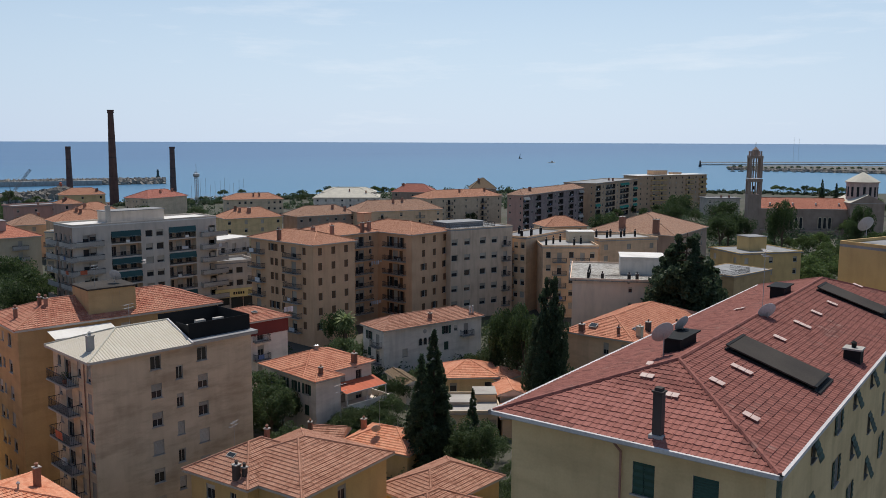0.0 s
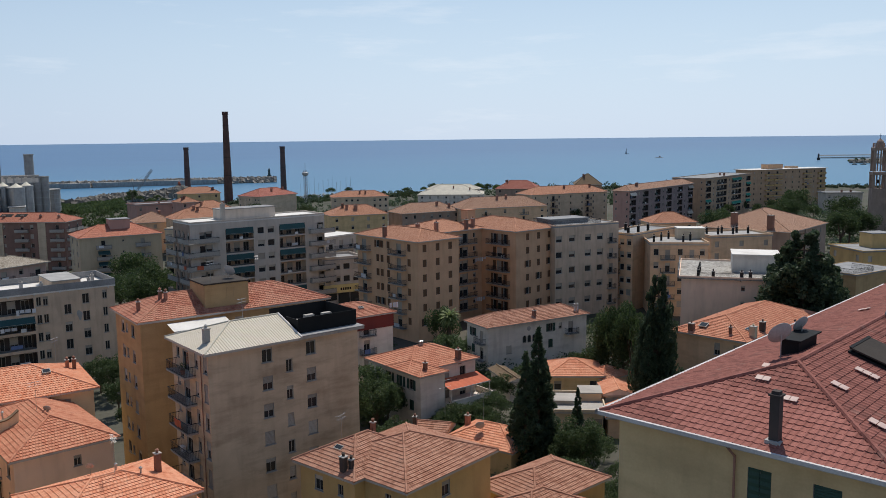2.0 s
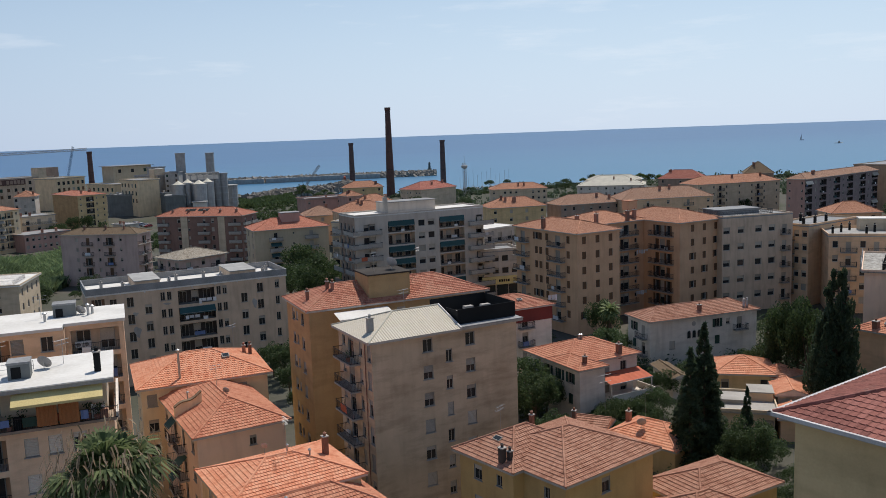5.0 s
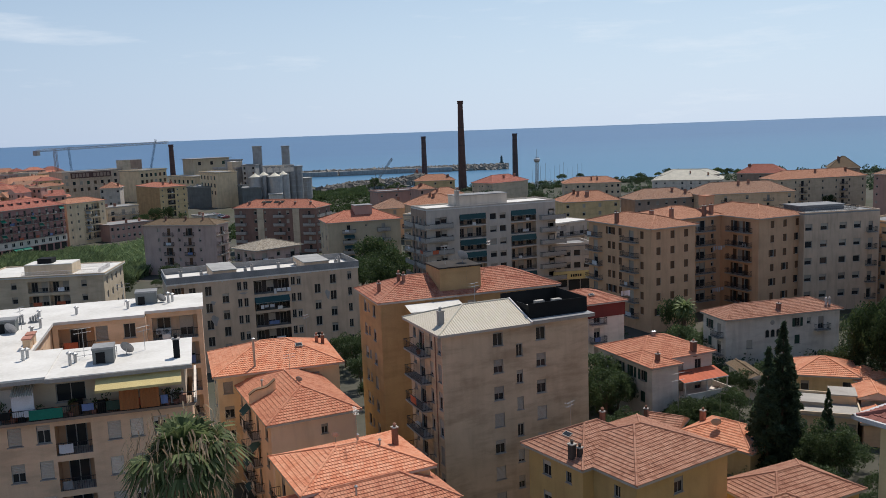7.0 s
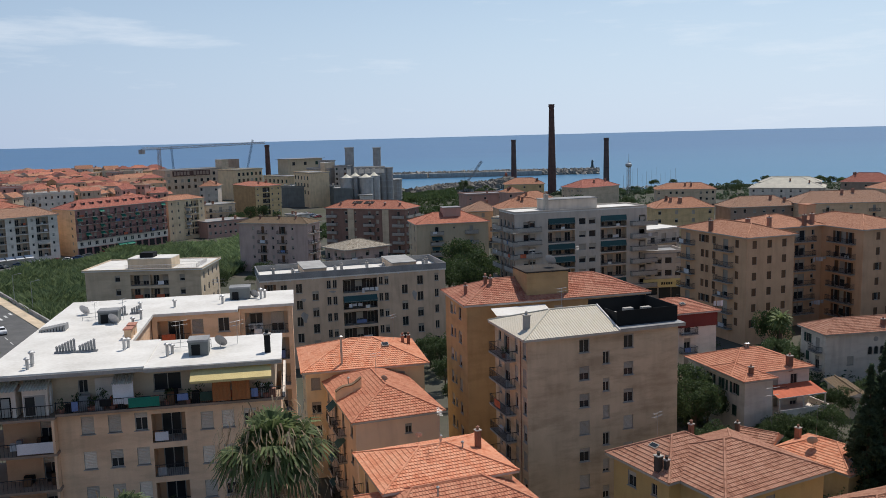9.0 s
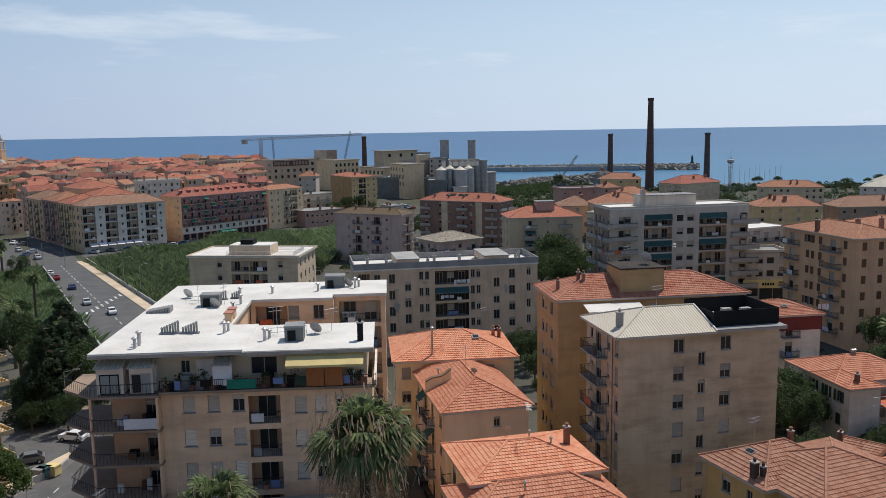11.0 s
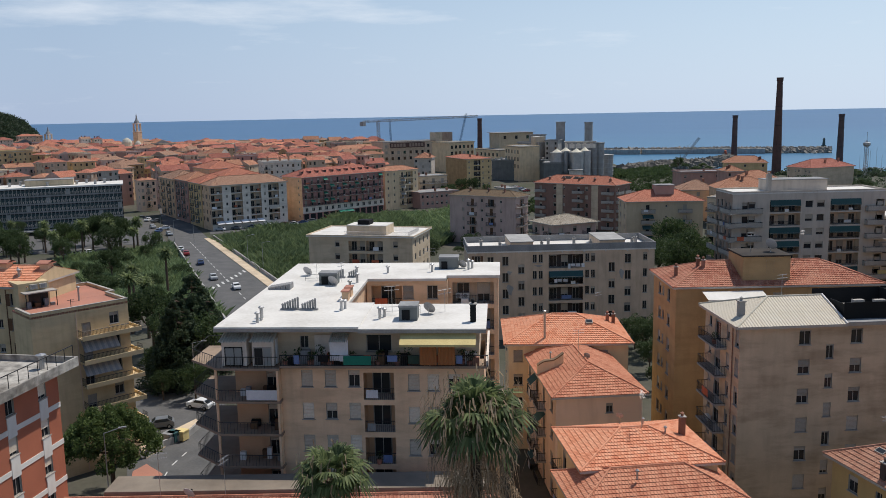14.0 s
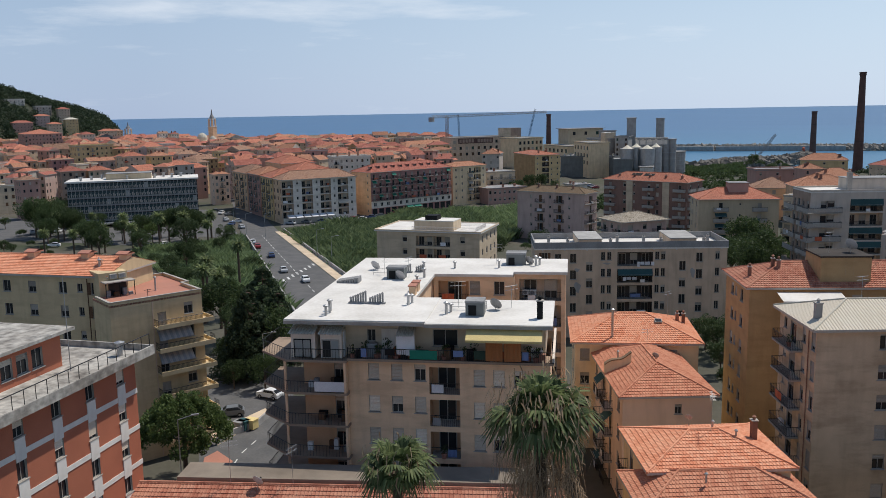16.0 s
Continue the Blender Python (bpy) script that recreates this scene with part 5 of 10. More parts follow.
for x in (5.1, 9.0, 12.7):
    s.box(x, -0.75, 3.1, x + 0.14, -0.6, 5.5, STUCCO["white"])
part("porch", s, b)
s = Shape()
s.box(9.0, -1.23, 1.2, 10.0, -1.2, 1.9, GLASS)
part("porch_window", s, b)
s = Shape()
s.beam((1.8, -3.4, -0.2), (1.8, -3.4, 8.4), 0.05, METAL, n=6)
for z in (7.2, 8.2):
    s.beam((0.7, -3.4, z), (2.9, -3.4, z + 0.05), 0.03, GUTTER, n=5)
part("aerial_pole", s, b)

b = thing("house", "white villa with brown tiles, arched windows and garden balcony", "house", -10.66, 148.96, 3, 37.11)
block(b, 23.91, 8.16, 8.5, STUCCO["white"], fine=True, right="62:s 72:n 83:b/20:w 62:s", left="30:s 70:b", seed=11, tiles=GEO_OLD, tile=(0.3, 0.44), rise=0.42)
for i in range(3):
    s = Shape()
    x = 8.6 + i * 1.1
    pts = [(x - 0.38, -0.02, 4.6), (x + 0.38, -0.02, 4.6), (x + 0.38, -0.02, 5.6)] + [(x + 0.38 * math.cos(t * math.pi / 6), -0.02, 5.6 + 0.38 * math.sin(t * math.pi / 6)) for t in range(1, 6)] + [(x - 0.38, -0.02, 5.6)]
    s.poly([(p[0], 0.48, p[2]) for p in pts], GLASS)
    for p, q in zip(pts, pts[1:] + pts[:1]):
        s.beam((p[0], 0.47, p[2]), (q[0], 0.47, q[2]), 0.06, SLAB, n=4)
    part("arched_window", s, b)
s = Shape()
s.lathe([(0.42, 0), (0.42, 0.06), (0.3, 0.06)], SLAB, 14)
part("round_window", s, b, pose(9.6, 0.49, 7.2, 90, 0, 0))
for x, y in ((15.2, 2.6), (13.6, 3.6)):
    skylight(b, pose(x, y, 9.4, 22, 0, 0), 0.5, 0.6)
clay_chimney(b, 11.6, 1.6, 9.0, 1.2, 0.6)
for x in (21.2, 21.9):
    clay_chimney(b, x, 1.4, 8.8, 1.3, 0.3, GUTTER)

b = thing("house", "white house with dark red top band and tiled roof", "house", -33.43, 128.54, 3, 43.89)
block(b, 11.78, 10.00, 14, STUCCO["white"], fine=True, right="52:b/52:b", end="50:w", seed=12, tiles=GEO_TILE, tile=(0.3, 0.44), rise=0.3, band=None)
s = Shape()
s.box(0.4, 0.38, 11.6, 11.78 - 0.4, 0.5, 13.8, STUCCO["red"])
s.box(11.78 - 0.5, 0.38, 11.6, 11.78 - 0.38, 9.5, 13.8, STUCCO["red"])
part("painted_band", s, b, label="dark red painted top storey band")
skylight(b, pose(6.4, 2.6, 14.95, 17, 0, 0), 0.9, 0.6)
laundry(b, pose(11.2, 0.0, 15.6), 1.6, 3)

b = thing("house", "sand villa with orange hipped tiles and two skylights", "house", 29.91, 128.46, 3, 53.41)
block(b, 28.22, 12.88, 11.7, STUCCO["sand"], fine=True, left="62:t 90:w", right="", seed=12, tiles=GEO_WARM, tile=(0.3, 0.44), rise=0.36, over=0.7)
skylight(b, pose(2.4, 8.2, 12.85, 0, -20, 0), 1.2, 1.3)
skylight(b, pose(5.0, 1.8, 12.5, 20, 0, 0), 1.2, 1.3)
clay_chimney(b, 1.6, 3.4, 12.3, 1.0, 0.4)
clay_chimney(b, 7.5, 0.9, 12.0, 1.5, 0.75, STUCCO["sooty"])
clay_chimney(b, 3.4, 0.6, 11.9, 1.6, 0.9, STUCCO["cream"])
clay_chimney(b, 1.0, 9.6, 12.2, 0.9, 0.8)

# low garden houses between the cypresses
b = thing("house", "small garden house with bright orange hipped tiles", "house", -0.06, 131.19, 3, 5.01)
block(b, 9.48, 9.00, 5, STUCCO["yellow"], right="w.w", seed=90, tiles=GEO_ORANGE, tile=(0.3, 0.44), rise=0.4)
b = thing("house", "tiny tiled annexe among the trees", "house", 9.34, 131.30, 3, 45.23)
block(b, 6.64, 6.00, 4.5, STUCCO["sand"], seed=91, tiles=GEO_ORANGE, tile=(0.3, 0.44), rise=0.4)
b = thing("garden_shed", "sand outbuilding with flat cement roof", "shed", 0.2, 117.6, 3, 2.0)
block(b, 8.4, 9.4, 3.5, STUCCO["cream"], seed=92, roof="flat", cover=SLAB, parapet=0.35, right="w.b.w", fine=True)
roof_box(b, 4.9, 5.2, 3.7, 3.2, 3.6, 1.2, STUCCO["sand"], "roof_room", SLAB)
s = Shape()
s.box(0.2, 3.4, 3.7, 4.6, 6.8, 4.3, SLAB)
s.box(0.0, 3.2, 4.3, 4.8, 7.0, 4.4, SLAB)
part("roof_step", s, b)
b = thing("garden_shed", "small outbuilding with striped orange tile roof", "shed", 8.3, 117.2, 3, 4.0)
block(b, 5.0, 5.6, 3.2, STUCCO["sand"], seed=93, roof="gable", tiles=GEO_ORANGE, tile=(0.3, 0.44), rise=0.35)
b = thing("garden_shed", "taller outbuilding behind with orange tiles", "shed", 8.3, 123.4, 3, 4.0)
block(b, 5.0, 6.4, 4.6, STUCCO["white"], seed=98, roof="gable", tiles=GEO_ORANGE, tile=(0.3, 0.44), rise=0.35)
b = thing("garden_shed", "narrow shed with grey-green sheet roof", "shed", -6.10, 132.27, 3, 25.48)
block(b, 3.41, 9.22, 3.5, STUCCO["white"], seed=94, roof="gable", cover=TILE_BROWN, rise=0.3, left="w.w")

# ---- block with the dark red roof ----
b = thing("apartment_building", "yellow block of flats under a dark red tile roof", FLATS, 13.70, 32.71, 3, 53.86)
block(b, 46.0, 12.4, 29.5, STUCCO["yellow"], fine=True, oy=0.7, left="56.7:c 79.8:w/56.7:c 79.8:w/", right="5:c 19:p 32:s 42:p 54:p 66:s/5:c 19:p 32:s 42:p 54:p 66:s/5:s 19:s 32:s 42:s 54:p 66:s/", lintel=0.58, seed=13, roof="none", ox=0.7, shutter="green", closed=0.2, levels=(0.95,), roller=SHUTTER_GREEN)
hip_roof(b, 0.0, 0.0, 46.0, 13.8, 29.5, 0.33, 0.0, GEO_RED, GEO_RED, (0.35, 0.38, 0.05, 0.045, SINGLE_RED))
for p, q in (((-0.1, -0.1), (-0.1, 13.9)), ((-0.1, -0.1), (46, -0.1)), ((-0.1, 13.9), (46, 13.9))):
    s = Shape()
    s.box(min(p[0], q[0]) - 0.08, min(p[1], q[1]) - 0.08, 29.38, max(p[0], q[0]) + 0.08, max(p[1], q[1]) + 0.08, 29.56, GUTTER)
    part("gutter", s, b)
s = Shape()
s.box(0.62, 5.3, 29.5, 1.04, 5.72, 31.8, STUCCO["sooty"])
s.box(0.56, 5.24, 31.8, 1.1, 5.78, 31.88, STUCCO["sooty"])
s.box(0.66, 5.34, 31.88, 1.0, 5.68, 32.02, STUCCO["sooty"])
s.box(0.5, 5.18, 29.62, 1.14, 5.84, 29.85, STUCCO["concrete"])
ob = part("chimney", s, b, label="soot-stained tall rendered chimney")
# long dark panels, each held above a tarred frame
for x, y, w, d in ((13.0, 3.65, 3.1, 5.0), (35.3, 3.9, 2.8, 4.9)):
    slope = pose(x, y, 29.5 + y * 0.33, 18.3, 0, 0)
    q = Shape()
    q.box(-w / 2, -d / 2, 0.26, w / 2, d / 2, 0.34, PANEL)
    q.box(-w / 2 - 0.04, -d / 2 - 0.04, 0.34, w / 2 + 0.04, -d / 2 + 0.12, 0.37, BLACK)
    q.box(-w / 2 - 0.04, d / 2 - 0.12, 0.34, w / 2 + 0.04, d / 2 + 0.04, 0.37, BLACK)
    ob = part("roof_panel", q, b, slope, label="long dark panel propped above the tiles")
    q = Shape()
    q.box(-w / 2 - 0.05, -d / 2 - 0.3, 0.05, w / 2 + 0.1, d / 2, 0.14, BLACK)
    part("panel_frame", q, ob)
    for sx in (-w / 2 + 0.15, w / 2 - 0.25):
        for sy in (-d / 2 + 0.3, 0, d / 2 - 0.4):
            q = Shape()
            q.box(sx, sy, 0.14, sx + 0.1, sy + 0.1, 0.26, IRON)
            part("bracket", q, ob)
for x, y, w, d, z in ((9.7, 7.9, 2.6, 0.9, 31.25), (30.0, 7.6, 2.0, 1.0, 31.3)):
    s = Shape()
    s.box(x, y, z, x + w, y + d, z + 0.85, BLACK)
    s.box(x - 0.15, y - 0.15, z + 0.85, x + w + 0.3, y + d + 0.2, z + 0.92, BLACK)
    part("dormer", s, b)
dish(b, 8.6, 8.4, 31.3, 0.66, 200, 1.3)
dish(b, 12.0, 8.6, 31.3, 0.5, 215, 1.2)
dish(b, 21.0, 6.3, 31.5, 0.62, 195, 0.5)
aerial(b, 21.9, 6.9, 31.7, 4.2, 30)
clay_chimney(b, 20.2, 1.0, 29.8, 0.75, 0.95, BLACK)
# courses of translucent tiles
for x, y, n, along_x in ((9.5, 4.1, 3, 0), (6.2, 4.5, 2, 0), (4.1, 2.2, 2, 0), (17.7, 4.5, 2, 0), (22.7, 4.2, 3, 0), (27.1, 4.5, 2, 0), (31.6, 4.4, 2, 0), (41.2, 4.4, 2, 0), (4.9, 7.6, 2, 1), (3.75, 5.85, 2, 1), (6.5, 8.3, 1, 1), (26.0, 9.4, 2, 0)):
    s = Shape()
    for k in range(n):
        if along_x:
            s.box(-0.18, 0.355 * k - 0.17, 0, 0.18, 0.355 * k + 0.16, 0.03, TILE_LIGHT)
        else:
            s.box(-0.26, 0.39 * k - 0.19, 0.02, 0.26, 0.39 * k + 0.17, 0.05, TILE_LIGHT)
    z = 29.5 + min(x if along_x else y, 13.8 - y) * 0.33 + 0.125
    part("glass_tile", s, b, pose(x, y, z, 0 if along_x else (18.3 if y < 6.9 else -18.3), -18.3 if along_x else 0, 0), label="pale translucent roof tiles")
s = Shape()
s.beam((0.55, 7.15, 0), (0.55, 7.15, 28.75), 0.06, BRICKPOT, n=8)
s.beam((0.55, 7.15, 28.75), (0.1, 7.3, 29.25), 0.06, BRICKPOT, n=8)
part("downpipe", s, b)
b = thing("apartment_building", "plain ochre-orange flat-roofed block behind the red roof", FLATS, 37.93, 79.91, 3, -59.64)
block(b, 11.21, 14.00, 33, STUCCO["mustard"], seed=131, roof="flat", over=0.0, parapet=0.3)
b.location.z = 3
dish(b, 1.0, 2.5, 34, 0.8, 190, 1.0)

# ---- orange L-shaped block, with its courtyard ----
b = thing("apartment_building", "seven-storey orange-brown block of flats round a recessed court", FLATS, -26.41, 169.79, 3, 48.25)
block(b, 12.6, 22.5, 21.5, STUCCO["orange"], right="16:s 47.5:s 78.7:s", left="12:B 35.1:s 42.3:s 52.8:s 70.2:B 86.2:s", cell=4.9, shutter="brown", seed=14, rise=0.3, cover=TILE, closed=0.8, over=0.6, levels=(0.3, 0.6, 0.95, 0.95), storey=3.13, lintel=0.22)
block(b, 17.0, 14.0, 21.5, STUCCO["orange"], right="38:n 66:B 58:b 84:n", cell=5.6, balcony_w=0.1, seed=15, rise=0.3, cover=TILE, ox=11.8, oy=9.6, over=0.6, end="", storey=3.13, lintel=0.22)
block(b, 14.5, 22.5, 21.5, STUCCO["orange"], right="29.7:s 57.5:s 85.3:s", left="75.6:B 68:b 84:b", balcony_w=0.1, cell=6.8, shutter="brown", closed=0.65, seed=16, rise=0.3, cover=TILE, ox=27.5, oy=-1.5, over=0.6, levels=(0.3, 0.6, 0.95, 0.95), storey=3.13, lintel=0.22)
roof_box(b, 25.6, 12.2, 24.0, 2.4, 2.4, 1.6, STUCCO["orange"], "roof_turret", TILE)
for x, y in ((0.8, 12.0), (23.0, 10.0), (26.0, 11.0), (8.8, 10.5), (14.0, 10.2)):
    clay_chimney(b, x, y, 22.4, 1.4, 0.7)
for i, (x, z) in enumerate(((15, 17.9), (26, 14.8), (14.8, 8.5), (25.8, 5.4))):
    laundry(b, pose(x, 8.6, z), 3.0, i)
b = thing("apartment_building", "cream flat-roofed block of flats with square dark windows", FLATS, 1.90, 197.30, 3, 33.12)
block(b, 18.34, 14.00, 21.5, STUCCO["drab"], right="6:g 26:g 50.9:g 70:g 88:b", left="", end="50:b", seed=17, storey=3.72, lintel=0.78, cell=2.4, roof="flat", over=0.0, parapet=0.25, levels=(0.1, 0.4, 0.5))
roof_box(b, 2.0, 5.0, 21.8, 11.0, 6.0, 1.0, TAR, "roof_terrace_wall", TAR)
part("railing", rail_shape(13.0, 10.0, 1.0), b, pose(8.0, 12.0, 21.8))

# ---- blocks right of it, with terraces ----
b = thing("apartment_building", "tan block with flat roof and stacked balconies", FLATS, 20.77, 207.13, 3, 54.19)
block(b, 20.83, 8.98, 18.5, STUCCO["sand"], right="50:B", left="15:w 40:b 65:w 88:w", cell=6, balcony_w=3.4, seed=18, roof="flat", over=0.3, parapet=0.4)
for i in range(5):
    clay_chimney(b, 1.0 + i * 2.4, 2.0 + (i % 2) * 5, 18.9, 1.5, 0.5, BLACK)
b = thing("apartment_building", "sand block with grey flat roof and dark flues", FLATS, 24.04, 201.38, 3, 1.55)
block(b, 13.68, 15.00, 17, STUCCO["sand"], right="10:w 30:b 52:w 72:b 90:w", cell=3.6, seed=19, roof="flat", over=0.2, parapet=0.5, cover=STUCCO["concrete"])
for i in range(6):
    clay_chimney(b, 1.5 + i * 2.3, 4.0 + (i % 3) * 3.5, 17.5, 1.3, 0.45, BLACK)
roof_box(b, 8, 9.5, 17.3, 6.5, 4, 2.6, STUCCO["cream"], "stair_head", WHITE_ROOF)
b = thing("apartment_building", "sand block with grey terrace and rows of flues", FLATS, 42.08, 223.70, 3, 18.34)
block(b, 17.89, 12.00, 16, STUCCO["sand"], right="w.w.w", seed=191, roof="flat", over=0.2, parapet=0.5, cover=STUCCO["concrete"])
for i in range(7):
    clay_chimney(b, 1.0 + i * 2.2, 6.0 + (i % 2) * 2, 16.4, 1.5, 0.45, BLACK)
b = thing("apartment_building", "pale house with flat roof terrace and white roof room", FLATS, 25.5, 166.6, 3, -9.5)
block(b, 19.4, 24.0, 15, STUCCO["peach"], right="62:n/62:n 84:w/28:b 62:n", left="w.w", seed=192, roof="flat", over=0.5, parapet=0.35, cover=WEATHERED)
roof_box(b, 10.2, 9.0, 15.3, 9.0, 8.0, 3.4, STUCCO["white"], "roof_room", WHITE_ROOF)
for i in range(5):
    clay_chimney(b, 3.6 + i * 0.1, 1.5 + i * 2.0, 15.4, 1.2, 0.4, BLACK)
part("railing", rail_shape(14.0, 8.4, 0.9), b, pose(10.4, 9.0, 15.3))
s = Shape()
for i in range(5):
    s.box(-0.25, 0.6 + i * 4.8, 15.1, 0.0, 0.85 + i * 4.8, 16.6, STUCCO["concrete"])
s.beam((-0.1, 0.7, 16.5), (-0.1, 20.0, 16.5), 0.05, METAL, n=5)
part("terrace_posts", s, b)
for x, y in ((6.4, 1.0), (11.6, 0.8), (13.2, 1.4)):
    clay_chimney(b, x, y, 15.4, 1.1, 0.6, STUCCO["sooty"])
b = thing("apartment_building", "yellow low block with flat roofs and terrace rails", FLATS, 75.72, 212.51, 3, 16.24)
block(b, 19.18, 14.05, 14, STUCCO["mustard"], right="w.w.w", left="w.w", seed=193, roof="flat", over=0.4, parapet=0.2)
roof_box(b, 6, 5, 14.2, 5.5, 5, 3.6, STUCCO["mustard"])
b = thing("apartment_building", "grey terrace house with railed flat roof", FLATS, 64.23, 183.05, 3, 40.92)
block(b, 16.67, 11.74, 13, STUCCO["ochre"], right="", left="40:w 70:w", seed=194, roof="flat", over=0.3, parapet=0.1)
part("railing", rail_shape(8.0, 5.0, 1.0), b, pose(4.2, 6.0, 13.3))
b = thing("house", "wide old house with brown hipped tiles and two stout chimneys", "house", 68.43, 246.50, 3, 55.88)
block(b, 32.88, 28.28, 15, STUCCO["stone"], right="w.w", left="", seed=195, rise=0.36, cover=TILE_OLD)
for x, y in ((3.5, 18.0), (1.6, 6.5)):
    clay_chimney(b, x, y, 16.2, 3.2, 1.6)
b = thing("house", "small house with pale orange hipped roof", "house", 33.74, 275.93, 3, 15.48)
block(b, 15.59, 12.00, 14.5, STUCCO["sand"], right="w.w", seed=196, rise=0.5)

# ---- grey modern block with teal blinds ----
b = thing("apartment_building", "eight-storey grey block of flats with teal loggia blinds", FLATS, -78.81, 178.21, 3, 45.31)
block(b, 34.31, 10.02, 24, STUCCO["grey"], right="8.6:B 12.5:g 34.5:L 50.1:g 57.7:g 74.1:L 97:B 96.3:g", left="12:b 38:w 62:w 88:b", left_wall=STUCCO["stone"], cell=6.9, storey=3.05, lintel=1.15, seed=20, roof="flat", over=0.0, parapet=0.35, cover=WHITE_ROOF, loggia_awning=AWNING_TEAL, awning_at=lambda i, r: (i, r) in ((2, 0), (2, 2), (2, 3), (5, 0), (5, 2), (2, 5), (5, 5)), awning_drop=1.25, awning_out=0.25, loggia_h=2.72, loggia_d=1.9, loggia=STUCCO["drab"], balcony_d=1.2, rail_panel=SLAB)
roof_box(b, 9.0, 3.0, 24.25, 13.5, 5.0, 2.4, STUCCO["grey"])
clay_chimney(b, 9.2, 3.0, 25.0, 3.0, 0.9, SLAB)
b = thing("apartment_building", "low grey block with white roof and railed balcony", FLATS, -57.18, 212.60, 3, 58.11)
block(b, 11.97, 10.00, 17, STUCCO["grey"], right="BBB", seed=21, roof="flat", over=0.4, parapet=0.1, cover=WHITE_ROOF)
b = thing("shop_building", "grey commercial building with yellow shop fascia", "shop building", -55.47, 202.01, 3, 33.76)
block(b, 10.62, 9.00, 12.5, STUCCO["grey"], right="gggg/gggg/", seed=22, roof="flat", over=0.2, parapet=0.6)
s = Shape()
s.box(0.2, -0.35, 4.3, 10.62 - 0.1, 0.2, 6.3, AWNING_YELLOW)
for i in range(5):
    s.box(4.6 + i * 0.6, -0.37, 4.9, 5.02 + i * 0.6, -0.35, 5.55, BLACK)
part("shop_fascia", s, b, label="yellow fascia with dark unreadable lettering")
s = Shape()
for x in (0.8, 4.2, 7.4):
    s.box(x, -0.05, 0.1, x + 2.9, 0.18, 4.1, GLASS)
part("shop_window", s, b)

# ---- cream long block with balconied centre ----
b = thing("apartment_building", "long cream block of flats with dark shutters and flaking walls", FLATS, -102.87, 117.39, 3, 44.84)
# loggia walls coloured near-black to paint the shade of the recesses
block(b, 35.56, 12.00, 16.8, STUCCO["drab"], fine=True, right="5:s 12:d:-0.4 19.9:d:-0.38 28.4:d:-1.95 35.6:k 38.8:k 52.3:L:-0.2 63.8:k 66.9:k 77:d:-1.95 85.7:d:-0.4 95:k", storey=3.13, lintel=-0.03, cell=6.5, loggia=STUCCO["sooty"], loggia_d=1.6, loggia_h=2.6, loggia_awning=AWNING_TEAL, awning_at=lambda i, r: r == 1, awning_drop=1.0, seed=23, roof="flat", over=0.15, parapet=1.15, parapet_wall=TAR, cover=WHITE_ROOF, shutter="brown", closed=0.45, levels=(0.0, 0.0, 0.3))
for x, w in ((8.2, 4.2), (25.0, 4.7)):
    roof_box(b, x, 0.1, 16.9, w, 9.6, 1.75, STUCCO["drab"], "stair_head", STUCCO["concrete"])
for x, y in ((3.0, 5), (16.0, 5), (21.0, 5), (33.0, 5), (6.3, 1.6), (14.2, 1.4), (23.5, 1.4), (31.5, 1.8)):
    clay_chimney(b, x, y, 17.1, 1.3, 0.5, TAR)
s = Shape()
for i in range(9):
    s.beam((1.5 + i * 4.1, -0.12, 16.7), (1.5 + i * 4.1, 0.2, 16.7), 0.12, GUTTER, n=6)
part("spouts", s, b)
for x, z, w, h in ((8.0, 9.6, 0.7, 2.6), (29.2, 12.2, 0.5, 2.4), (13.4, 14.1, 0.8, 0.5), (7.9, 12.9, 0.5, 0.9)):
    s = Shape()
    s.poly([(x + w * math.cos(t) * (0.8 + 0.3 * math.sin(3 * t)), 0.146, z + h * 0.5 * math.sin(t) * (0.85 + 0.2 * math.cos(2 * t + 1))) for t in [i * math.pi / 8 for i in range(16)]], STUCCO["concrete"])
    part("bare_patch", s, b, label="patch where the render has flaked away")
laundry(b, pose(20.2, -0.4, 14.5), 2.6, 8)
laundry(b, pose(17.5, -0.4, 11.6), 2.4, 9)

# ---- small pale block with flat roof ----
b = thing("apartment_building", "pale yellow four-storey block with white flat roof", FLATS, -138.17, 138.76, 3, 118.81)
block(b, 16.96, 27.10, 14, STUCCO["cream"], right="16:w 40:w 62:w 85:w", left="28:w 47:L 64:L 84:w", cell=4.2, seed=24, roof="flat", over=0.5, parapet=0.25, cover=WHITE_ROOF)
part("railing", rail_shape(9.0, 16.0, 0.9, GUTTER), b, pose(5.2, 17.5, 14.4))
roof_box(b, 2.5, 7.5, 14.2, 6.0, 10.0, 2.2, STUCCO["cream"], "stair_head", WHITE_ROOF, 0.0)
roof_box(b, 3.5, 12.0, 16.5, 3.0, 3.0, 1.0, BLACK, "water_tank", BLACK, 0.0)

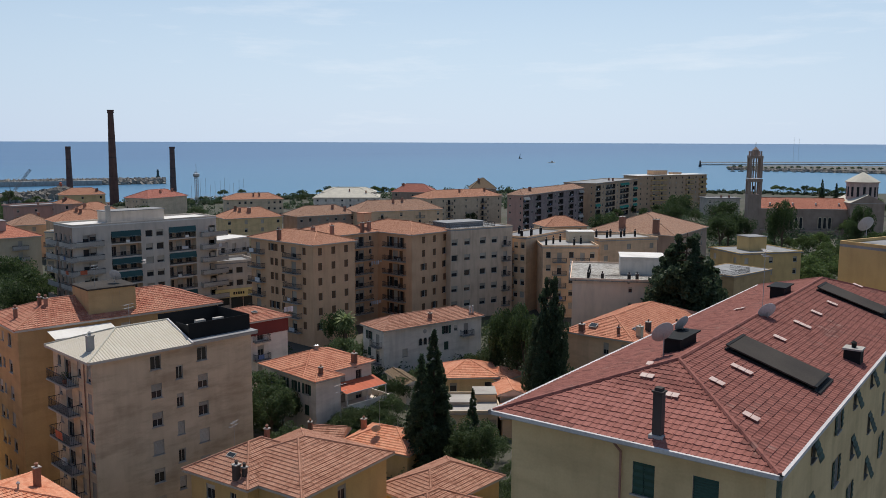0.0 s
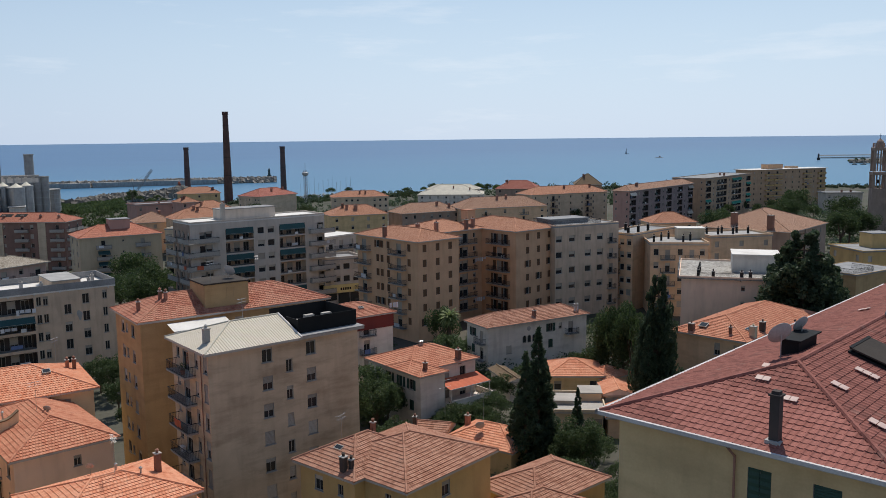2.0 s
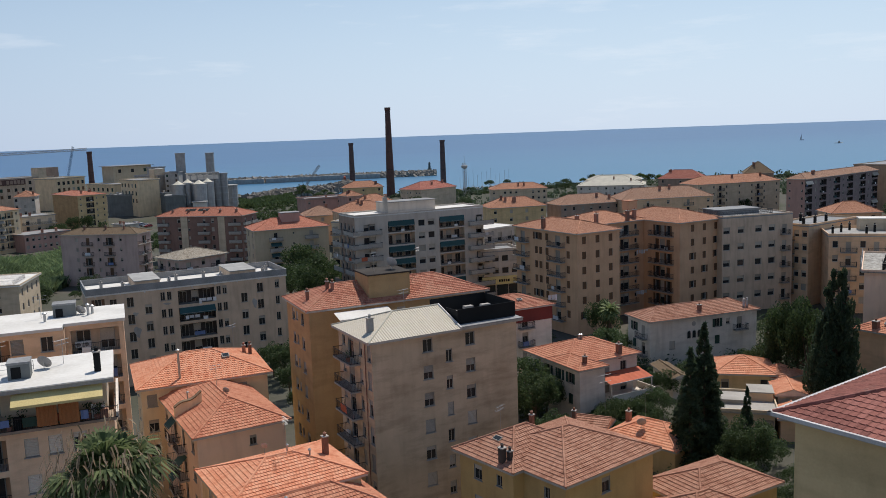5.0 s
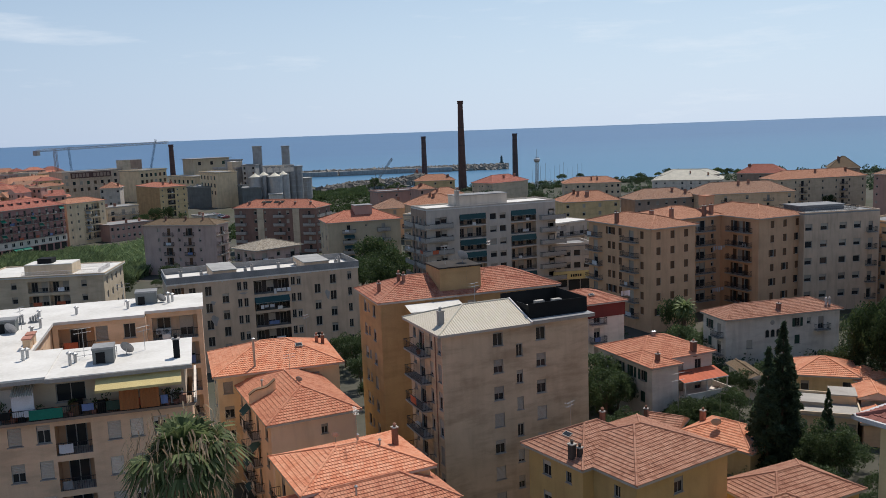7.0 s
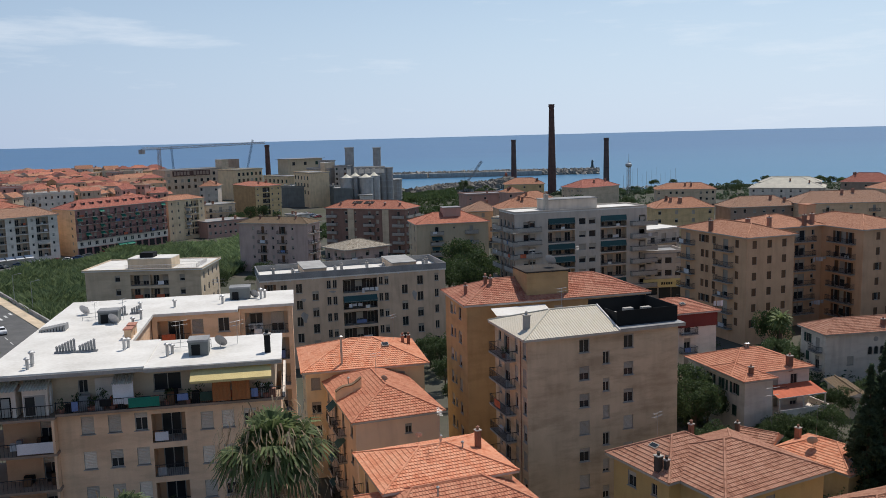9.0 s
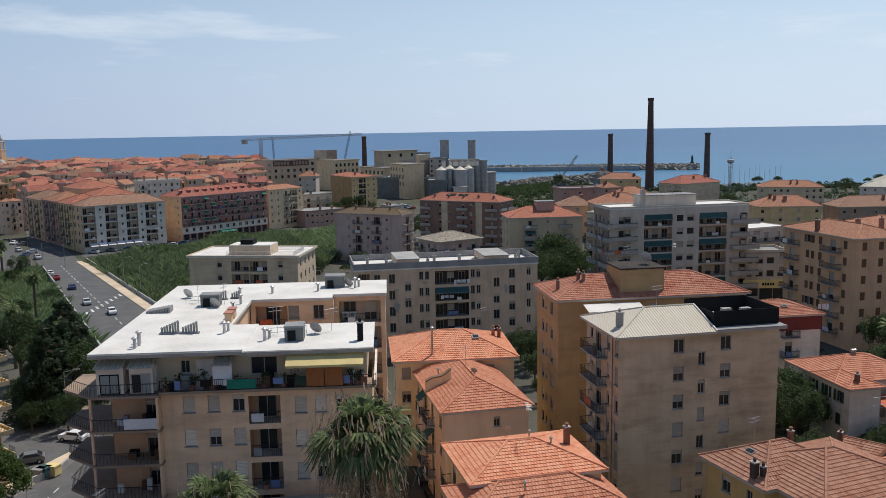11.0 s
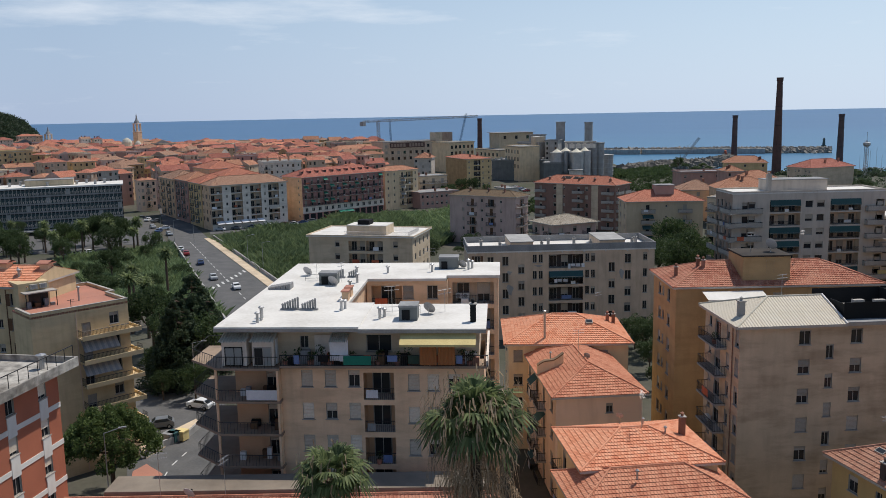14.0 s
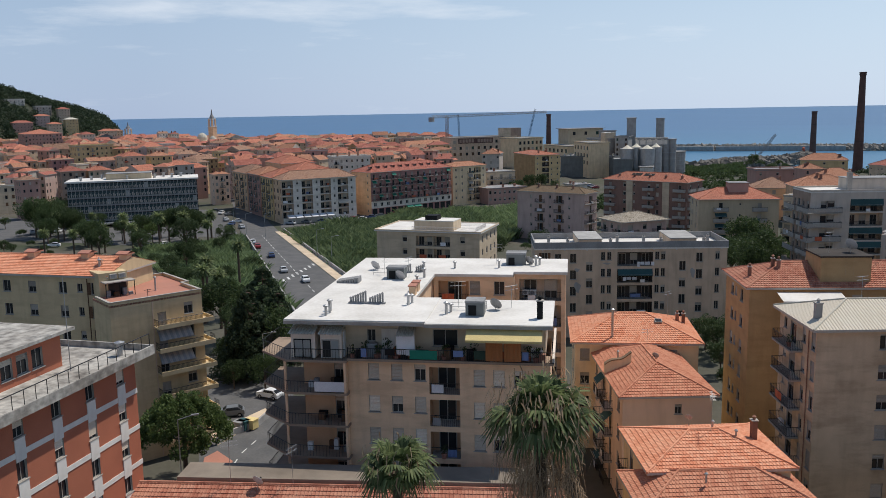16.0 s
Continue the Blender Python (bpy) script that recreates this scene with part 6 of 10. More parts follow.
# ---- middle distance across the reeds ----
b = thing("apartment_building", "pinkish block of flats with brown hipped roof and balconies", FLATS, -164.74, 211.86, 3, 99.25)
block(b, 9.5, 26.0, 15.9, STUCCO["pink"], right="b", left=".nbnbn.", seed=25, cover=TILE_BROWN, rise=0.35, shutter="brown", closed=0.3)
for y in (6, 12, 19):
    clay_chimney(b, 3.4, y, 16.9, 1.2, 0.5)
b = thing("apartment_building", "dark brown block of flats with cream stair bands", FLATS, -157.39, 259.37, 3, 95.32)
block(b, 13.24, 33.93, 16.4, STUCCO["maroon"], right="bb", left="8:b 26:w 38:n 56:b 66:w 78:n 92:b", cell=5, balcony_w=4.4, seed=26, cover=TILE_TOWN, rise=0.4, rail_panel=SLAB)
for u in (11.2, 25.6):
    s = Shape()
    s.box(0.28, 33.93 - u - 1.3, 0, 0.5, 33.93 - u + 1.3, 16.1, STUCCO["cream"])
    part("stair_band", s, b)
for i in range(5):
    clay_chimney(b, 3.0, 3.5 + i * 6.2, 17.4, 1.0, 0.7)
for y in (17, 22):
    s = Shape()
    s.box(-1.0, -2.0, 0, 1.0, 2.0, 0.1, BLACK)
    part("solar_panel", s, b, pose(4.6, y, 18.2, 0, -22, 0))
b = thing("house", "low villa with mossy grey cement-tile roof", "house", -135.26, 190.23, 3, 68)
block(b, 16, 13, 11.6, STUCCO["pink"], right="BwB", left="BwB", seed=27, cover=TILE_MOSS, rise=0.3, over=0.9)
b = thing("apartment_building", "olive block of flats with orange hipped roof and turret", FLATS, -126.99, 214.52, 3, 40.91)
block(b, 23.12, 14.00, 16.4, STUCCO["olive"], right="28:b 76:b 52:q", cell=4.4, balcony_w=4, left="ww", seed=28, cover=TILE_TOWN, rise=0.4, rail_panel=SLAB, awning=AWNING_TEAL)
roof_box(b, 9.5, 4.0, 18.0, 5.4, 4.4, 2.6, STUCCO["rose"], "stair_head", TAR)
b = thing("apartment_building", "narrow block behind with stacked side balconies", FLATS, -101.41, 213.21, 3, 2.49)
block(b, 4.96, 12.00, 19, STUCCO["cream"], right="BB", seed=29, roof="flat", over=0.1, parapet=0.2)
b = thing("apartment_building", "mustard six-storey block with orange gable roof", FLATS, -307.64, 351.14, 3, 63.44)
# near-black loggia colour paints the recess shade
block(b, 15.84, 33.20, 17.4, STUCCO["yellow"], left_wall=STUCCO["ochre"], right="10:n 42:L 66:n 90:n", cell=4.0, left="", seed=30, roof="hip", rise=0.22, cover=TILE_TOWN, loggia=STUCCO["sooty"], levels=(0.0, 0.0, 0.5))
for x, y in ((4, 4), (9, 6), (12, 12)):
    clay_chimney(b, x, y, 18.4, 1.4, 0.8)
b = thing("apartment_building", "yellow five-storey block beside the red-roofed row", FLATS, -275.0, 258.6, 3, 84.98)
block(b, 20.5, 11.0, 17.6, STUCCO["butter"], right="10:n 28:n 52:b 74:L 92:n", left="n.n", cell=4.0, balcony_w=3.4, seed=31, cover=TILE, awning=FRAME, awning_share=0.3)
b = thing("apartment_building", "long row of flats with red roof and green blinds", FLATS, -274.57, 212.05, 3, 87.18)
block(b, 44.0, 15.0, 18, STUCCO["mauve"], right="bbbbbbbbbbbbb/bbbbbbbbbbbbb/bbbbbbbbbbbbb/bbbbbbbbbbbbb/", left="n.n", left_wall=STUCCO["sand"], seed=32, cover=TILE_RED, rise=0.42, awning=AWNING_GREEN, awning_share=0.24, balcony_w=2.6, storey=2.9)
for i in range(11):
    s = Shape()
    s.box(-0.5, -0.9, 0, 0.5, 0.9, 0.9, STUCCO["rose"])
    s.box(-0.4, -0.93, 0.1, 0.4, -0.9, 0.8, GLASS)
    s.box(-0.65, -1.1, 0.9, 0.65, 0.95, 1.0, TILE_RED)
    part("dormer", s, b, pose(2.8 + i * 3.85, 4.0, 19.3))
s = Shape()
s.box(0.5, 0.1, 3.2, 43.5, 0.496, 5.9, STUCCO["white"])
part("white_storey", s, b, label="white rendered storey above the shops")
for i in range(13):
    s = Shape()
    for dx in (-0.62, 0.08):
        s.box(dx, -0.03, 0, dx + 0.54, 0.0, 1.35, GLASS)
    part("window", s, b, pose(2.2 + i * 3.31, 0.1, 4.0))
    s = Shape()
    s.box(-1.2, -0.05, 0.1, 1.2, 0.0, 2.7, GLASS)
    part("shop_window", s, b, pose(2.2 + i * 3.31, 0.496, 0.2))
for i, x in enumerate((20.0, 24.0)):
    awning(b, pose(x, 0.1, 3.1), 3.6, AWNING_GREEN, 0.7, 1.6)
b = thing("apartment_building", "grey and white corner block with many awnings", FLATS, -280.89, 173.68, 3, 75.75)
block(b, 31.6, 12.0, 17.3, STUCCO["white"], right="7:L 20:n 33:L 46:n 58:L 70:n 82:L 94:n", cell=4.4, loggia=STUCCO["drab"], loggia_h=2.6, left="s.s.s", left_wall=STUCCO["sand"], seed=33, rise=0.5, cover=TILE_OLD, loggia_awning=ROLLER_WHITE, awning_share=0.3, awning_drop=0.9, shutter="brown", storey=2.95, closed=0.6)
base = b.matrix_basis.copy()
for i, (oy, d, h, wall, cov) in enumerate(((12.4, 17, 17.4, "yellow", TILE_TOWN), (30.0, 19, 17.5, "rose", TILE), (49.5, 24, 17.0, "sand", TILE_OLD))):
    c = thing("apartment_building", ("yellow", "rose", "sand", "cream")[i] + " shuttered street house with tiled roof", FLATS, 0, 0)
    c.matrix_world = base @ pose(0, oy, 0)
    block(c, 15, d, h, STUCCO[wall], left="sbsbs", right="", seed=330 + i, rise=0.42, cover=cov, shutter="green", closed=0.5, balcony_w=2.2)
    c = thing("apartment_building", "street house with broad orange tile roof", FLATS, 0, 0)
    c.matrix_world = base @ pose(15.5, oy, 0)
    block(c, 17, d, (17.0, 18.5, 20.6)[i], STUCCO["sand"], left="", right="", seed=340 + i, rise=0.36, cover=TILE_TOWN)
for i in range(6):
    s = Shape()
    s.poly([(2 + i * 3.2, -1.8, 2.6), (4.8 + i * 3.2, -1.8, 2.6), (4.8 + i * 3.2, 0.4, 3.5), (2 + i * 3.2, 0.4, 3.5)], CLOTH)
    part("shop_awning", s, b)

# ---- dark glass office ----
b = thing("office_building", "dark glass office slab with white roof edge", "office building", -339.18, 113.82, 3, 63.62)
W0 = 48.56
s = Shape()
s.box(0, 0, 0.0, W0, 18, 17.3, BLACK)
part("core", s, b)
for k in range(5):
    z = 2.2 + k * 3.0
    for i in range(34):
        x = 0.3 + i * (W0 - 0.6) / 34
        pw = (W0 - 0.6) / 34 - 0.14
        gm = GLASS_PALE if (i * 7 + k * 11) % 23 < 1 else GLASS_TEAL
        me = cached(("office_pane", round(pw, 2), gm.name), lambda: (lambda q: (q.box(0, -0.12, 0, pw, -0.01, 2.1, gm), q.mesh("pane"))[1])(Shape()))
        part("pane", me, b, pose(x, 0, z + 0.55))
    s = Shape()
    s.box(0, -0.1, z - 0.05, W0, -0.01, z + 0.5, TAR)
    part("spandrel", s, b)
    s = Shape()
    for i in range(68):
        x = 0.65 + i * (W0 - 0.9) / 68
        s.box(x, -0.15, z + 0.7, x + 0.2 + 0.14 * ((i * 7 + k * 3) % 5 == 0), -0.121, z + 1.5 + 0.4 * (i % 2), STUCCO["grey"])
    part("window_frames", s, b)
    s = Shape()
    s.box(0, -0.17, z + 1.45, W0, -0.12, z + 1.53, GLASS_PALE)
    s.box(0, -0.17, z + 0.46, W0, -0.1, z + 0.54, GLASS_PALE)
    part("transom", s, b)
s = Shape()
s.box(-1.0, -5.0, 1.3, W0 + 1.0, -0.25, 1.75, STUCCO["concrete"])
part("entrance_canopy", s, b)
s = Shape()
for i in range(35):
    x = 0.3 + i * (W0 - 0.6) / 34
    s.box(x - 0.16, -0.22, 1.8, x, -0.01, 17.2, STUCCO["concrete"])
part("mullions", s, b)
s = Shape()
s.box(-0.6, -0.6, 17.3, W0 + 0.6, 18.6, 17.9, WHITE_ROOF)
part("roof", s, b)
roof_box(b, 14, 5, 17.9, 17, 8, 2.2, STUCCO["olive"], "plant_room", TAR)
for i in range(12):
    vent_pipe(b, 5 + i * 3.4 % 38, 3 + (i * 5) % 12, 17.9, 1.4, 0.5)

# ---- yellow blocks by the garden ----
b = thing("apartment_building", "olive-cream block with terracotta roof terrace and wrap balconies", FLATS, -99.98, 37.48, 3, 87.43)
WB = 11.6
block(b, WB, 6.0, 20.2, STUCCO["straw"], fine=True, right="54:D:-0.6 84:w", left="", cell=3.0, seed=34, roof="flat", over=0.0, cover=TERRACE, parapet=0.0, storey=3.0, lintel=0.3)
block(b, 8.0, 8.6, 20.2, STUCCO["straw"], ox=4.6, oy=6.02, right="", seed=341, roof="flat", over=0.0, cover=TERRACE, parapet=0.0)
for x0, y0, x1, y1 in ((0.0, 0.0, WB, 0.22), (0.0, 0.22, 0.22, 5.0), (WB - 0.22, 0.22, WB, 6.0), (WB, 6.05, 12.6, 6.25), (12.38, 6.25, 12.6, 14.6), (4.6, 14.4, 12.38, 14.6)):
    s = Shape()
    s.box(x0, y0, 20.21, x1, y1, 20.78, STUCCO["straw"])
    s.box(x0 - 0.06, y0 - 0.06, 20.78, x1 + 0.06, y1 + 0.06, 20.86, SLAB)
    part("parapet", s, b)
s = Shape()
s.box(5.08, -0.05, 0.2, 5.2, -0.004, 20.2, STUCCO["drab"])
part("wall_seam", s, b)
for k in range(6):
    zb = 17.0 - k * 2.98
    s = Shape()
    s.box(5.2, -1.5, zb - 0.2, WB + 0.9, 0, zb, STUCCO["straw"])
    s.box(WB, 0, zb - 0.2, WB + 0.9, 5.0, zb, STUCCO["straw"])
    s.box(5.2, -1.5, zb, WB + 0.9, -1.38, zb + 0.35, STUCCO["straw"])
    s.box(WB + 0.78, -1.38, zb, WB + 0.9, 5.0, zb + 0.35, STUCCO["straw"])
    ob = part("balcony", s, b)
    part("railing", rail_shape(WB - 4.4, 1.4, 0.95), ob, pose(5.2 + (WB - 4.3) / 2, 0, zb))
    if k in (0, 1):
        for i in range(12):
            q = Shape()
            xa = 5.4 + i * 0.36
            z = zb - 0.35
            q.poly([(xa, -0.05, z), (xa, -1.3, z - 1.3), (xa + 0.36, -1.3, z - 1.3), (xa + 0.36, -0.05, z)], SLAB if i % 2 else TAR)
            part("awning_stripe", q, b)
# glazed roof room with a thin canopy, on the terrace
s = Shape()
s.box(0.9, 6.02, 20.21, 4.5, 9.5, 23.4, STUCCO["straw"])
part("roof_room", s, b)
s = Shape()
s.box(1.1, 4.4, 22.3, 4.9, 6.0, 22.42, SLAB)
part("canopy", s, b)
s = Shape()
s.box(2.0, 5.98, 20.3, 4.3, 6.0, 22.2, GLASS)
part("glazing", s, b)
for x in (1.2, 2.9, 4.75):
    s = Shape()
    s.box(x, 4.5, 20.22, x + 0.08, 4.58, 22.3, BLACK)
    part("canopy_post", s, b)
for x in (2.2, 3.3):
    s = Shape()
    s.box(x, 5.62, 22.62, x + 0.85, 6.0, 23.2, FRAME)
    s.box(x + 0.15, 5.6, 22.7, x + 0.6, 5.62, 23.12, TAR)
    part("air_conditioner", s, b)
for x, y, h, w in ((1.5, 5.2, 1.0, 0.5), (2.4, 5.0, 0.8, 0.6), (3.6, 5.3, 1.1, 0.5), (4.2, 4.9, 0.6, 0.5)):
    s = Shape()
    s.box(x, y, 20.22, x + w, y + 0.4, 20.22 + h, SHUTTER_BROWN if w > 0.5 else TAR)
    part("terrace_box", s, b)
vent_pipe(b, 7.6, 5.0, 20.2, 1.9, 0.12)
s = Shape()
s.beam((5.3, 1.6, 20.2), (5.3, 1.6, 21.5), 0.04, IRON, n=5)
s.beam((4.9, 1.6, 21.4), (5.7, 1.6, 21.4), 0.03, IRON, n=5)
part("clothes_post", s, b)
b = thing("apartment_building", "cream block with orange tile roof and tile-capped chimneys", FLATS, -127.98, 24.94, 3, 33.59)
block(b, 26.6, 11.00, 22.9, STUCCO["straw"], fine=True, right="11.4:w 27.4:w 42:w 57:w 74.8:w 84.6:n 92.9:s", seed=35, roof="gable", tiles=GEO_ORANGE, tile=(0.3, 0.44), rise=0.3, over=0.4, shutter="brown", levels=(0.0, 0.0, 0.5))
for x in (12.0, 20.3, 26.0):
    s = Shape()
    s.box(x - 0.55, 4.4, 23.4, x + 0.55, 5.6, 25.0, STUCCO["sand"])
    ob = part("chimney", s, b)
    s = Shape()
    s.box(x - 0.85, 4.1, 25.0, x + 0.85, 5.9, 25.12, TERRACE)
    s.poly([(x - 0.85, 4.1, 25.12), (x + 0.85, 4.1, 25.12), (x + 0.85, 5.0, 25.4), (x - 0.85, 5.0, 25.4)], TERRACE)
    s.poly([(x + 0.85, 5.9, 25.12), (x - 0.85, 5.9, 25.12), (x - 0.85, 5.0, 25.4), (x + 0.85, 5.0, 25.4)], TERRACE)
    part("tile_cap", s, ob)
s = Shape()
s.beam((23.7, -0.1, 0.3), (23.7, -0.1, 22.6), 0.07, SHUTTER_BROWN, n=6)
part("downpipe", s, b)
dish(b, 23.5, 3.0, 23.6, 0.5, 170, 0.8)
vent_pipe(b, 23.8, 2.6, 23.6, 0.9, 0.16)

# ---- brick block ----
BAND_WHITE = mat("painted_panel", (0.78, 0.75, 0.7), (0.68, 0.65, 0.6), streak=0.25, rough=0.7)
b = thing("apartment_building", "red brick block with pale bands and white sash windows", FLATS, -58.51, 14.50, 3, 123.07)
W0 = 14.47
block(b, W0 + 12, 13, 23.6, BRICK_RED, fine=True, right=" ".join(f"{(W0 + 10 - 3.7 * i) / (W0 + 12) * 100:.2f}:z" for i in range(6, -1, -1)), seed=36, roof="none", ox=-12, storey=3.05, lintel=-0.23, roller=ROLLER_WHITE, levels=(0.0, 0.95, 0.5, 0.0, 0.8))
for k in range(7):
    z = 23.6 - 3.05 * (k + 1) + 0.35
    s = Shape()
    s.box(-12.05, -0.05, z - 0.4, W0 + 0.03, -0.004, z, BAND_WHITE)
    part("floor_band", s, b)
    for i in range(7):
        x = W0 - 2.0 - i * 3.7
        panel = Shape()
        panel.box(-0.48, -0.07, 2.35 - 3.05, 0.48, -0.006, 0.95, BAND_WHITE)
        ob = part("spandrel_panel", cached("brick_panel", lambda: panel.mesh("spandrel_panel")), b, pose(x, 0, z - 0.02))
s = Shape()
s.box(-12.8, -1.3, 23.6, W0 + 1.0, 13.8, 23.85, WEATHERED)
s.box(-12.8, -1.3, 23.85, W0 + 1.0, -1.15, 24.35, WEATHERED)
s.box(W0 + 0.85, -1.15, 23.85, W0 + 1.0, 13.8, 24.35, WEATHERED)
part("roof_terrace", s, b, label="weathered grey concrete terrace edge")
s = Shape()
s.beam((-12, -1.0, 25.3), (W0 + 0.8, -1.0, 25.3), 0.04, IRON, n=5)
for i in range(26):
    x = -12 + (W0 + 12.8) * i / 25
    s.beam((x, -1.0, 23.9), (x, -1.0, 25.3), 0.035, IRON, n=4)
part("railing", s, b)
block(b, W0 + 8.6, 9.0, 26.6, BRICK_RED, fine=True, right=" ".join(f"{(20.3 - 1.66 * i) / (W0 + 8.6) * 100:.2f}:w" for i in range(10, -1, -1)), levels=(0.0, 0.0, 0.0, 0.3), cell=1.6, seed=37, roof="flat", cover=WEATHERED, z0=23.7, ox=-12, oy=2.6, over=0.8, parapet=0.0, storey=2.8)

vent_pipe(b, W0 - 0.9, 0.6, 23.85, 1.0, 0.22)
s = Shape()
s.beam((9.3, 1.9, 23.8), (9.3, 1.9, 31.0), 0.035, METAL, n=5)
part("pole", s, b)

# ---- white-roofed block in front ----
b = thing("apartment_building", "large sand block of flats round a court with white flat roof", FLATS, -63.39, 39.13, 3, 38.87)
SAND = mat("facade_sand", (0.87, 0.61, 0.4), (0.76, 0.53, 0.345), streak=0.35, rough=0.9, smudge=0.4)
BALCONY_BROWN = mat("balcony_brown", (0.34, 0.255, 0.19), (0.26, 0.195, 0.145), streak=0.3, rough=0.9)
BLIND_RUST = mat("blind_rust", (0.4, 0.165, 0.06), (0.33, 0.13, 0.05), rough=0.85, bump=0)
block(b, 4.6, 6.6, 21.4, STUCCO["orange"], fine=True, right="74:D", left="60:D", ox=0.9, oy=1.8, roof="none", storey=2.97, lintel=0.08, seed=45, cell=2.2, levels=(0.0, 0.4, 0.95), roller=ROLLER_WHITE)
block(b, 17.7, 8.2, 21.4, SAND, fine=True, ox=5.5, right="13:y 24.7:y 36.4:y 48.5:L:-0.22 65.8:y:-0.35 75.4:y:-0.35 85.5:y:-0.35", cell=2.67, storey=2.95, lintel=0.0, seed=38, roof="none", oy=0.2, levels=(0.3, 0.5, 0.95, 0.95, 0.95), loggia=STUCCO["orange"], loggia_d=1.7, roller=ROLLER_WHITE)
block(b, 9.9, 21.6, 21.4, SAND, right="", fine=True, left="10:w 30:b 55:b 80:w", end="40:b 70:b", seed=39, roof="none", oy=8.4)
block(b, 8.9, 9.4, 24.7, SAND, fine=True, right="25:L 52:w 82:w", loggia=STUCCO["orange"], cell=3.4, storey=2.95, lintel=0.1, seed=40, roof="none", ox=9.9, oy=20.8)
block(b, 5.6, 7.8, 24.7, SAND, fine=True, right="50:L", loggia=STUCCO["drab"], cell=4.6, storey=2.95, lintel=0.1, seed=44, roof="none", ox=18.8, oy=22.4)
# attic storey, set back behind its terraces
block(b, 22.4, 7.1, 24.7, STUCCO["cream"], fine=True, right="27:t:-0.3 31.5:n 61:T 90:t:-0.3", z0=21.45, storey=2.95, lintel=0.35, cell=6, seed=41, roof="none", ox=0.4, oy=1.2, levels=(0.0, 0.0, 0.3))
block(b, 9.4, 21.6, 24.7, SAND, left="20:w 50:w 80:w", end="30:b 65:b", z0=21.45, seed=42, roof="none", ox=0.4, oy=8.4)
# white sheet over the cream attic wall paints its brightly lit stretch
s = Shape()
s.box(8.4, 1.08, 21.5, 10.7, 1.19, 23.9, STUCCO["white"])
part("white_panel", s, b, label="white painted stretch of the attic wall")
for i, (x0, y0, x1, y1, z) in enumerate(((0.0, -0.5, 12.6, 8.9, 24.72), (12.6, -0.9, 23.45, 8.5, 24.66), (0.0, 8.9, 10.1, 30.4, 24.72), (10.1, 20.5, 18.7, 30.4, 24.74), (18.7, 22.1, 24.6, 30.4, 24.76))):
    s = Shape()
    s.box(x0, y0, z, x1, y1, z + 0.3, WHITE_ROOF)
    part("roof", s, b, label="bright white coated flat roof")
for x0, y0, x1, y1 in ((0.0, -0.52, 12.6, -0.5), (12.6, -0.92, 23.45, -0.9)):
    s = Shape()
    s.box(x0, y0 - 0.08, 24.6, x1, y1 - 0.004, 24.9, SLAB)
    part("roof_edge", s, b)
for y in (9.6, 11.4):                # chimney stubs along the court
    s = Shape()
    s.box(9.3, y, 24.9, 9.9, y + 1.1, 25.9, STUCCO["sand"])
    s.box(9.2, y - 0.1, 25.9, 10.0, y + 1.2, 26.0, TERRACE)
    part("roof_stub", s, b)
for x, z in ((19.6, 22.2), (20.4, 22.2)):
    s = Shape()
    s.box(x, 23.2, z, x + 0.75, 23.5, z + 0.6, WHITE_PAINT)
    s.beam((x + 0.3, 23.2, z + 0.3), (x + 0.3, 23.18, z + 0.3), 0.22, TAR, n=12)
    part("air_conditioner", s, b)
# terrace slab with rails and boxes
s = Shape()
s.box(5.6, -0.55, 21.38, 23.6, 2.0, 21.5, BALCONY_BROWN)
s.box(5.6, -0.55, 21.5, 23.6, -0.42, 21.6, BALCONY_BROWN)
s.box(23.4, -0.42, 21.5, 23.6, 9.8, 22.0, STUCCO["white"])
part("terrace", s, b)
part("railing", rail_shape(17.9, 0.2, 1.0), b, pose(14.6, -0.3, 21.52))
tr = random.Random(12)
for i in range(26):                 # boxes, pots and cloths along the terrace
    x = 6.0 + i * 0.66 + tr.uniform(-0.2, 0.2)
    s = Shape()
    if i % 3 == 0:
        s.lathe([(0.16, 21.5), (0.24, 21.85), (0.26, 21.86), (0.2, 21.84)], TERRACE, 9, x, 0.0)
        for j in range(40):
            a, q, z = tr.uniform(0, 6.28), tr.uniform(0, 0.32), tr.uniform(0, 0.8)
            px, py = x + q * math.cos(a), q * math.sin(a)
            s.poly([(px, py, 21.85 + z), (px + 0.12, py + 0.04, 21.9 + z), (px + 0.08, py - 0.05, 22.02 + z)], LEAF)
        part("potted_plant", s, b)
    elif i % 3 == 1:
        h = tr.uniform(0.5, 1.15)
        s.box(x - 0.28, -0.1, 21.5, x + 0.28, 0.35, 21.5 + h, tr.choice((TAR, SHUTTER_BROWN, BLACK, WHITE_PAINT, BRICKPOT)))
        part("terrace_box", s, b)
    else:
        w = tr.uniform(0.5, 1.1)
        s.v = [(x + w * (j / 5 - 0.5), -0.56 + 0.02 * math.sin(j * 2.1), z) for z in (21.75 + tr.uniform(0, 0.3), 22.54) for j in range(6)]
        s.f, s.k = [(j, j + 1, j + 7, j + 6) for j in range(5)], [s.mid(tr.choice((TAR, CLOTH, AWNING_RED, SHUTTER_GREEN, CLOTH_BLUE, BLACK)))] * 5
        part("hung_cloth", s, b)
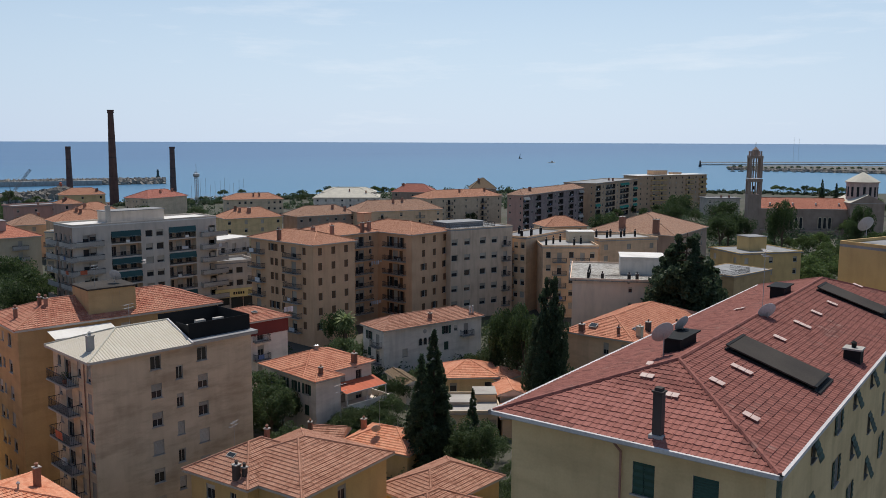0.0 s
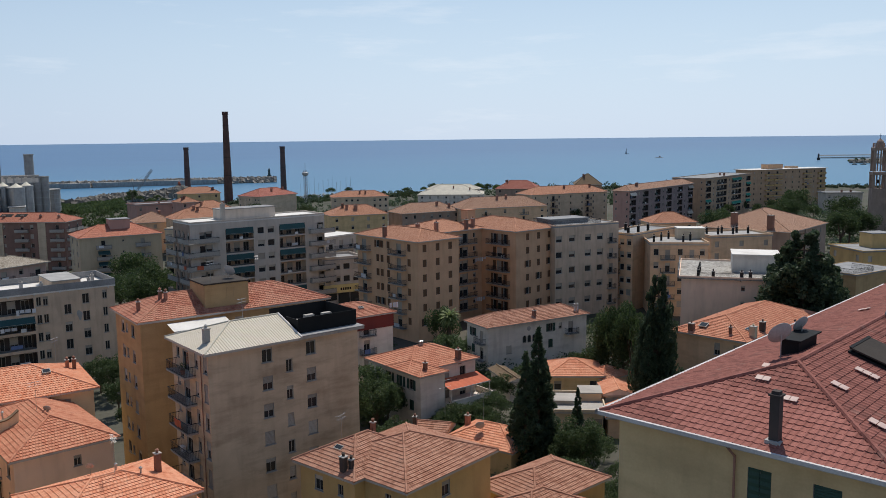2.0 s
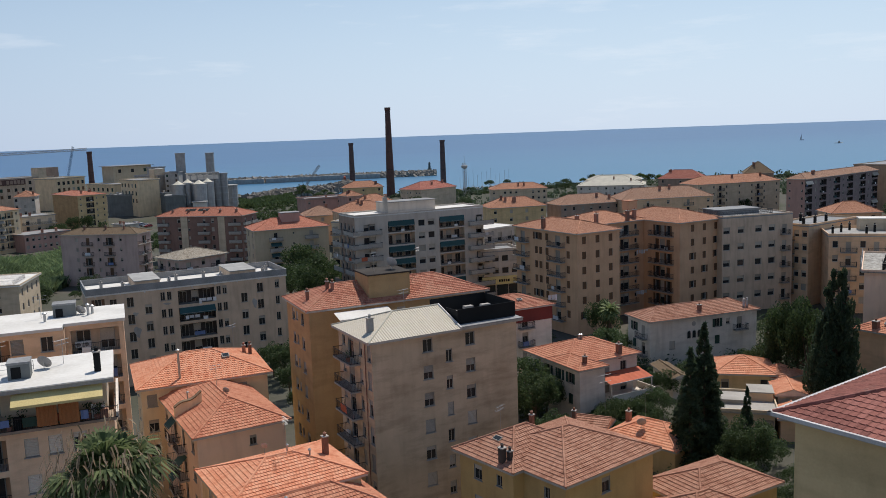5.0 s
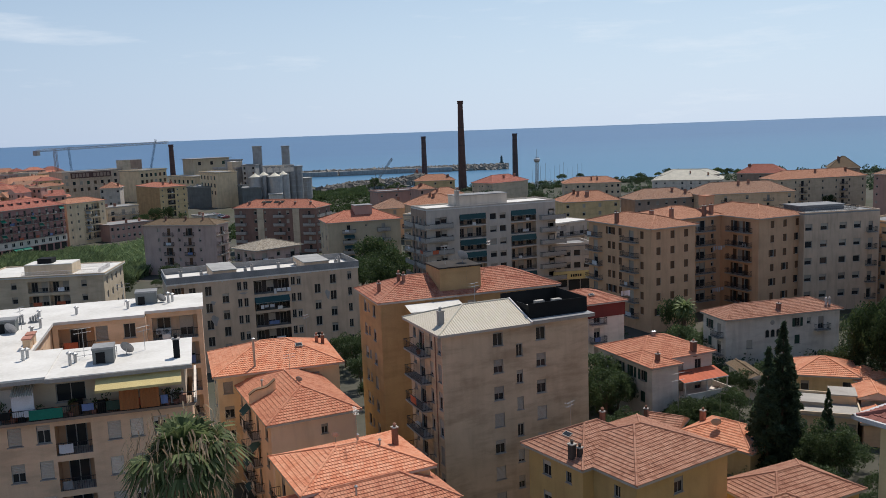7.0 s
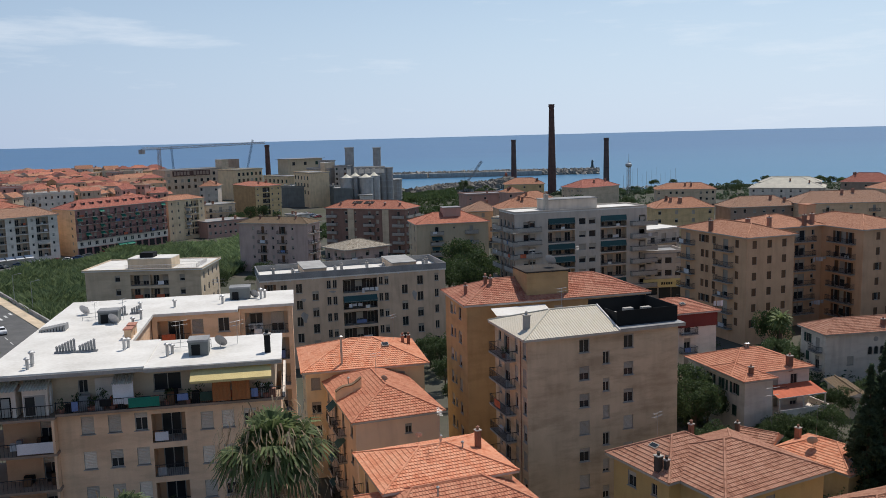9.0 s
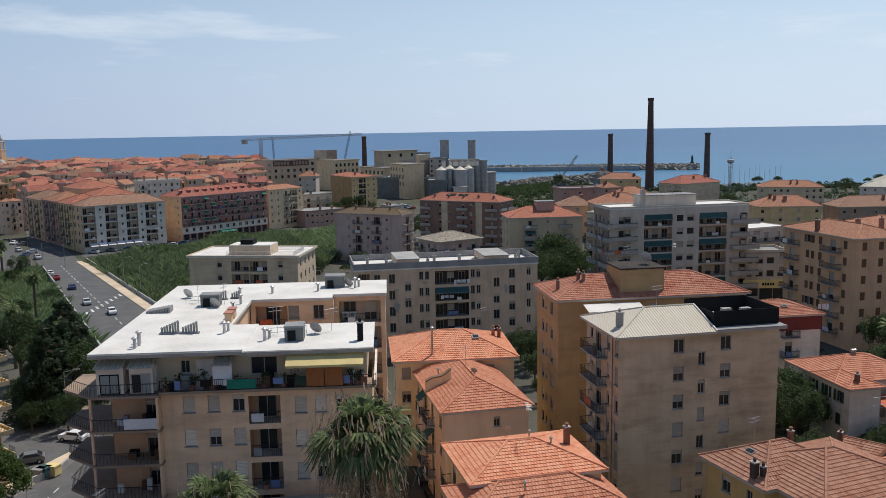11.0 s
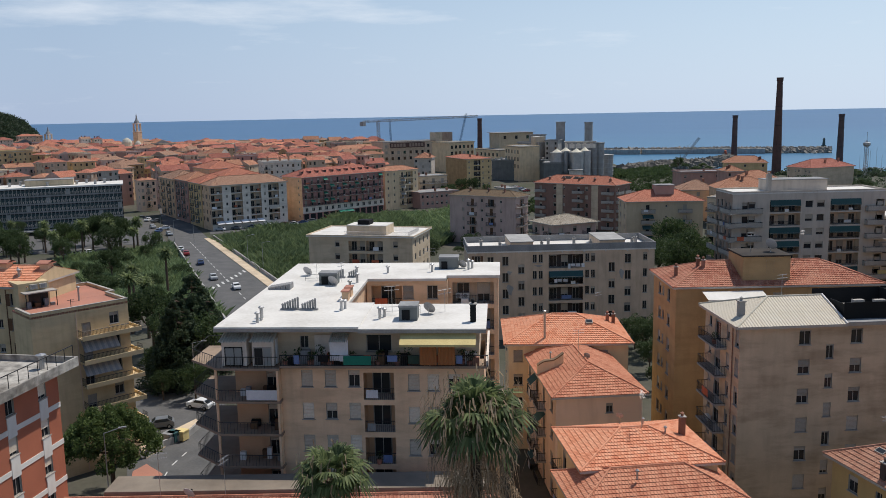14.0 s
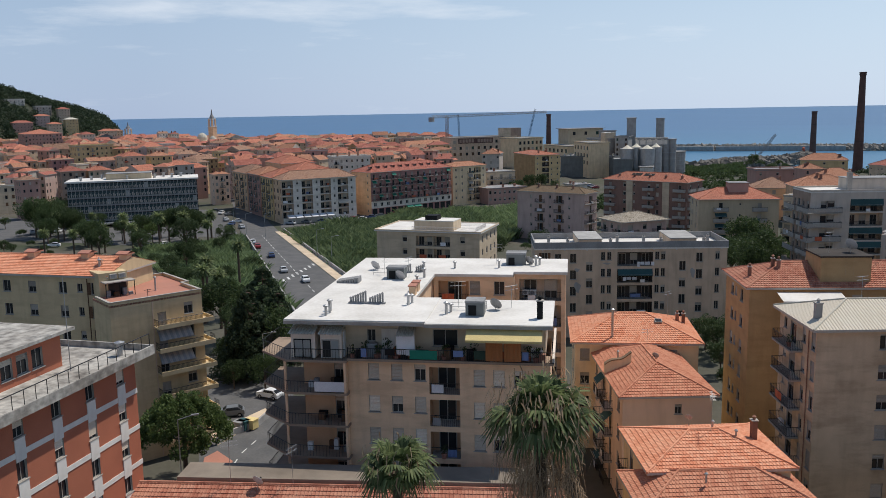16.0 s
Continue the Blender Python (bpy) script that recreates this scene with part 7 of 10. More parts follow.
for k in range(7):
    zb = 21.4 - 2.97 * k
    s = Shape()
    pts = [(-3.1, 2.0), (0.1, -0.7), (5.6, -0.7), (5.6, 1.9), (0.95, 1.9), (0.95, 6.6), (-3.1, 6.6)]
    s.poly([(x, y, zb) for x, y in pts], BALCONY_BROWN)
    s.poly([(x, y, zb - 0.2) for x, y in reversed(pts)], BALCONY_BROWN)
    for p, q in zip(pts, pts[1:] + pts[:1]):
        s.poly([(*p, zb - 0.2), (*q, zb - 0.2), (*q, zb), (*p, zb)], BALCONY_BROWN)
    ob = part("balcony", s, b)
    r = Shape()
    edge = [(-0.1, 6.5), (-3.0, 6.5), (-3.0, 2.05), (0.12, -0.62), (5.5, -0.62)]
    for p, q in zip(edge, edge[1:]):
        r.beam((*p, zb + 1.0), (*q, zb + 1.0), 0.035, IRON, n=4)
        ln = math.dist(p, q)
        for i in range(int(ln / 0.3) + 1):
            t = i * 0.3 / ln
            x, y = p[0] + (q[0] - p[0]) * t, p[1] + (q[1] - p[1]) * t
            r.box(x - 0.012, y - 0.012, zb, x + 0.012, y + 0.012, zb + 1.0, IRON)
    part("railing", r, ob)
    if k > 0:
        w = Shape()
        w.box(5.3, -0.7, zb + 0.01, 5.49, 0.19, zb + 2.76, SAND)
        part("side_wall", w, b)
        w = Shape()
        w.box(-0.25, -0.35, zb + 0.01, -0.05, -0.15, zb + 2.76, SAND)
        part("corner_post", w, b)
        rk = random.Random(k + 50)
        for j in range(4):
            w = Shape()
            x, y, hh = rk.uniform(0.6, 4.8), rk.uniform(0.2, 1.2), rk.uniform(0.5, 1.1)
            w.box(x, y, zb + 0.01, x + rk.uniform(0.4, 0.8), y + 0.4, zb + hh, rk.choice((TAR, WHITE_PAINT, SHUTTER_BROWN, BLACK)))
            part("balcony_box", w, b)
for k, (x, m_) in enumerate(((2.9, CLOTH),)):
    s = Shape()
    s.box(2.6, -0.7, 18.55, 5.3, -0.66, 19.45, CLOTH)
    part("balcony_cloth", s, b, label="pale cloth hung along the balcony rail")
for x0, x1, z0, z1, m_, lab in ((12.95, 14.0, 18.5, 19.25, CLOTH, "white cloth hung over the loggia rail"), (13.0, 13.7, 15.5, 16.2, TAR, "grey cloth hung over the loggia rail"), (14.3, 15.1, 12.6, 13.3, CLOTH_BLUE, "blue cloth hung over the loggia rail")):
    s = Shape()
    s.v = [(x0 + (x1 - x0) * i / 6, 0.1 + 0.025 * math.sin(i * 2.3), z) for z in (z0, z1) for i in range(7)]
    s.f, s.k = [(i, i + 1, i + 8, i + 7) for i in range(6)], [s.mid(m_)] * 6
    part("loggia_cloth", s, b, label=lab)
# yellow awning with orange side blinds, corrugated lean-tos, green cloth
s = Shape()
for i in range(8):
    a, c = i / 8, (i + 1) / 8
    s.poly([(16.2, -0.4 - 1.5 * a, 24.6 - 0.75 * a), (16.2, -0.4 - 1.5 * c, 24.6 - 0.75 * c), (22.6, -0.4 - 1.5 * c, 24.6 - 0.75 * c), (22.6, -0.4 - 1.5 * a, 24.6 - 0.75 * a)], AWNING_YELLOW)
s.poly([(16.2, -1.9, 23.85), (16.2, -1.9, 23.65), (22.6, -1.9, 23.65), (22.6, -1.9, 23.85)], AWNING_YELLOW)
part("awning", s, b, label="wide yellow terrace awning")
for x0 in (17.8, 19.35):
    s = Shape()
    s.v = [(x0 + i * 0.16, -0.8 + 0.05 * (i % 2), z) for z in (21.75, 23.8) for i in range(10)]
    s.f, s.k = [(i, i + 1, i + 11, i + 10) for i in range(9)], [s.mid(BLIND_RUST)] * 9
    part("blind", s, b, label="rust-orange hanging terrace blind")
for x0, x1, h, m_ in ((1.0, 2.4, 2.0, WHITE_PAINT), (4.0, 5.2, 2.3, WHITE_PAINT), (7.2, 8.1, 1.2, TAR), (9.6, 10.3, 0.9, AWNING_RED), (14.0, 14.9, 1.1, BLACK), (21.6, 22.6, 1.0, WHITE_PAINT)):
    s = Shape()
    s.box(x0, 0.3, 21.5, x1, 0.9, 21.5 + h, m_)
    s.box(x0 + 0.1, 0.27, 21.6, x1 - 0.1, 0.3, 21.4 + h, m_ if m_ is not WHITE_PAINT else FRAME)
    part("terrace_cupboard", s, b)
for x0, x1 in ((0.4, 2.8), (3.1, 5.2), (10.0, 11.6)):
    s = Shape()
    n = 18
    for i in range(n):
        a, c = x0 + (x1 - x0) * i / n, x0 + (x1 - x0) * (i + 1) / n
        za, zc = 0.11 * (i % 2), 0.11 * ((i + 1) % 2)
        s.poly([(a, -0.9, 23.75 + za), (c, -0.9, 23.75 + zc), (c, 1.2, 24.25 + zc), (a, 1.2, 24.25 + za)], PALE_ROOF)
    ob = part("lean_to", s, b, label="corrugated pale lean-to roof")
    s = Shape()
    if x0 < 9:
        s.box(x0 + 0.1, -0.25, 21.5, x1 - 0.1, 1.19, 23.85, STUCCO["white"])
    else:
        s.box(x0, -0.3, 22.0, x1, -0.25, 23.8, CLOTH)
    part("terrace_room", s, ob)
    s = Shape()
    xm = (x0 + x1) / 2
    s.box(xm - 0.85, -0.29, 21.52, xm + 0.75, -0.252, 23.2, BLACK if x0 < 1 else FRAME)
    s.box(xm - 0.75, -0.31, 21.6, xm - 0.04, -0.29, 23.1, GLASS_PALE if x0 < 1 else GLASS)
    s.box(xm + 0.04, -0.31, 21.6, xm + 0.65, -0.29, 23.1, GLASS_PALE)
    if x0 < 9:
        part("terrace_door", s, ob)
s = Shape()
s.box(11.2, -0.6, 21.7, 13.6, -0.56, 22.5, AWNING_GREEN)
part("rail_cloth", s, b, label="green cloth tied along the rail")
for i, (x, y, h) in enumerate(((7.0, 0.4, 0.9), (8.4, 0.3, 0.6), (9.0, 0.5, 1.2), (14.2, 0.3, 0.8), (16.6, 0.4, 1.3), (21.3, 0.2, 0.9), (22.2, 0.3, 0.7))):
    s = Shape()
    s.lathe([(0.22, 21.5), (0.3, 21.9), (0.33, 21.92), (0.25, 21.9)], TERRACE, 10, x, y)
    rng = random.Random(i)
    for j in range(60):
        a, rr, zz = rng.uniform(0, 6.3), rng.uniform(0, 0.4), rng.uniform(0, h)
        px, py = x + rr * math.cos(a), y + rr * math.sin(a)
        s.poly([(px, py, 21.9 + zz), (px + 0.12, py + 0.05, 21.95 + zz), (px + 0.1, py - 0.05, 22.1 + zz)], LEAF)
    part("potted_plant", s, b)
# things on the white roof
for x, y, n in ((4.4, 6.0, 7), (6.3, 5.9, 6), (6.3, 21.2, 5), (7.9, 21.6, 4)):
    for i in range(n):
        s = Shape()
        h = 25.5 + 0.1 * i
        s.lathe([(0.1, 25.0), (0.1, h), (0.15, h + 0.02), (0.02, h + 0.16)], TAR, 8, x + 0.24 * i, y)
        part("flue", s, b)
    s = Shape()
    s.box(x - 0.2, y - 0.2, 24.98, x + 0.24 * n, y + 0.2, 25.16, TAR)
    part("flue_base", s, b)
for i in range(9):                   # low ribbed skylight
    s = Shape()
    s.box(0.5 + i * 0.27, 15.0, 25.0, 0.5 + i * 0.27 + 0.2, 16.4, 25.25 + 0.045 * i, TAR)
    part("skylight_rib", s, b)
for x, y, w, d, h in ((15.8, 1.9, 1.6, 1.7, 1.15), (17.6, 26.0, 2.2, 1.8, 1.3), (5.4, 17.4, 1.9, 1.5, 1.15)):
    ob = roof_box(b, x, y, 25.0, w, d, h, STUCCO["slate"], "roof_hatch", TAR, 0.05)
    s = Shape()
    s.box(x + 0.25, y - 0.03, 25.05, x + 0.95, y, 25.95, BLACK)
    part("hatch_door", s, ob)
for x, y, r in ((18.2, 4.3, 0.6), (2.9, 22.5, 0.6), (6.9, 16.9, 0.62), (20.2, 26.4, 0.55)):
    dish(b, x, y, 25.0, r, 190, 0.5)
for x, y, h in ((3.3, 2.9, 0.9), (3.5, 2.0, 1.1), (3.4, 1.1, 0.8), (10.0, 5.6, 0.9), (10.2, 6.4, 0.7), (14.0, 2.6, 0.9), (14.3, 3.4, 0.6), (11.9, 23.9, 0.7), (21.0, 25.6, 1.1), (21.4, 26.4, 0.8), (8.3, 24.2, 0.6), (16.9, 24.4, 0.8), (9.3, 18.5, 0.9), (9.2, 14.6, 0.9)):
    vent_pipe(b, x, y, 25.0, h, 0.13)
clay_chimney(b, 22.3, 1.6, 25.0, 1.5, 0.5, BLACK)
for x, y, a, h in ((14.8, 5.0, 20, 2.4), (7.6, 18.6, 70, 2.2), (19.6, 5.4, 40, 2.0), (16.4, 26.6, 0, 2.4), (4.6, 20.0, 120, 1.8)):
    aerial(b, x, y, 25.0, h, a)
for p, q in (((3.4, 19.6), (6.4, 20.2)), ((14.2, 4.0), (17.4, 4.6))):       # pipe rails near the dishes
    s = Shape()
    for z in (25.3, 25.7):
        s.beam((*p, z), (*q, z), 0.025, METAL, n=4)
    for t in (0, 0.5, 1):
        s.beam((p[0] + (q[0] - p[0]) * t, p[1] + (q[1] - p[1]) * t, 25.0), (p[0] + (q[0] - p[0]) * t, p[1] + (q[1] - p[1]) * t, 25.75), 0.025, METAL, n=4)
    part("pipe_rail", s, b)

# ---- roof at the foot of the view ----
b = thing("house", "long low house with red tile roof and brown ledge", "house", -67.62, 24.77, 3, 42.45)
block(b, 36.92, 8.30, 11.1, STUCCO["rose"], oy=-4.15, seed=43, roof="gable", tiles=GEO_TILE, tile=(0.3, 0.44), rise=0.45, over=0.3)
s = Shape()
s.box(5.0, 0.6, 11.0, 36.92 - 1.0, 3.6, 13.2, WEATHERED_BROWN)
part("ledge", s, b, label="brown rendered parapet behind the roof")
dish(b, 12.2, -0.6, 12.9, 0.5, 200, 0.6)
aerial(b, 9.8, 0.0, 13.0, 3.6, 20)
aerial(b, 15.0, 0.0, 13.0, 3.2, 70)
clay_chimney(b, 1.0, -0.8, 12.6, 0.8, 0.5)


# ---- trees: leaf clumps on tapered limbs ----
def leaf_cloud(pts, size, seed, flat=0.0, stretch=1.0):
    """Many small leaf faces, one at each point, with random turns."""
    r = np.random.RandomState(seed)
    n = len(pts)
    a = r.normal(size=(n, 3))
    a /= np.linalg.norm(a, axis=1)[:, None]
    b = r.normal(size=(n, 3))
    if flat:
        b[:, 2] *= 1 - flat
        a[:, 2] *= 1 - flat
        a /= np.linalg.norm(a, axis=1)[:, None]
    b -= (a * b).sum(1)[:, None] * a
    b /= np.linalg.norm(b, axis=1)[:, None]
    s = size * r.uniform(0.6, 1.4, n)[:, None]
    V = np.stack([pts - a * s * stretch, pts + b * s * 0.5, pts + a * s * stretch, pts - b * s * 0.5], 1).reshape(-1, 3)
    F = np.arange(4 * n).reshape(n, 4)
    return V, F


def np_mesh(name, V, F, m):
    me = bpy.data.meshes.new(name)
    n, k = F.shape
    me.vertices.add(len(V))
    me.vertices.foreach_set("co", np.asarray(V, np.float32).ravel())
    me.loops.add(n * k)
    me.loops.foreach_set("vertex_index", F.astype(np.int32).ravel())
    me.polygons.add(n)
    me.polygons.foreach_set("loop_start", np.arange(0, n * k, k, dtype=np.int32))
    me.materials.append(m)
    me.update(calc_edges=True)
    me.validate()
    return me


def clumps(centres, radii, per, seed):
    """Points in the shells of several clumps."""
    r = np.random.RandomState(seed)
    out = []
    for c, q in zip(centres, radii):
        v = r.normal(size=(per, 3))
        v /= np.linalg.norm(v, axis=1)[:, None]
        out.append(np.asarray(c) + v * q * (r.uniform(0.35, 1, per) ** 0.5)[:, None])
    return np.concatenate(out)


def make_tree(name, kind, label, h, rad, seed, group=""):
    """A tree at the origin: trunk with limbs, and a crown of many small leaves."""
    rng = random.Random(seed)
    b = tagged(new(name), label, "tree", group)
    t, cs, rs, per, size, m = Shape(), [], [], 90, 0.3, LEAF
    if kind == "broad":
        if "dark" in label:
            m = LEAF_OAK
        top = h * 0.45
        t.beam((0, 0, -0.3), (0.1, 0, top), h * 0.03, BARK, h * 0.02, 8)
        for i in range(30):
            a, e, q = rng.uniform(0, 6.28), rng.uniform(-0.35, 1.0), rng.uniform(0.45, 1.0)
            c = (rad * q * math.cos(a) * math.sqrt(max(0, 1 - e * e * 0.8)), rad * q * math.sin(a) * math.sqrt(max(0, 1 - e * e * 0.8)), h * 0.62 + e * h * 0.34)
            cs.append(c)
            rs.append(rad * rng.uniform(0.2, 0.36))
            if i % 3 == 0:
                t.beam((0, 0, top * rng.uniform(0.6, 1)), c, h * 0.012, BARK, 0.03, 5)
        per, size = 210, rad * 0.04
    elif kind == "pine":
        t.beam((0, 0, -0.3), (0.2, 0.1, h * 0.7), h * 0.028, BARK, h * 0.02, 8)
        m = LEAF_PINE
        for i in range(70 if h < 9.5 else 150):
            a, q = rng.uniform(0, 6.28), math.sqrt(rng.uniform(0, 1))
            c = (rad * q * math.cos(a), rad * q * math.sin(a), h * (0.58 + 0.36 * (1 - q * q)) + rng.uniform(-0.09, 0.03) * h)
            cs.append(c)
            rs.append(rad * (rng.uniform(0.18, 0.3) if h < 9.5 else rng.uniform(0.1, 0.19)))
            if i % 7 == 0:
                t.beam((0, 0, h * rng.uniform(0.45, 0.68)), c, h * 0.012, BARK, 0.03, 5)
        per, size = 80, rad * 0.05
        if h > 9.5:
            per, size = 170, rad * 0.03
    elif kind == "cypress":
        m = LEAF_DARK
        t.beam((0, 0, -0.3), (0, 0, h * 0.9), h * 0.016, BARK, 0.03, 7)
        for i in range(150):
            f = (i + 0.5) / 150
            w = rad * (min(1, (f + 0.03) * 7) * (1 - f) ** 0.7) * 1.1
            a = i * 2.39996 + rng.uniform(-0.5, 0.5)
            q = w * (rng.uniform(0.2, 1.0) ** 0.6) * rng.uniform(0.8, 1.05)
            cs.append((q * math.cos(a), q * math.sin(a), h * (0.03 + 0.94 * f) + rng.uniform(-0.2, 0.3)))
            rs.append(max(0.16, w * rng.uniform(0.2, 0.36)))
        per, size = 75, rad * 0.07
    elif kind == "cedar":
        m = LEAF_DARK
        t.beam((0, 0, -0.3), (0, 0, h * 0.95), h * 0.022, BARK, 0.05, 8)
        for i in range(16):
            f = 0.08 + 0.9 * i / 16
            w = rad * (1 - f) ** 0.66
            for j in range(16 if f < 0.7 else 7):
                a = rng.uniform(0, 6.28)
                q = w * math.sqrt(rng.uniform(0.15, 1.0))
                c = (q * math.cos(a), q * math.sin(a), h * f - q * 0.16 + rng.uniform(-0.3, 0.3))
                cs.append(c)
                rs.append(max(0.45, w * rng.uniform(0.18, 0.31)))
                t.beam((0, 0, h * f), c, 0.09, BARK, 0.03, 4)
        per, size = 125, rad * 0.038
    if name != "shrub":
        part("trunk", t, b)
    V, F = leaf_cloud(clumps(cs, rs, per, seed), size, seed, stretch=1.6 if kind in ("cypress",) else 1.0)
    part("crown", np_mesh("crown", V, F, m), b)
    return b


def frond_fan(s, m, base, direction, length, rng, blades=22, droop=0.35, wide=0.034):
    """A fan-shaped palm leaf: a stalk and a wheel of narrow folded blades."""
    d = Vector(direction).normalized()
    side = d.cross(Vector((0, 0, 1))).normalized()
    up = side.cross(d).normalized()
    tip = Vector(base) + d * length * 0.5 - Vector((0, 0, droop * length * 0.12))
    s.beam(base, tip, 0.022, m, 0.012, 4)
    for i in range(blades):
        a = -1.9 + 3.8 * i / (blades - 1)
        v = (d * math.cos(a) + side * math.sin(a)).normalized()
        ln = length * (0.62 - 0.16 * abs(a) / 1.9) * rng.uniform(0.9, 1.1)
        w = v.cross(up).normalized() * length * wide
        p1 = tip + v * ln * 0.55 + up * 0.04 * ln
        p2 = tip + v * ln * 0.9 - Vector((0, 0, droop * ln * rng.uniform(0.6, 1.5)))
        p3 = p2 + v * ln * 0.1 - Vector((0, 0, ln * rng.uniform(0.05, 0.22)))
        s.poly([tip, p1 - w, p1 + w], m)
        s.poly([p1 + w, p1 - w, p2 - w * 0.5, p2 + w * 0.5], m)
        s.poly([p2 + w * 0.5, p2 - w * 0.5, p3], m)


def fan_palm(x, y, z_crown, base, rad, seed, label, skirt=60, leaves=34):
    rng = random.Random(seed)
    b = thing("fan_palm", label, "palm tree", x, y, base)
    h = z_crown - base
    t = Shape()
    t.lathe([(0.42, -0.3), (0.32, h * 0.15), (0.27, h * 0.6), (0.25, h - 0.3), (0.34, h + 0.1)], BARK, 12)
    part("trunk", t, b)
    for i in range(leaves):
        s = Shape()
        a, e = i * 2.39996 + rng.uniform(-0.2, 0.2), -0.4 + 1.75 * ((i + 0.5) / leaves) + rng.uniform(-0.12, 0.12)
        d = (math.cos(a) * math.cos(e), math.sin(a) * math.cos(e), math.sin(e))
        frond_fan(s, LEAF_PALM, (0.15 * math.cos(a), 0.15 * math.sin(a), h + 0.25), d, rad * rng.uniform(0.7, 1.1), rng, 25, 0.36 - 0.16 * e, 0.034)
        part("frond", s, b)
    if skirt:
        s = Shape()
        for i in range(skirt):
            a, q, z = rng.uniform(0, 6.28), rad * rng.uniform(0.1, 0.62), h - rng.uniform(0.1, rad * 1.35)
            d = (math.cos(a) * rng.uniform(0.1, 0.8), math.sin(a) * rng.uniform(0.1, 0.8), -1.0)
            frond_fan(s, LEAF_DRY, (q * math.cos(a), q * math.sin(a), z), d, rad * rng.uniform(0.4, 0.85), rng, 10, 0.9, 0.013)
        for i in range(skirt * 3):       # split tips and stalks that hang from the live leaves
            a, e, ln = rng.uniform(0, 6.28), rng.uniform(-0.6, 0.9), rad * rng.uniform(0.75, 1.15)
            p = Vector((math.cos(a) * math.cos(e), math.sin(a) * math.cos(e), math.sin(e))) * ln + Vector((0, 0, h + 0.3))
            w = Vector((-math.sin(a), math.cos(a), 0)) * rng.uniform(0.02, 0.045)
            out = Vector((math.cos(a), math.sin(a), 0)) * rng.uniform(0.0, 0.25)
            q = p + out + Vector((rng.uniform(-0.15, 0.15), rng.uniform(-0.15, 0.15), -rng.uniform(0.2, 0.5)))
            r = q - out * 0.5 + Vector((rng.uniform(-0.15, 0.15), rng.uniform(-0.15, 0.15), -rng.uniform(0.3, 0.8)))
            s.poly([p - w, p + w, q + w * 0.8, q - w * 0.8], LEAF_DRY)
            s.poly([q - w * 0.8, q + w * 0.8, r + w * 0.2, r - w * 0.2], LEAF_DRY)
        tagged(part("dry_skirt", s, b, label="hanging skirt of dry brown fronds"), "hanging skirt of dry brown fronds", kind="stuff")
    return b


def date_palm(name, h, rad, seed, label):
    rng = random.Random(seed)
    b = tagged(new(name), label, "palm tree", "palms along the river garden")
    t = Shape()
    t.lathe([(0.4, -0.3), (0.3, h * 0.2), (0.28, h - 0.4), (0.42, h)], BARK, 10)
    part("trunk", t, b)
    s = Shape()
    for i in range(60):
        a, e = i * 2.39996, 1.25 - 2.0 * i / 60
        p, v = Vector((0, 0, h)), Vector((math.cos(a) * math.cos(e), math.sin(a) * math.cos(e), math.sin(e)))
        step = rad / 7
        side = v.cross(Vector((0, 0, 1))).normalized()
        for j in range(7):
            q = p + v * step
            w = 0.2 * math.sin((j + 1) / 8 * math.pi) * rad / 2.6
            for sg in (-1, 1):
                s.poly([p, q, q + side * sg * w * 1.6 - Vector((0, 0, w * 0.5)), p + side * sg * w * 1.4 - Vector((0, 0, w * 0.5))], LEAF_PALM)
            p = q
            v = (v - Vector((0, 0, 0.2))).normalized()
    part("crown", s, b)
    return b


TREES = {
    "broad": make_tree("tree", "broad", "leafy green garden tree with a rounded crown", 8.0, 3.6, 1),
    "broad2": make_tree("tree", "broad", "dense dark green broadleaf tree", 9.0, 4.2, 2),
    "pine": make_tree("umbrella_pine", "pine", "umbrella pine with a flat spreading crown", 9.0, 4.6, 3),
    "pine_near": make_tree("umbrella_pine", "pine", "umbrella pine with a dense domed crown beside the street", 10.5, 5.2, 8),
    "cypress": make_tree("cypress", "cypress", "tall dark narrow cypress", 20.0, 2.6, 4),
    "cedar": make_tree("conifer", "cedar", "large dark spreading conifer", 18.0, 7.0, 5),
    "bush": make_tree("shrub", "broad", "dense green garden shrub", 3.0, 2.2, 6),
    "tall_palm": date_palm("palm", 11.2, 2.3, 17, "tall slender palm with a shaggy drooping crown"),
    "palm": date_palm("palm", 9.0, 2.6, 7, "feathery palm with a slender trunk"),
}
USED = set()


def plant(kind, x, y, scale=1.0, z=3.0, turn=0.0, tall=1.0):
    """A copy of a tree on the ground; the first of each kind is the tree itself."""
    src = TREES[kind]
    if kind not in USED:
        USED.add(kind)
        ob = src
        ob.matrix_world = pose(x, y, z, 0, 0, turn)
    else:
        ob = copy_thing(src, pose(x, y, z, 0, 0, turn))
    ob.scale = (scale, scale, scale * tall)
    return ob


plant("cedar", 16.16, 123.95, 1.0).scale = (0.66, 0.66, 1.34)
plant("cypress", -1.05, 105.99, 0.96, tall=0.99)
plant("cypress", -2.6, 104.2, 0.92, turn=70, tall=0.88)
plant("cypress", -0.2, 107.4, 0.85, turn=140, tall=0.85)
plant("cypress", -3.6, 105.6, 0.75, turn=210, tall=0.72)
plant("cypress", 14.55, 121.13, 0.8, turn=40)
for x, y, s, a in ((12.64, 139.43, 0.85, 10), (10.41, 141.62, 0.72, 70), (13.84, 135.29, 0.8, 130)):
    plant("broad2", x, y, s, turn=a).scale = (s * 1.15, s * 1.15, s * 1.9)
plant("cypress", 4.0, 106.31, 0.5, turn=200, tall=1.1)
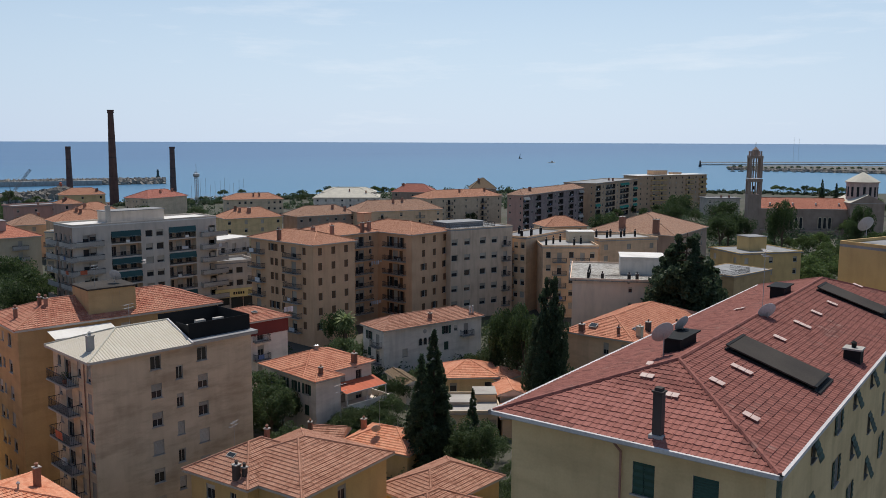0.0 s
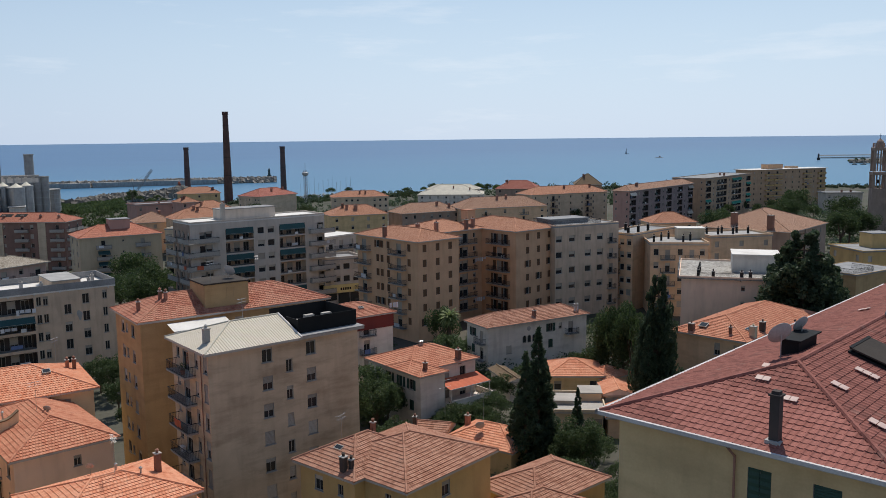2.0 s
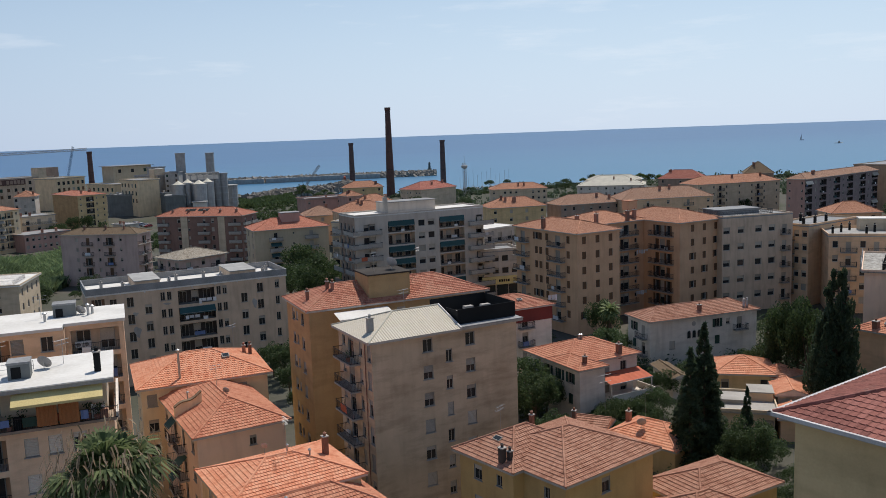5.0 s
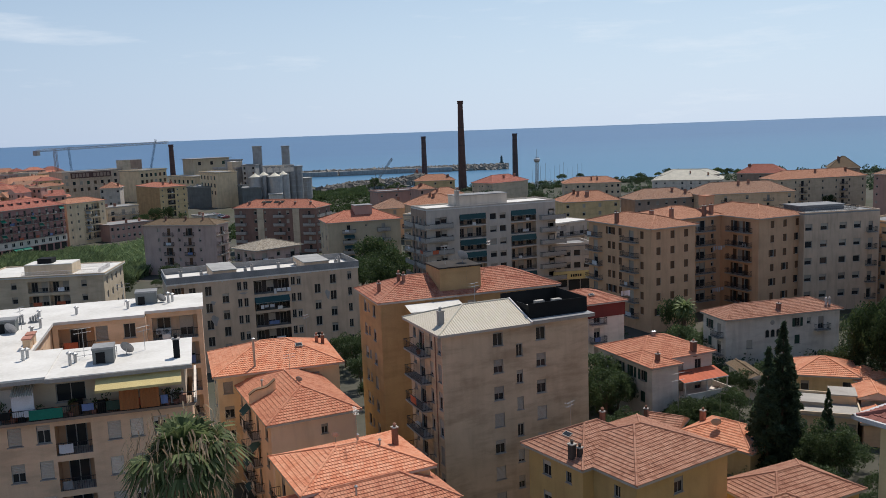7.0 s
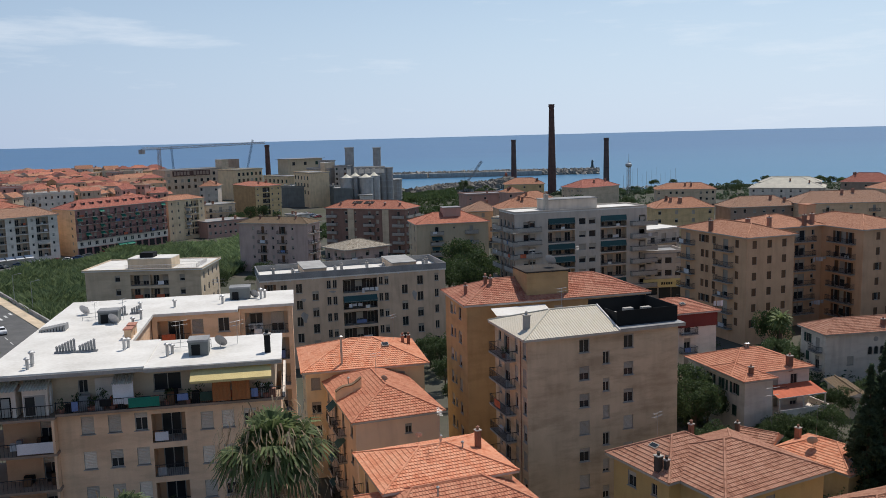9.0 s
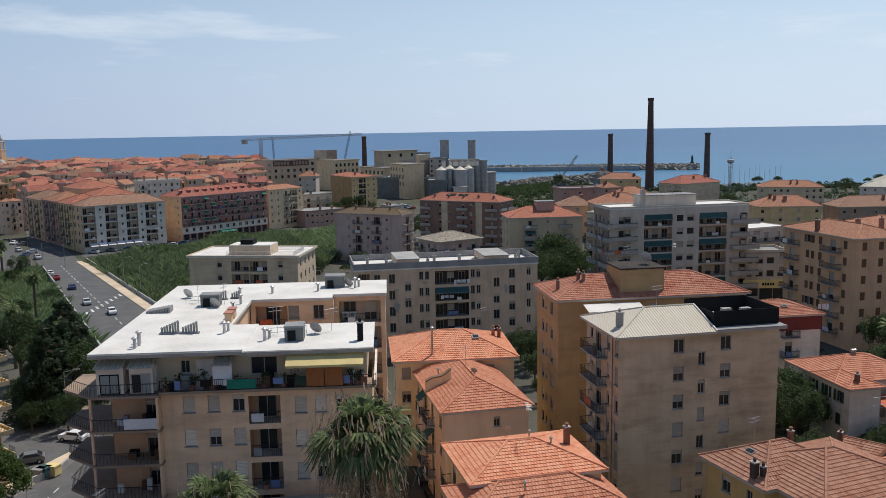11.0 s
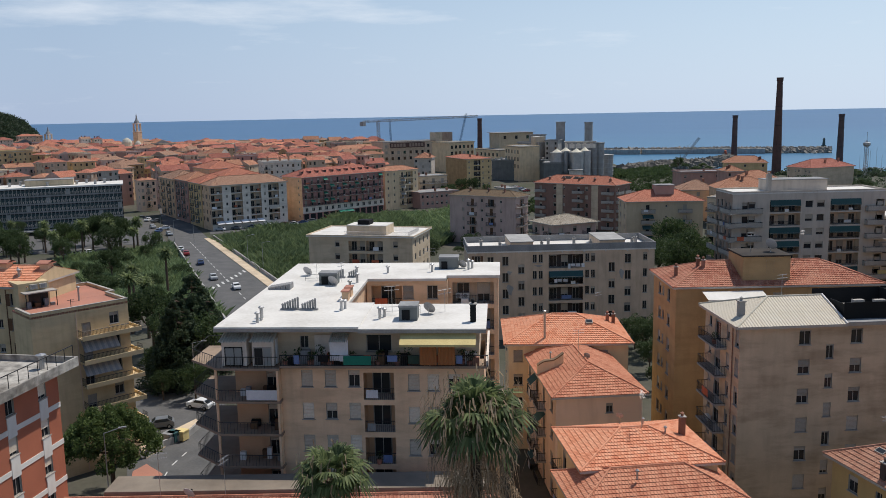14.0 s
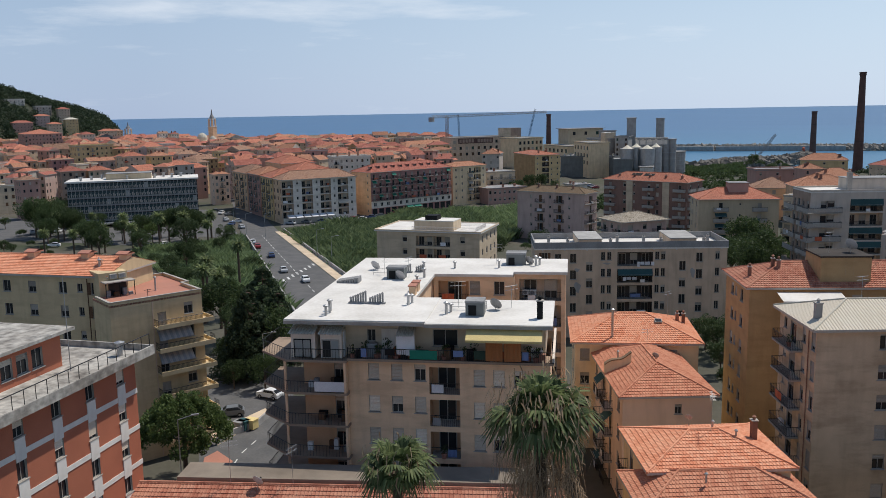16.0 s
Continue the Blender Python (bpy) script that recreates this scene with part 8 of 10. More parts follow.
for t, (x, y, s, a) in enumerate(((10.81, 140.58, 0.9, 0), (17.6, 129.2, 0.75, 200), (18.87, 120.53, 0.7, 20))):
    plant("broad2", x, y, s, turn=a)
plant("cedar", 46.25, 158.38, 1.5)
plant("cedar", 45.29, 163.86, 1.3, turn=80)
plant("cedar", 49.80, 160.45, 1.25, turn=160)
for x, y, s, a in ((-24.31, 115.47, 1.0, 0), (-26.80, 121.07, 1.05, 90), (-23.39, 119.74, 0.8, 180), (2.11, 91.98, 0.8, 30), (3.80, 97.93, 0.5, 70), (1.24, 99.99, 0.45, 150),
                   (4.88, 91.87, 0.6, 220), (-5.43, 165.91, 0.9, 10), (-15.16, 155.26, 0.55, 85), (3.0, 102.6, 0.72, 120), (6.15, 143.5, 0.75, 240)):
    plant("broad", x, y, s, turn=a)
for i, (x, y, s) in enumerate(((-12.9, 117.6, 1.3), (-10.8, 117.2, 1.4), (-14.6, 116.4, 1.1), (-9.2, 118.6, 1.2), (-7.15, 133.81, 1.3), (-5.85, 135.87, 1.0), (-20.48, 95.84, 1.2), (3.9, 104.6, 1.3), (6.54, 107.80, 1.2),
                               (-11.42, 111.94, 1.0), (-8.39, 124.23, 1.3), (-17.88, 94.86, 1.1), (1.09, 85.99, 1.6), (5.76, 83.80, 1.4), (3.67, 142.4, 1.4), (5.88, 143.3, 1.3), (-3.4, 141.0, 1.2))):
    plant("bush", x, y, s, turn=i * 67)
FOOT = []
bpy.context.view_layer.update()
for o in scene.objects:
    if o.name.split(".")[0] in ("wall", "nave", "core", "tower_base") and o.parent:
        bb = [Vector(c) for c in o.bound_box]
        FOOT.append(((o.parent.matrix_world @ o.matrix_basis).inverted(), min(c.x for c in bb), min(c.y for c in bb), max(c.x for c in bb), max(c.y for c in bb)))


def free_spot(x, y, gap=2.5):
    """True where no building stands within the gap."""
    for m, x0, y0, x1, y1 in FOOT:
        p = m @ Vector((x, y, 0))
        if x0 - gap < p.x < x1 + gap and y0 - gap < p.y < y1 + gap:
            return False
    return True


def scatter(quad, n, kinds, lo, hi, seed, gap=2.5):
    """Trees and shrubs at random free spots of a four-cornered field."""
    r, left = random.Random(seed), n * 6
    while n and left:
        left -= 1
        u, v = r.random(), r.random()
        p = Vector(quad[0]).lerp(Vector(quad[1]), u).lerp(Vector(quad[3]).lerp(Vector(quad[2]), u), v)
        if free_spot(p.x, p.y, gap):
            n -= 1
            plant(r.choice(kinds), p.x, p.y, r.uniform(lo, hi), turn=r.uniform(0, 360))


taken = [(o.matrix_basis.translation.x, o.matrix_basis.translation.y, o.matrix_basis.to_euler().z) for o in scene.objects if o.name.split(".")[0] in ("house", "garden_shed")]
gr = random.Random(4)
count = 0
while count < 46:
    x, y = gr.uniform(-32, 34), gr.uniform(84, 146)
    free = y > 84 + abs(x) * 0.2
    for hx, hy, a in taken:
        u, v = (x - hx) * math.cos(a) + (y - hy) * math.sin(a), -(x - hx) * math.sin(a) + (y - hy) * math.cos(a)
        if -2.5 < u < 16 and -2.5 < v < 15:
            free = False
    if -2 < x < 16 and 109 < y < 134:
        free = False
    if free:
        count += 1
        plant("bush" if gr.random() < 0.7 else "broad", x, y, gr.uniform(0.6, 1.2), turn=gr.uniform(0, 360))
plant("broad2", -20.25, 161.74, 0.78, turn=25, tall=1.3)
plant("palm", -18.47, 157.92, 0.95)
plant("palm", -19.61, 164.36, 0.75, turn=40)
# behind the cream block and round the middle blocks
for i, (x, y, s) in enumerate(((-95.95, 181.79, 1.3), (-93.87, 188.47, 1.35), (-89.46, 175.02, 1.2), (-96.20, 200.69, 1.0), (-102.40, 189.68, 1.1), (-104.09, 199.47, 1.4), (-96.44, 192.16, 1.2), (-100.51, 209.10, 0.8))):
    plant("broad2", x, y, s, turn=i * 50, tall=1.0 + 0.06 * (i % 3))
# by the church and along the shore
for i, (x, y, s) in enumerate(((122.02, 301.22, 1.2), (121.69, 306.74, 0.9), (111.38, 326.52, 1.6), (105.36, 318.00, 1.5), (116.97, 329.88, 1.4), (120.30, 360.45, 1.8), (113.24, 404.45, 1.8), (63.45, 323.84, 1.6), (67.18, 328.20, 1.4), (105.16, 385.93, 1.5), (151.79, 304.24, 1.1), (147.23, 300.91, 0.8))):
    plant("broad2", x, y, s, turn=i * 50, tall=1.9 if i < 2 or i > 9 else 1.0)
for i, (x, y, s) in enumerate(((105.27, 239.92, 1.1), (112.29, 245.54, 1.2), (114.63, 240.03, 1.1), (102.13, 228.19, 1.0), (108.49, 231.88, 1.0), (100.90, 241.79, 0.9), (121.49, 246.71, 1.0))):
    plant("pine", x, y, s, turn=i * 50)
for i in range(26):
    az = (-27 + i * 0.42) if i < 14 else (1.5 + (i - 14) * 0.62)
    x, y, _ = polar(az, shore(az) - 45 - (i * 37) % 40)
    plant("pine" if i % 3 else "broad2", x, y, 0.6 + 0.08 * (i % 5), turn=i * 31, tall=0.8)
plant("cypress", 229.61, 510.76, 1.0, turn=20)
plant("cypress", 236.75, 507.49, 0.9, turn=60)
# river garden
for i, (x, y, s, k) in enumerate(((-130.17, 75.83, 0.95, "cedar"), (-133.86, 73.36, 1.2, "broad"), (-142.34, 74.45, 1.3, "broad2"), (-125.49, 75.89, 0.72, "cedar"), (-121.07, 67.56, 0.85, "cedar"), (-121.21, 71.34, 1.2, "broad2"),
                                  (-124.34, 65.71, 0.7, "broad2"), (-121.92, 74.07, 0.8, "broad2"), (-113.09, 65.42, 0.6, "broad2"), (-117.14, 62.23, 0.5, "broad2"))):
    plant(k, x, y, s, turn=i * 40)
plant("pine_near", -89.76, 40.86, 1.0, tall=1.08)
for i, (x, y, s) in enumerate(((-273.08, 83.56, 0.85), (-265.82, 89.84, 0.85), (-267.56, 99.91, 0.9), (-261.74, 106.58, 0.9), (-265.91, 117.26, 1.1), (-260.87, 123.50, 1.1), (-258.81, 132.24, 1.1), (-250.42, 126.66, 0.9))):
    plant("palm", x, y, s, turn=i * 70)
for i, (x, y, s) in enumerate(((-283.36, 100.33, 1.1), (-273.78, 124.16, 1.2), (-248.92, 118.35, 1.3), (-270.22, 131.75, 1.1), (-254.37, 106.11, 0.9), (-296.62, 92.07, 1.0), (-247.88, 131.58, 0.9), (-321.55, 96.00, 1.5), (-329.45, 104.36, 1.6), (-316.03, 96.99, 1.2), (-342.76, 111.99, 1.4), (-159.81, 84.21, 0.9), (-210.17, 94.94, 0.8), (-217.39, 103.17, 0.9))):
    plant("broad2" if i % 2 else "broad", x, y, s, turn=i * 70)
scatter([(-350.0, 100.0), (-285.0, 128.0), (-262.0, 112.0), (-318.0, 88.0)], 20, ("broad2", "palm", "broad2", "pine"), 0.7, 1.15, 23)
scatter([(-330.0, 350.0), (-285.0, 345.0), (-262.0, 290.0), (-300.0, 300.0)], 16, ("broad2", "bush", "broad"), 0.6, 1.1, 24)
scatter([(-364.97, 97.26), (-293.52, 144.47), (-231.30, 122.51), (-277.28, 73.00)], 22, ("bush", "bush", "broad"), 0.45, 0.85, 11)
scatter([(-251.59, 104.75), (-254.11, 139.04), (-151.41, 95.26), (-190.45, 89.82)], 22, ("bush",), 0.7, 1.3, 12)
scatter([(119.51, 363.89), (218.76, 413.87), (154.32, 290.22), (114.57, 265.05)], 30, ("bush", "bush", "pine"), 0.6, 1.0, 13)
scatter([(213.49, 528.43), (279.93, 531.24), (252.89, 479.36), (192.97, 477.07)], 16, ("bush",), 1.6, 2.6, 17)
scatter([(79.23, 459.18), (177.83, 522.68), (136.02, 398.37), (71.69, 384.36)], 16, ("broad2",), 0.6, 1.0, 14)
scatter([(-217.72, 412.63), (30.33, 467.41), (23.78, 300.91), (-150.25, 283.12)], 26, ("broad2", "broad", "bush"), 0.7, 1.3, 15, 3.5)
scatter([(-229.65, 187.14), (-102.84, 242.36), (-67.66, 146.54), (-108.01, 145.30)], 14, ("broad", "bush"), 0.6, 1.0, 16, 3.0)
scatter([(-198.95, 654.36), (-59.29, 661.92), (-49.20, 548.54), (-162.71, 534.25)], 14, ("bush",), 0.9, 1.8, 18)
scatter([(-312.55, 598.54), (-276.47, 612.07), (-240.09, 530.84), (-272.21, 520.60)], 8, ("bush", "broad"), 0.9, 1.4, 19)


def undergrowth(name, spots, label, seed, lo, hi, leaf, m):
    """Low leafy cover in clumps at the given free spots, as one object."""
    r = np.random.RandomState(seed)
    pts, rad = [], []
    for x, y in spots:
        if free_spot(x, y, 0.6):
            q = r.uniform(lo, hi)
            pts.append((x, y, 3.0 + q * r.uniform(0.2, 0.7)))
            rad.append(q)
    V, F = leaf_cloud(clumps(pts, rad, 70, seed), leaf, seed)
    tagged(new(name, np_mesh(name, V, F, m)), label, "plants", kind="stuff")


ur = random.Random(31)
undergrowth("garden_plants", [(ur.uniform(-36, 60), ur.uniform(84, 172)) for _ in range(520)], "dense low garden plants between the houses", 5, 0.7, 1.7, 0.16, LEAF)
undergrowth("shore_hedge", [polar(a, shore(a) - 50 - ur.uniform(0, 26))[:2] for a in [-27 + 0.11 * i for i in range(440)] if not 2 < a < 6], "dark evergreen hedge along the beach", 6, 0.9, 2.0, 0.6, LEAF_DARK)
wr = random.Random(32)
undergrowth("garden_thicket", [(wr.uniform(-16, 48), wr.uniform(140, 190)) for _ in range(360)], "dark evergreen thicket behind the villas", 7, 0.9, 2.0, 0.26, LEAF_DARK)
undergrowth("shore_thicket", [polar(a, shore(a) - wr.uniform(30, 230))[:2] for a in [wr.uniform(-8, 21) for _ in range(420)]], "dark trees and shrubs between the shore houses", 9, 1.4, 3.4, 0.7, LEAF_DARK)
undergrowth("river_scrub", [(-285 + 80 * u - 20 * v + wr.uniform(-6, 6), 375 + 90 * v + 20 * u) for u, v in [(wr.random(), wr.random()) for _ in range(300)]] + [(wr.uniform(-262, -212), wr.uniform(285, 330)) for _ in range(90)], "rough green scrub between the river and the harbour", 10, 1.0, 2.4, 0.5, LEAF_OAK)
undergrowth("park_thicket", [(x + (y - 334) * 0.33, y) for x, y in [(wr.uniform(78, 172), wr.uniform(318, 500)) for _ in range(420)]], "dense dark shrubs of the park by the church", 8, 1.4, 3.2, 0.5, LEAF_DARK)
for i, (x, y, s) in enumerate(((-159.6, 79.1, 1.0), (-153.4, 79.4, 0.95), (-184.0, 100.8, 1.0), (-172.0, 86.2, 0.95), (-163.5, 84.6, 0.85))):
    plant("tall_palm", x, y, s, turn=i * 53)
for i, (x, y, s) in enumerate(((-266.4, 95.4, 1.15), (-257.7, 94.5, 1.0), (-269.3, 127.2, 1.3), (-268.8, 131.5, 1.1), (-217.20, 77.33, 0.9))):
    plant("broad2", x, y, s, turn=i * 47)
fan_palm(-25.26, 29.30, 31.38, 12.0, 2.4, 21, "tall fan palm with a ragged skirt of dry fronds", 120, 40)
fan_palm(-32.36, 26.26, 27.47, 10.0, 1.9, 22, "green fan palm crown below the terrace", 20, 34)


# ---- reeds in the river bed and other ground cover ----
def reeds(name, quad, n, h, seed, label, m, width=0.16):
    """Upright leaf blades scattered over a four-cornered field."""
    r = np.random.RandomState(seed)
    q = np.array(quad, float)
    u, v = r.uniform(size=(2, n))
    p = q[0] * ((1 - u) * (1 - v))[:, None] + q[1] * (u * (1 - v))[:, None] + q[2] * (u * v)[:, None] + q[3] * ((1 - u) * v)[:, None]
    a = r.uniform(0, 6.28, n)
    hh = h * r.uniform(0.55, 1.15, n) * (0.8 + 0.35 * np.sin(p[:, 0] * 0.21) * np.cos(p[:, 1] * 0.17))
    w = width * r.uniform(0.7, 1.4, n)
    dx, dy = np.cos(a) * w, np.sin(a) * w
    lx, ly = r.normal(size=(2, n)) * 0.4 * hh[:, None].T
    z0 = np.full(n, 2.8)
    V = np.stack([np.stack([p[:, 0] - dx, p[:, 1] - dy, z0], 1), np.stack([p[:, 0] + dx, p[:, 1] + dy, z0], 1),
                  np.stack([p[:, 0] + dx * 1.6 + lx * 0.4, p[:, 1] + dy * 1.6 + ly * 0.4, z0 + hh * 0.65], 1), np.stack([p[:, 0] + lx, p[:, 1] + ly, z0 + hh], 1)], 1).reshape(-1, 3)
    F = np.arange(4 * n).reshape(n, 4)
    return tagged(new(name, np_mesh(name, V, F, m)), label, "reeds", kind="stuff")


reeds("reeds", [(-260.62, 160.77), (-157.17, 120.27), (-189.55, 210.28), (-265.15, 248.73)], 52000, 3.6, 1, "dense green reeds filling the river bed", REED, 0.14)
reeds("reeds", [(-264.04, 201.73), (-222.78, 182.16), (-198.44, 220.15), (-249.67, 277.04)], 18000, 3.4, 2, "dense green reeds filling the river bed", REED, 0.16)
reeds("reeds", [(-258.20, 105.76), (-190.45, 89.82), (-151.41, 95.26), (-259.54, 144.24)], 30000, 3.0, 3, "tangled reeds and grass beside the bridge", REED, 0.14)
reeds("scrub", [(-307.55, 498.23), (-279.91, 459.95), (-256.79, 496.56), (-296.48, 556.64)], 9000, 3.5, 4, "low green scrub beside the beach", LEAF, 0.6)

# ---- bridge road ----
ROAD = [(-140.56, 90.32), (-255.94, 143.78), (-260.30, 157.59), (-164.22, 118.00)]
strip("road", ROAD, 4.0, ASPHALT, "grey asphalt bridge road with white markings", "road")
(ax, ay), (bx, by), (cx, cy), (dx_, dy_) = ROAD


def along(p, q, off0, off1, z0, z1, m, name, label, parent=None):
    d = (Vector(q) - Vector(p)).normalized()
    n = Vector((-d.y, d.x))
    s = Shape()
    P = [Vector(p) + n * off0, Vector(q) + n * off0, Vector(q) + n * off1, Vector(p) + n * off1]
    low, top = [(*v, z0) for v in P], [(*v, z1) for v in P]
    s.poly(top, m)
    for i in range(4):
        j = (i + 1) % 4
        s.poly([low[i], low[j], top[j], top[i]], m)
    return tagged(new(name, s.mesh(name)), label, name.replace("_", " "), kind="structure")


along(ROAD[0], ROAD[1], 0.0, 0.35, 2.5, 5.0, STUCCO["concrete"], "bridge_parapet", "pale concrete bridge parapet")
along(ROAD[3], ROAD[2], -3.0, 0.0, 3.0, 4.15, STUCCO["cream"], "pavement", "pale raised pavement along the bridge road")
along(ROAD[3], ROAD[2], -3.35, -3.0, 2.5, 5.1, STUCCO["concrete"], "bridge_parapet", "pale concrete bridge parapet")
pa, pb = Vector(ROAD[0]), Vector(ROAD[1])
pc, pd = Vector(ROAD[3]), Vector(ROAD[2])
for i in range(20):
    f = (i + 0.3) / 20
    m0, m1 = pa.lerp(pb, f).lerp(pc.lerp(pd, f), 0.5), pa.lerp(pb, f + 0.025).lerp(pc.lerp(pd, f + 0.025), 0.5)
    along(m0, m1, -0.09, 0.09, 4.0, 4.012, PAINT, "road_marking", "worn white dashed lane line")
for i in range(9):
    f0, k = 0.32, (i + 0.5) / 9
    p = pa.lerp(pb, f0).lerp(pc.lerp(pd, f0), k)
    q = pa.lerp(pb, f0 + 0.028).lerp(pc.lerp(pd, f0 + 0.028), k)
    along(p, q, -0.28, 0.28, 4.0, 4.012, PAINT, "road_marking", "white zebra crossing bar")
strip("road", [(-91.34, 43.06), (-118.00, 57.37), (-123.66, 61.45), (-113.76, 71.03), (-82.01, 50.61)], 3.06, ASPHALT, "grey asphalt street corner below the flats", "road")
strip("road", [(-263.92, 145.61), (-347.31, 183.84), (-356.47, 176.61), (-277.86, 135.54)], 3.08, ASPHALT, "asphalt square before the old town", "road")
strip("road", [(-259.54, 144.24), (-426.12, 229.61), (-422.05, 232.60), (-263.93, 161.65)], 3.12, ASPHALT, "asphalt main street entering the old town", "road")
strip("road", [(-326.91, 85.24), (-402.40, 105.78), (-297.94, 146.69), (-253.34, 124.32)], 3.05, ASPHALT, "asphalt street before the office slab", "road")
strip("road", [(-274.11, 168.47), (-265.81, 200.28), (-274.56, 257.60), (-272.96, 300.88), (-283.77, 312.79), (-288.19, 270.43), (-284.01, 174.63)], 3.07, ASPHALT, "asphalt riverside street below the flats", "road")
strip("pavement", [(-97.94, 49.15), (-102.88, 60.22), (-105.52, 60.88), (-102.25, 50.34)], 3.2, STUCCO["cream"], "pale paved kerb island at the street corner", "pavement")


ISLE = [(-97.94, 49.15), (-99.51, 52.49), (-99.87, 56.15), (-102.77, 60.34)]
for p, q in zip(ISLE, ISLE[1:]):
    along(p, q, 0.0, 0.3, 3.0, 4.0, STUCCO["concrete"], "low_wall", "low grey wall round the street island")
for p, q in (((-90.69, 47.38), (-92.14, 48.81)), ((-93.49, 50.20), (-94.33, 51.41)), ((-95.08, 52.51), (-95.85, 53.63))):
    along(p, q, -0.08, 0.08, 3.06, 3.075, PAINT, "road_marking", "worn white dashed lane line")
strip("pavement", [(-95.43, 46.03), (-96.23, 48.25), (-91.92, 48.06), (-88.90, 45.49), (-91.10, 43.30)], 3.14, TERRACE, "red and white paved street corner", "pavement")
for x, y, sc in ((-71.56, 127.78, 0.8), (-66.50, 120.80, 0.7), (-75.79, 132.12, 0.75), (-72.11, 133.14, 0.8), (-61.07, 113.41, 0.5)):
    plant("broad", x, y, sc, turn=sc * 400)


# ---- cars ----
def car_paint(name, c):
    m = glass_mat(name, c, 0.3)
    return m


PAINTS = [car_paint("car_white", (0.75, 0.75, 0.75)), car_paint("car_grey", (0.16, 0.17, 0.18)), car_paint("car_red", (0.25, 0.03, 0.03)), car_paint("car_blue", (0.04, 0.07, 0.16)), car_paint("car_silver", (0.45, 0.46, 0.47))]
CARNAMES = ["white", "dark grey", "red", "dark blue", "silver"]


def make_car(k):
    b = tagged(new("car"), f"small {CARNAMES[k]} hatchback parked on the asphalt", "car", "cars in the streets")
    prof = [(-2.0, 0.35), (-2.05, 0.7), (-1.95, 0.95), (-1.1, 1.02), (-0.45, 1.45), (1.1, 1.48), (1.85, 1.0), (2.0, 0.85), (2.0, 0.35)]
    s = Shape()
    n = len(prof)
    for sg in (-1, 1):
        pts = [(x, sg * (0.84 if z < 1.1 else 0.66), z) for x, z in prof]
        s.poly(pts if sg < 0 else pts[::-1], PAINTS[k])
    for i in range(n):
        (xa, za), (xb, zb) = prof[i], prof[(i + 1) % n]
        wa, wb = (0.84 if za < 1.1 else 0.66), (0.84 if zb < 1.1 else 0.66)
        s.poly([(xa, wa, za), (xb, wb, zb), (xb, -wb, zb), (xa, -wa, za)], PAINTS[k])
    part("body", s, b)
    g = Shape()
    g.poly([(-1.02, -0.72, 1.06), (-1.02, 0.72, 1.06), (-0.5, 0.62, 1.44), (-0.5, -0.62, 1.44)], GLASS)
    part("windscreen", g, b, Matrix.Translation((0, 0, 0.02)))
    g = Shape()
    g.poly([(1.74, 0.72, 1.06), (1.74, -0.72, 1.06), (1.18, -0.6, 1.45), (1.18, 0.6, 1.45)], GLASS)
    part("rear_window", g, b, Matrix.Translation((0, 0, 0.02)))
    for sg in (-1, 1):
        g = Shape()
        pts = [(-0.8, sg * 0.8, 1.06), (1.5, sg * 0.8, 1.06), (1.05, sg * 0.68, 1.4), (-0.4, sg * 0.68, 1.4)]
        g.poly(pts if sg < 0 else pts[::-1], GLASS)
        part("side_window", g, b, Matrix.Translation((0, sg * 0.02, 0)))
        for x in (-1.3, 1.3):
            w = Shape()
            w.beam((x, sg * 0.68, 0.32), (x, sg * 0.88, 0.32), 0.32, BLACK, n=14)
            w.beam((x, sg * 0.86, 0.32), (x, sg * 0.9, 0.32), 0.18, METAL, n=10)
            part("wheel", w, b)
    return b


CARS, CAR_USED = [make_car(k) for k in range(5)], set()


def car(k, x, y, z, yaw):
    m = pose(x, y, z, 0, 0, yaw)
    if k in CAR_USED:
        copy_thing(CARS[k], m)
    else:
        CAR_USED.add(k)
        CARS[k].matrix_world = m


car(0, -109.32, 63.95, 3.06, 20)
car(1, -106.62, 55.80, 3.06, 60)
car(0, -176.49, 114.97, 4.0, 155)
car(4, -191.98, 118.28, 4.0, 155)
car(2, -233.25, 134.66, 4.0, 155)
car(0, -242.91, 138.45, 4.0, 335)
car(3, -215.03, 128.49, 4.0, 335)
for i in range(12):
    f = i / 11
    p = Vector((-268.62, 202.41)).lerp(Vector((-281.21, 263.86)), f)
    if i not in (3, 9):
        car((i * 3) % 5, p.x, p.y, 3.07, 42)
for i in range(5):
    p = Vector((-279.39, 176.32)).lerp(Vector((-271.31, 200.22)), i / 4)
    car((i * 2 + 4) % 5, p.x, p.y, 3.07, 22)
for i, (x, y) in enumerate(((-293.35, 92.80), (-394.82, 124.65), (-329.65, 106.55), (-332.93, 98.12), (-266.43, 113.00), (-266.64, 118.89), (-294.93, 159.34), (-309.37, 164.73), (-300.85, 165.08), (-325.79, 174.95), (-332.11, 174.88), (-284.49, 157.87), (-342.32, 177.04))):
    car((0, 1, 0, 4, 1, 0, 3, 4)[i % 8], x, y, 3.12, 60 + 35 * (i % 4))
for i in range(8):
    p = Vector((-294.43, 377.14)).lerp(Vector((-275.08, 363.00)), i / 7)
    car((i * 3 + 1) % 5, p.x, p.y, 3.05, 80)
car(0, -31.23, 88.75, 3.05, 30)


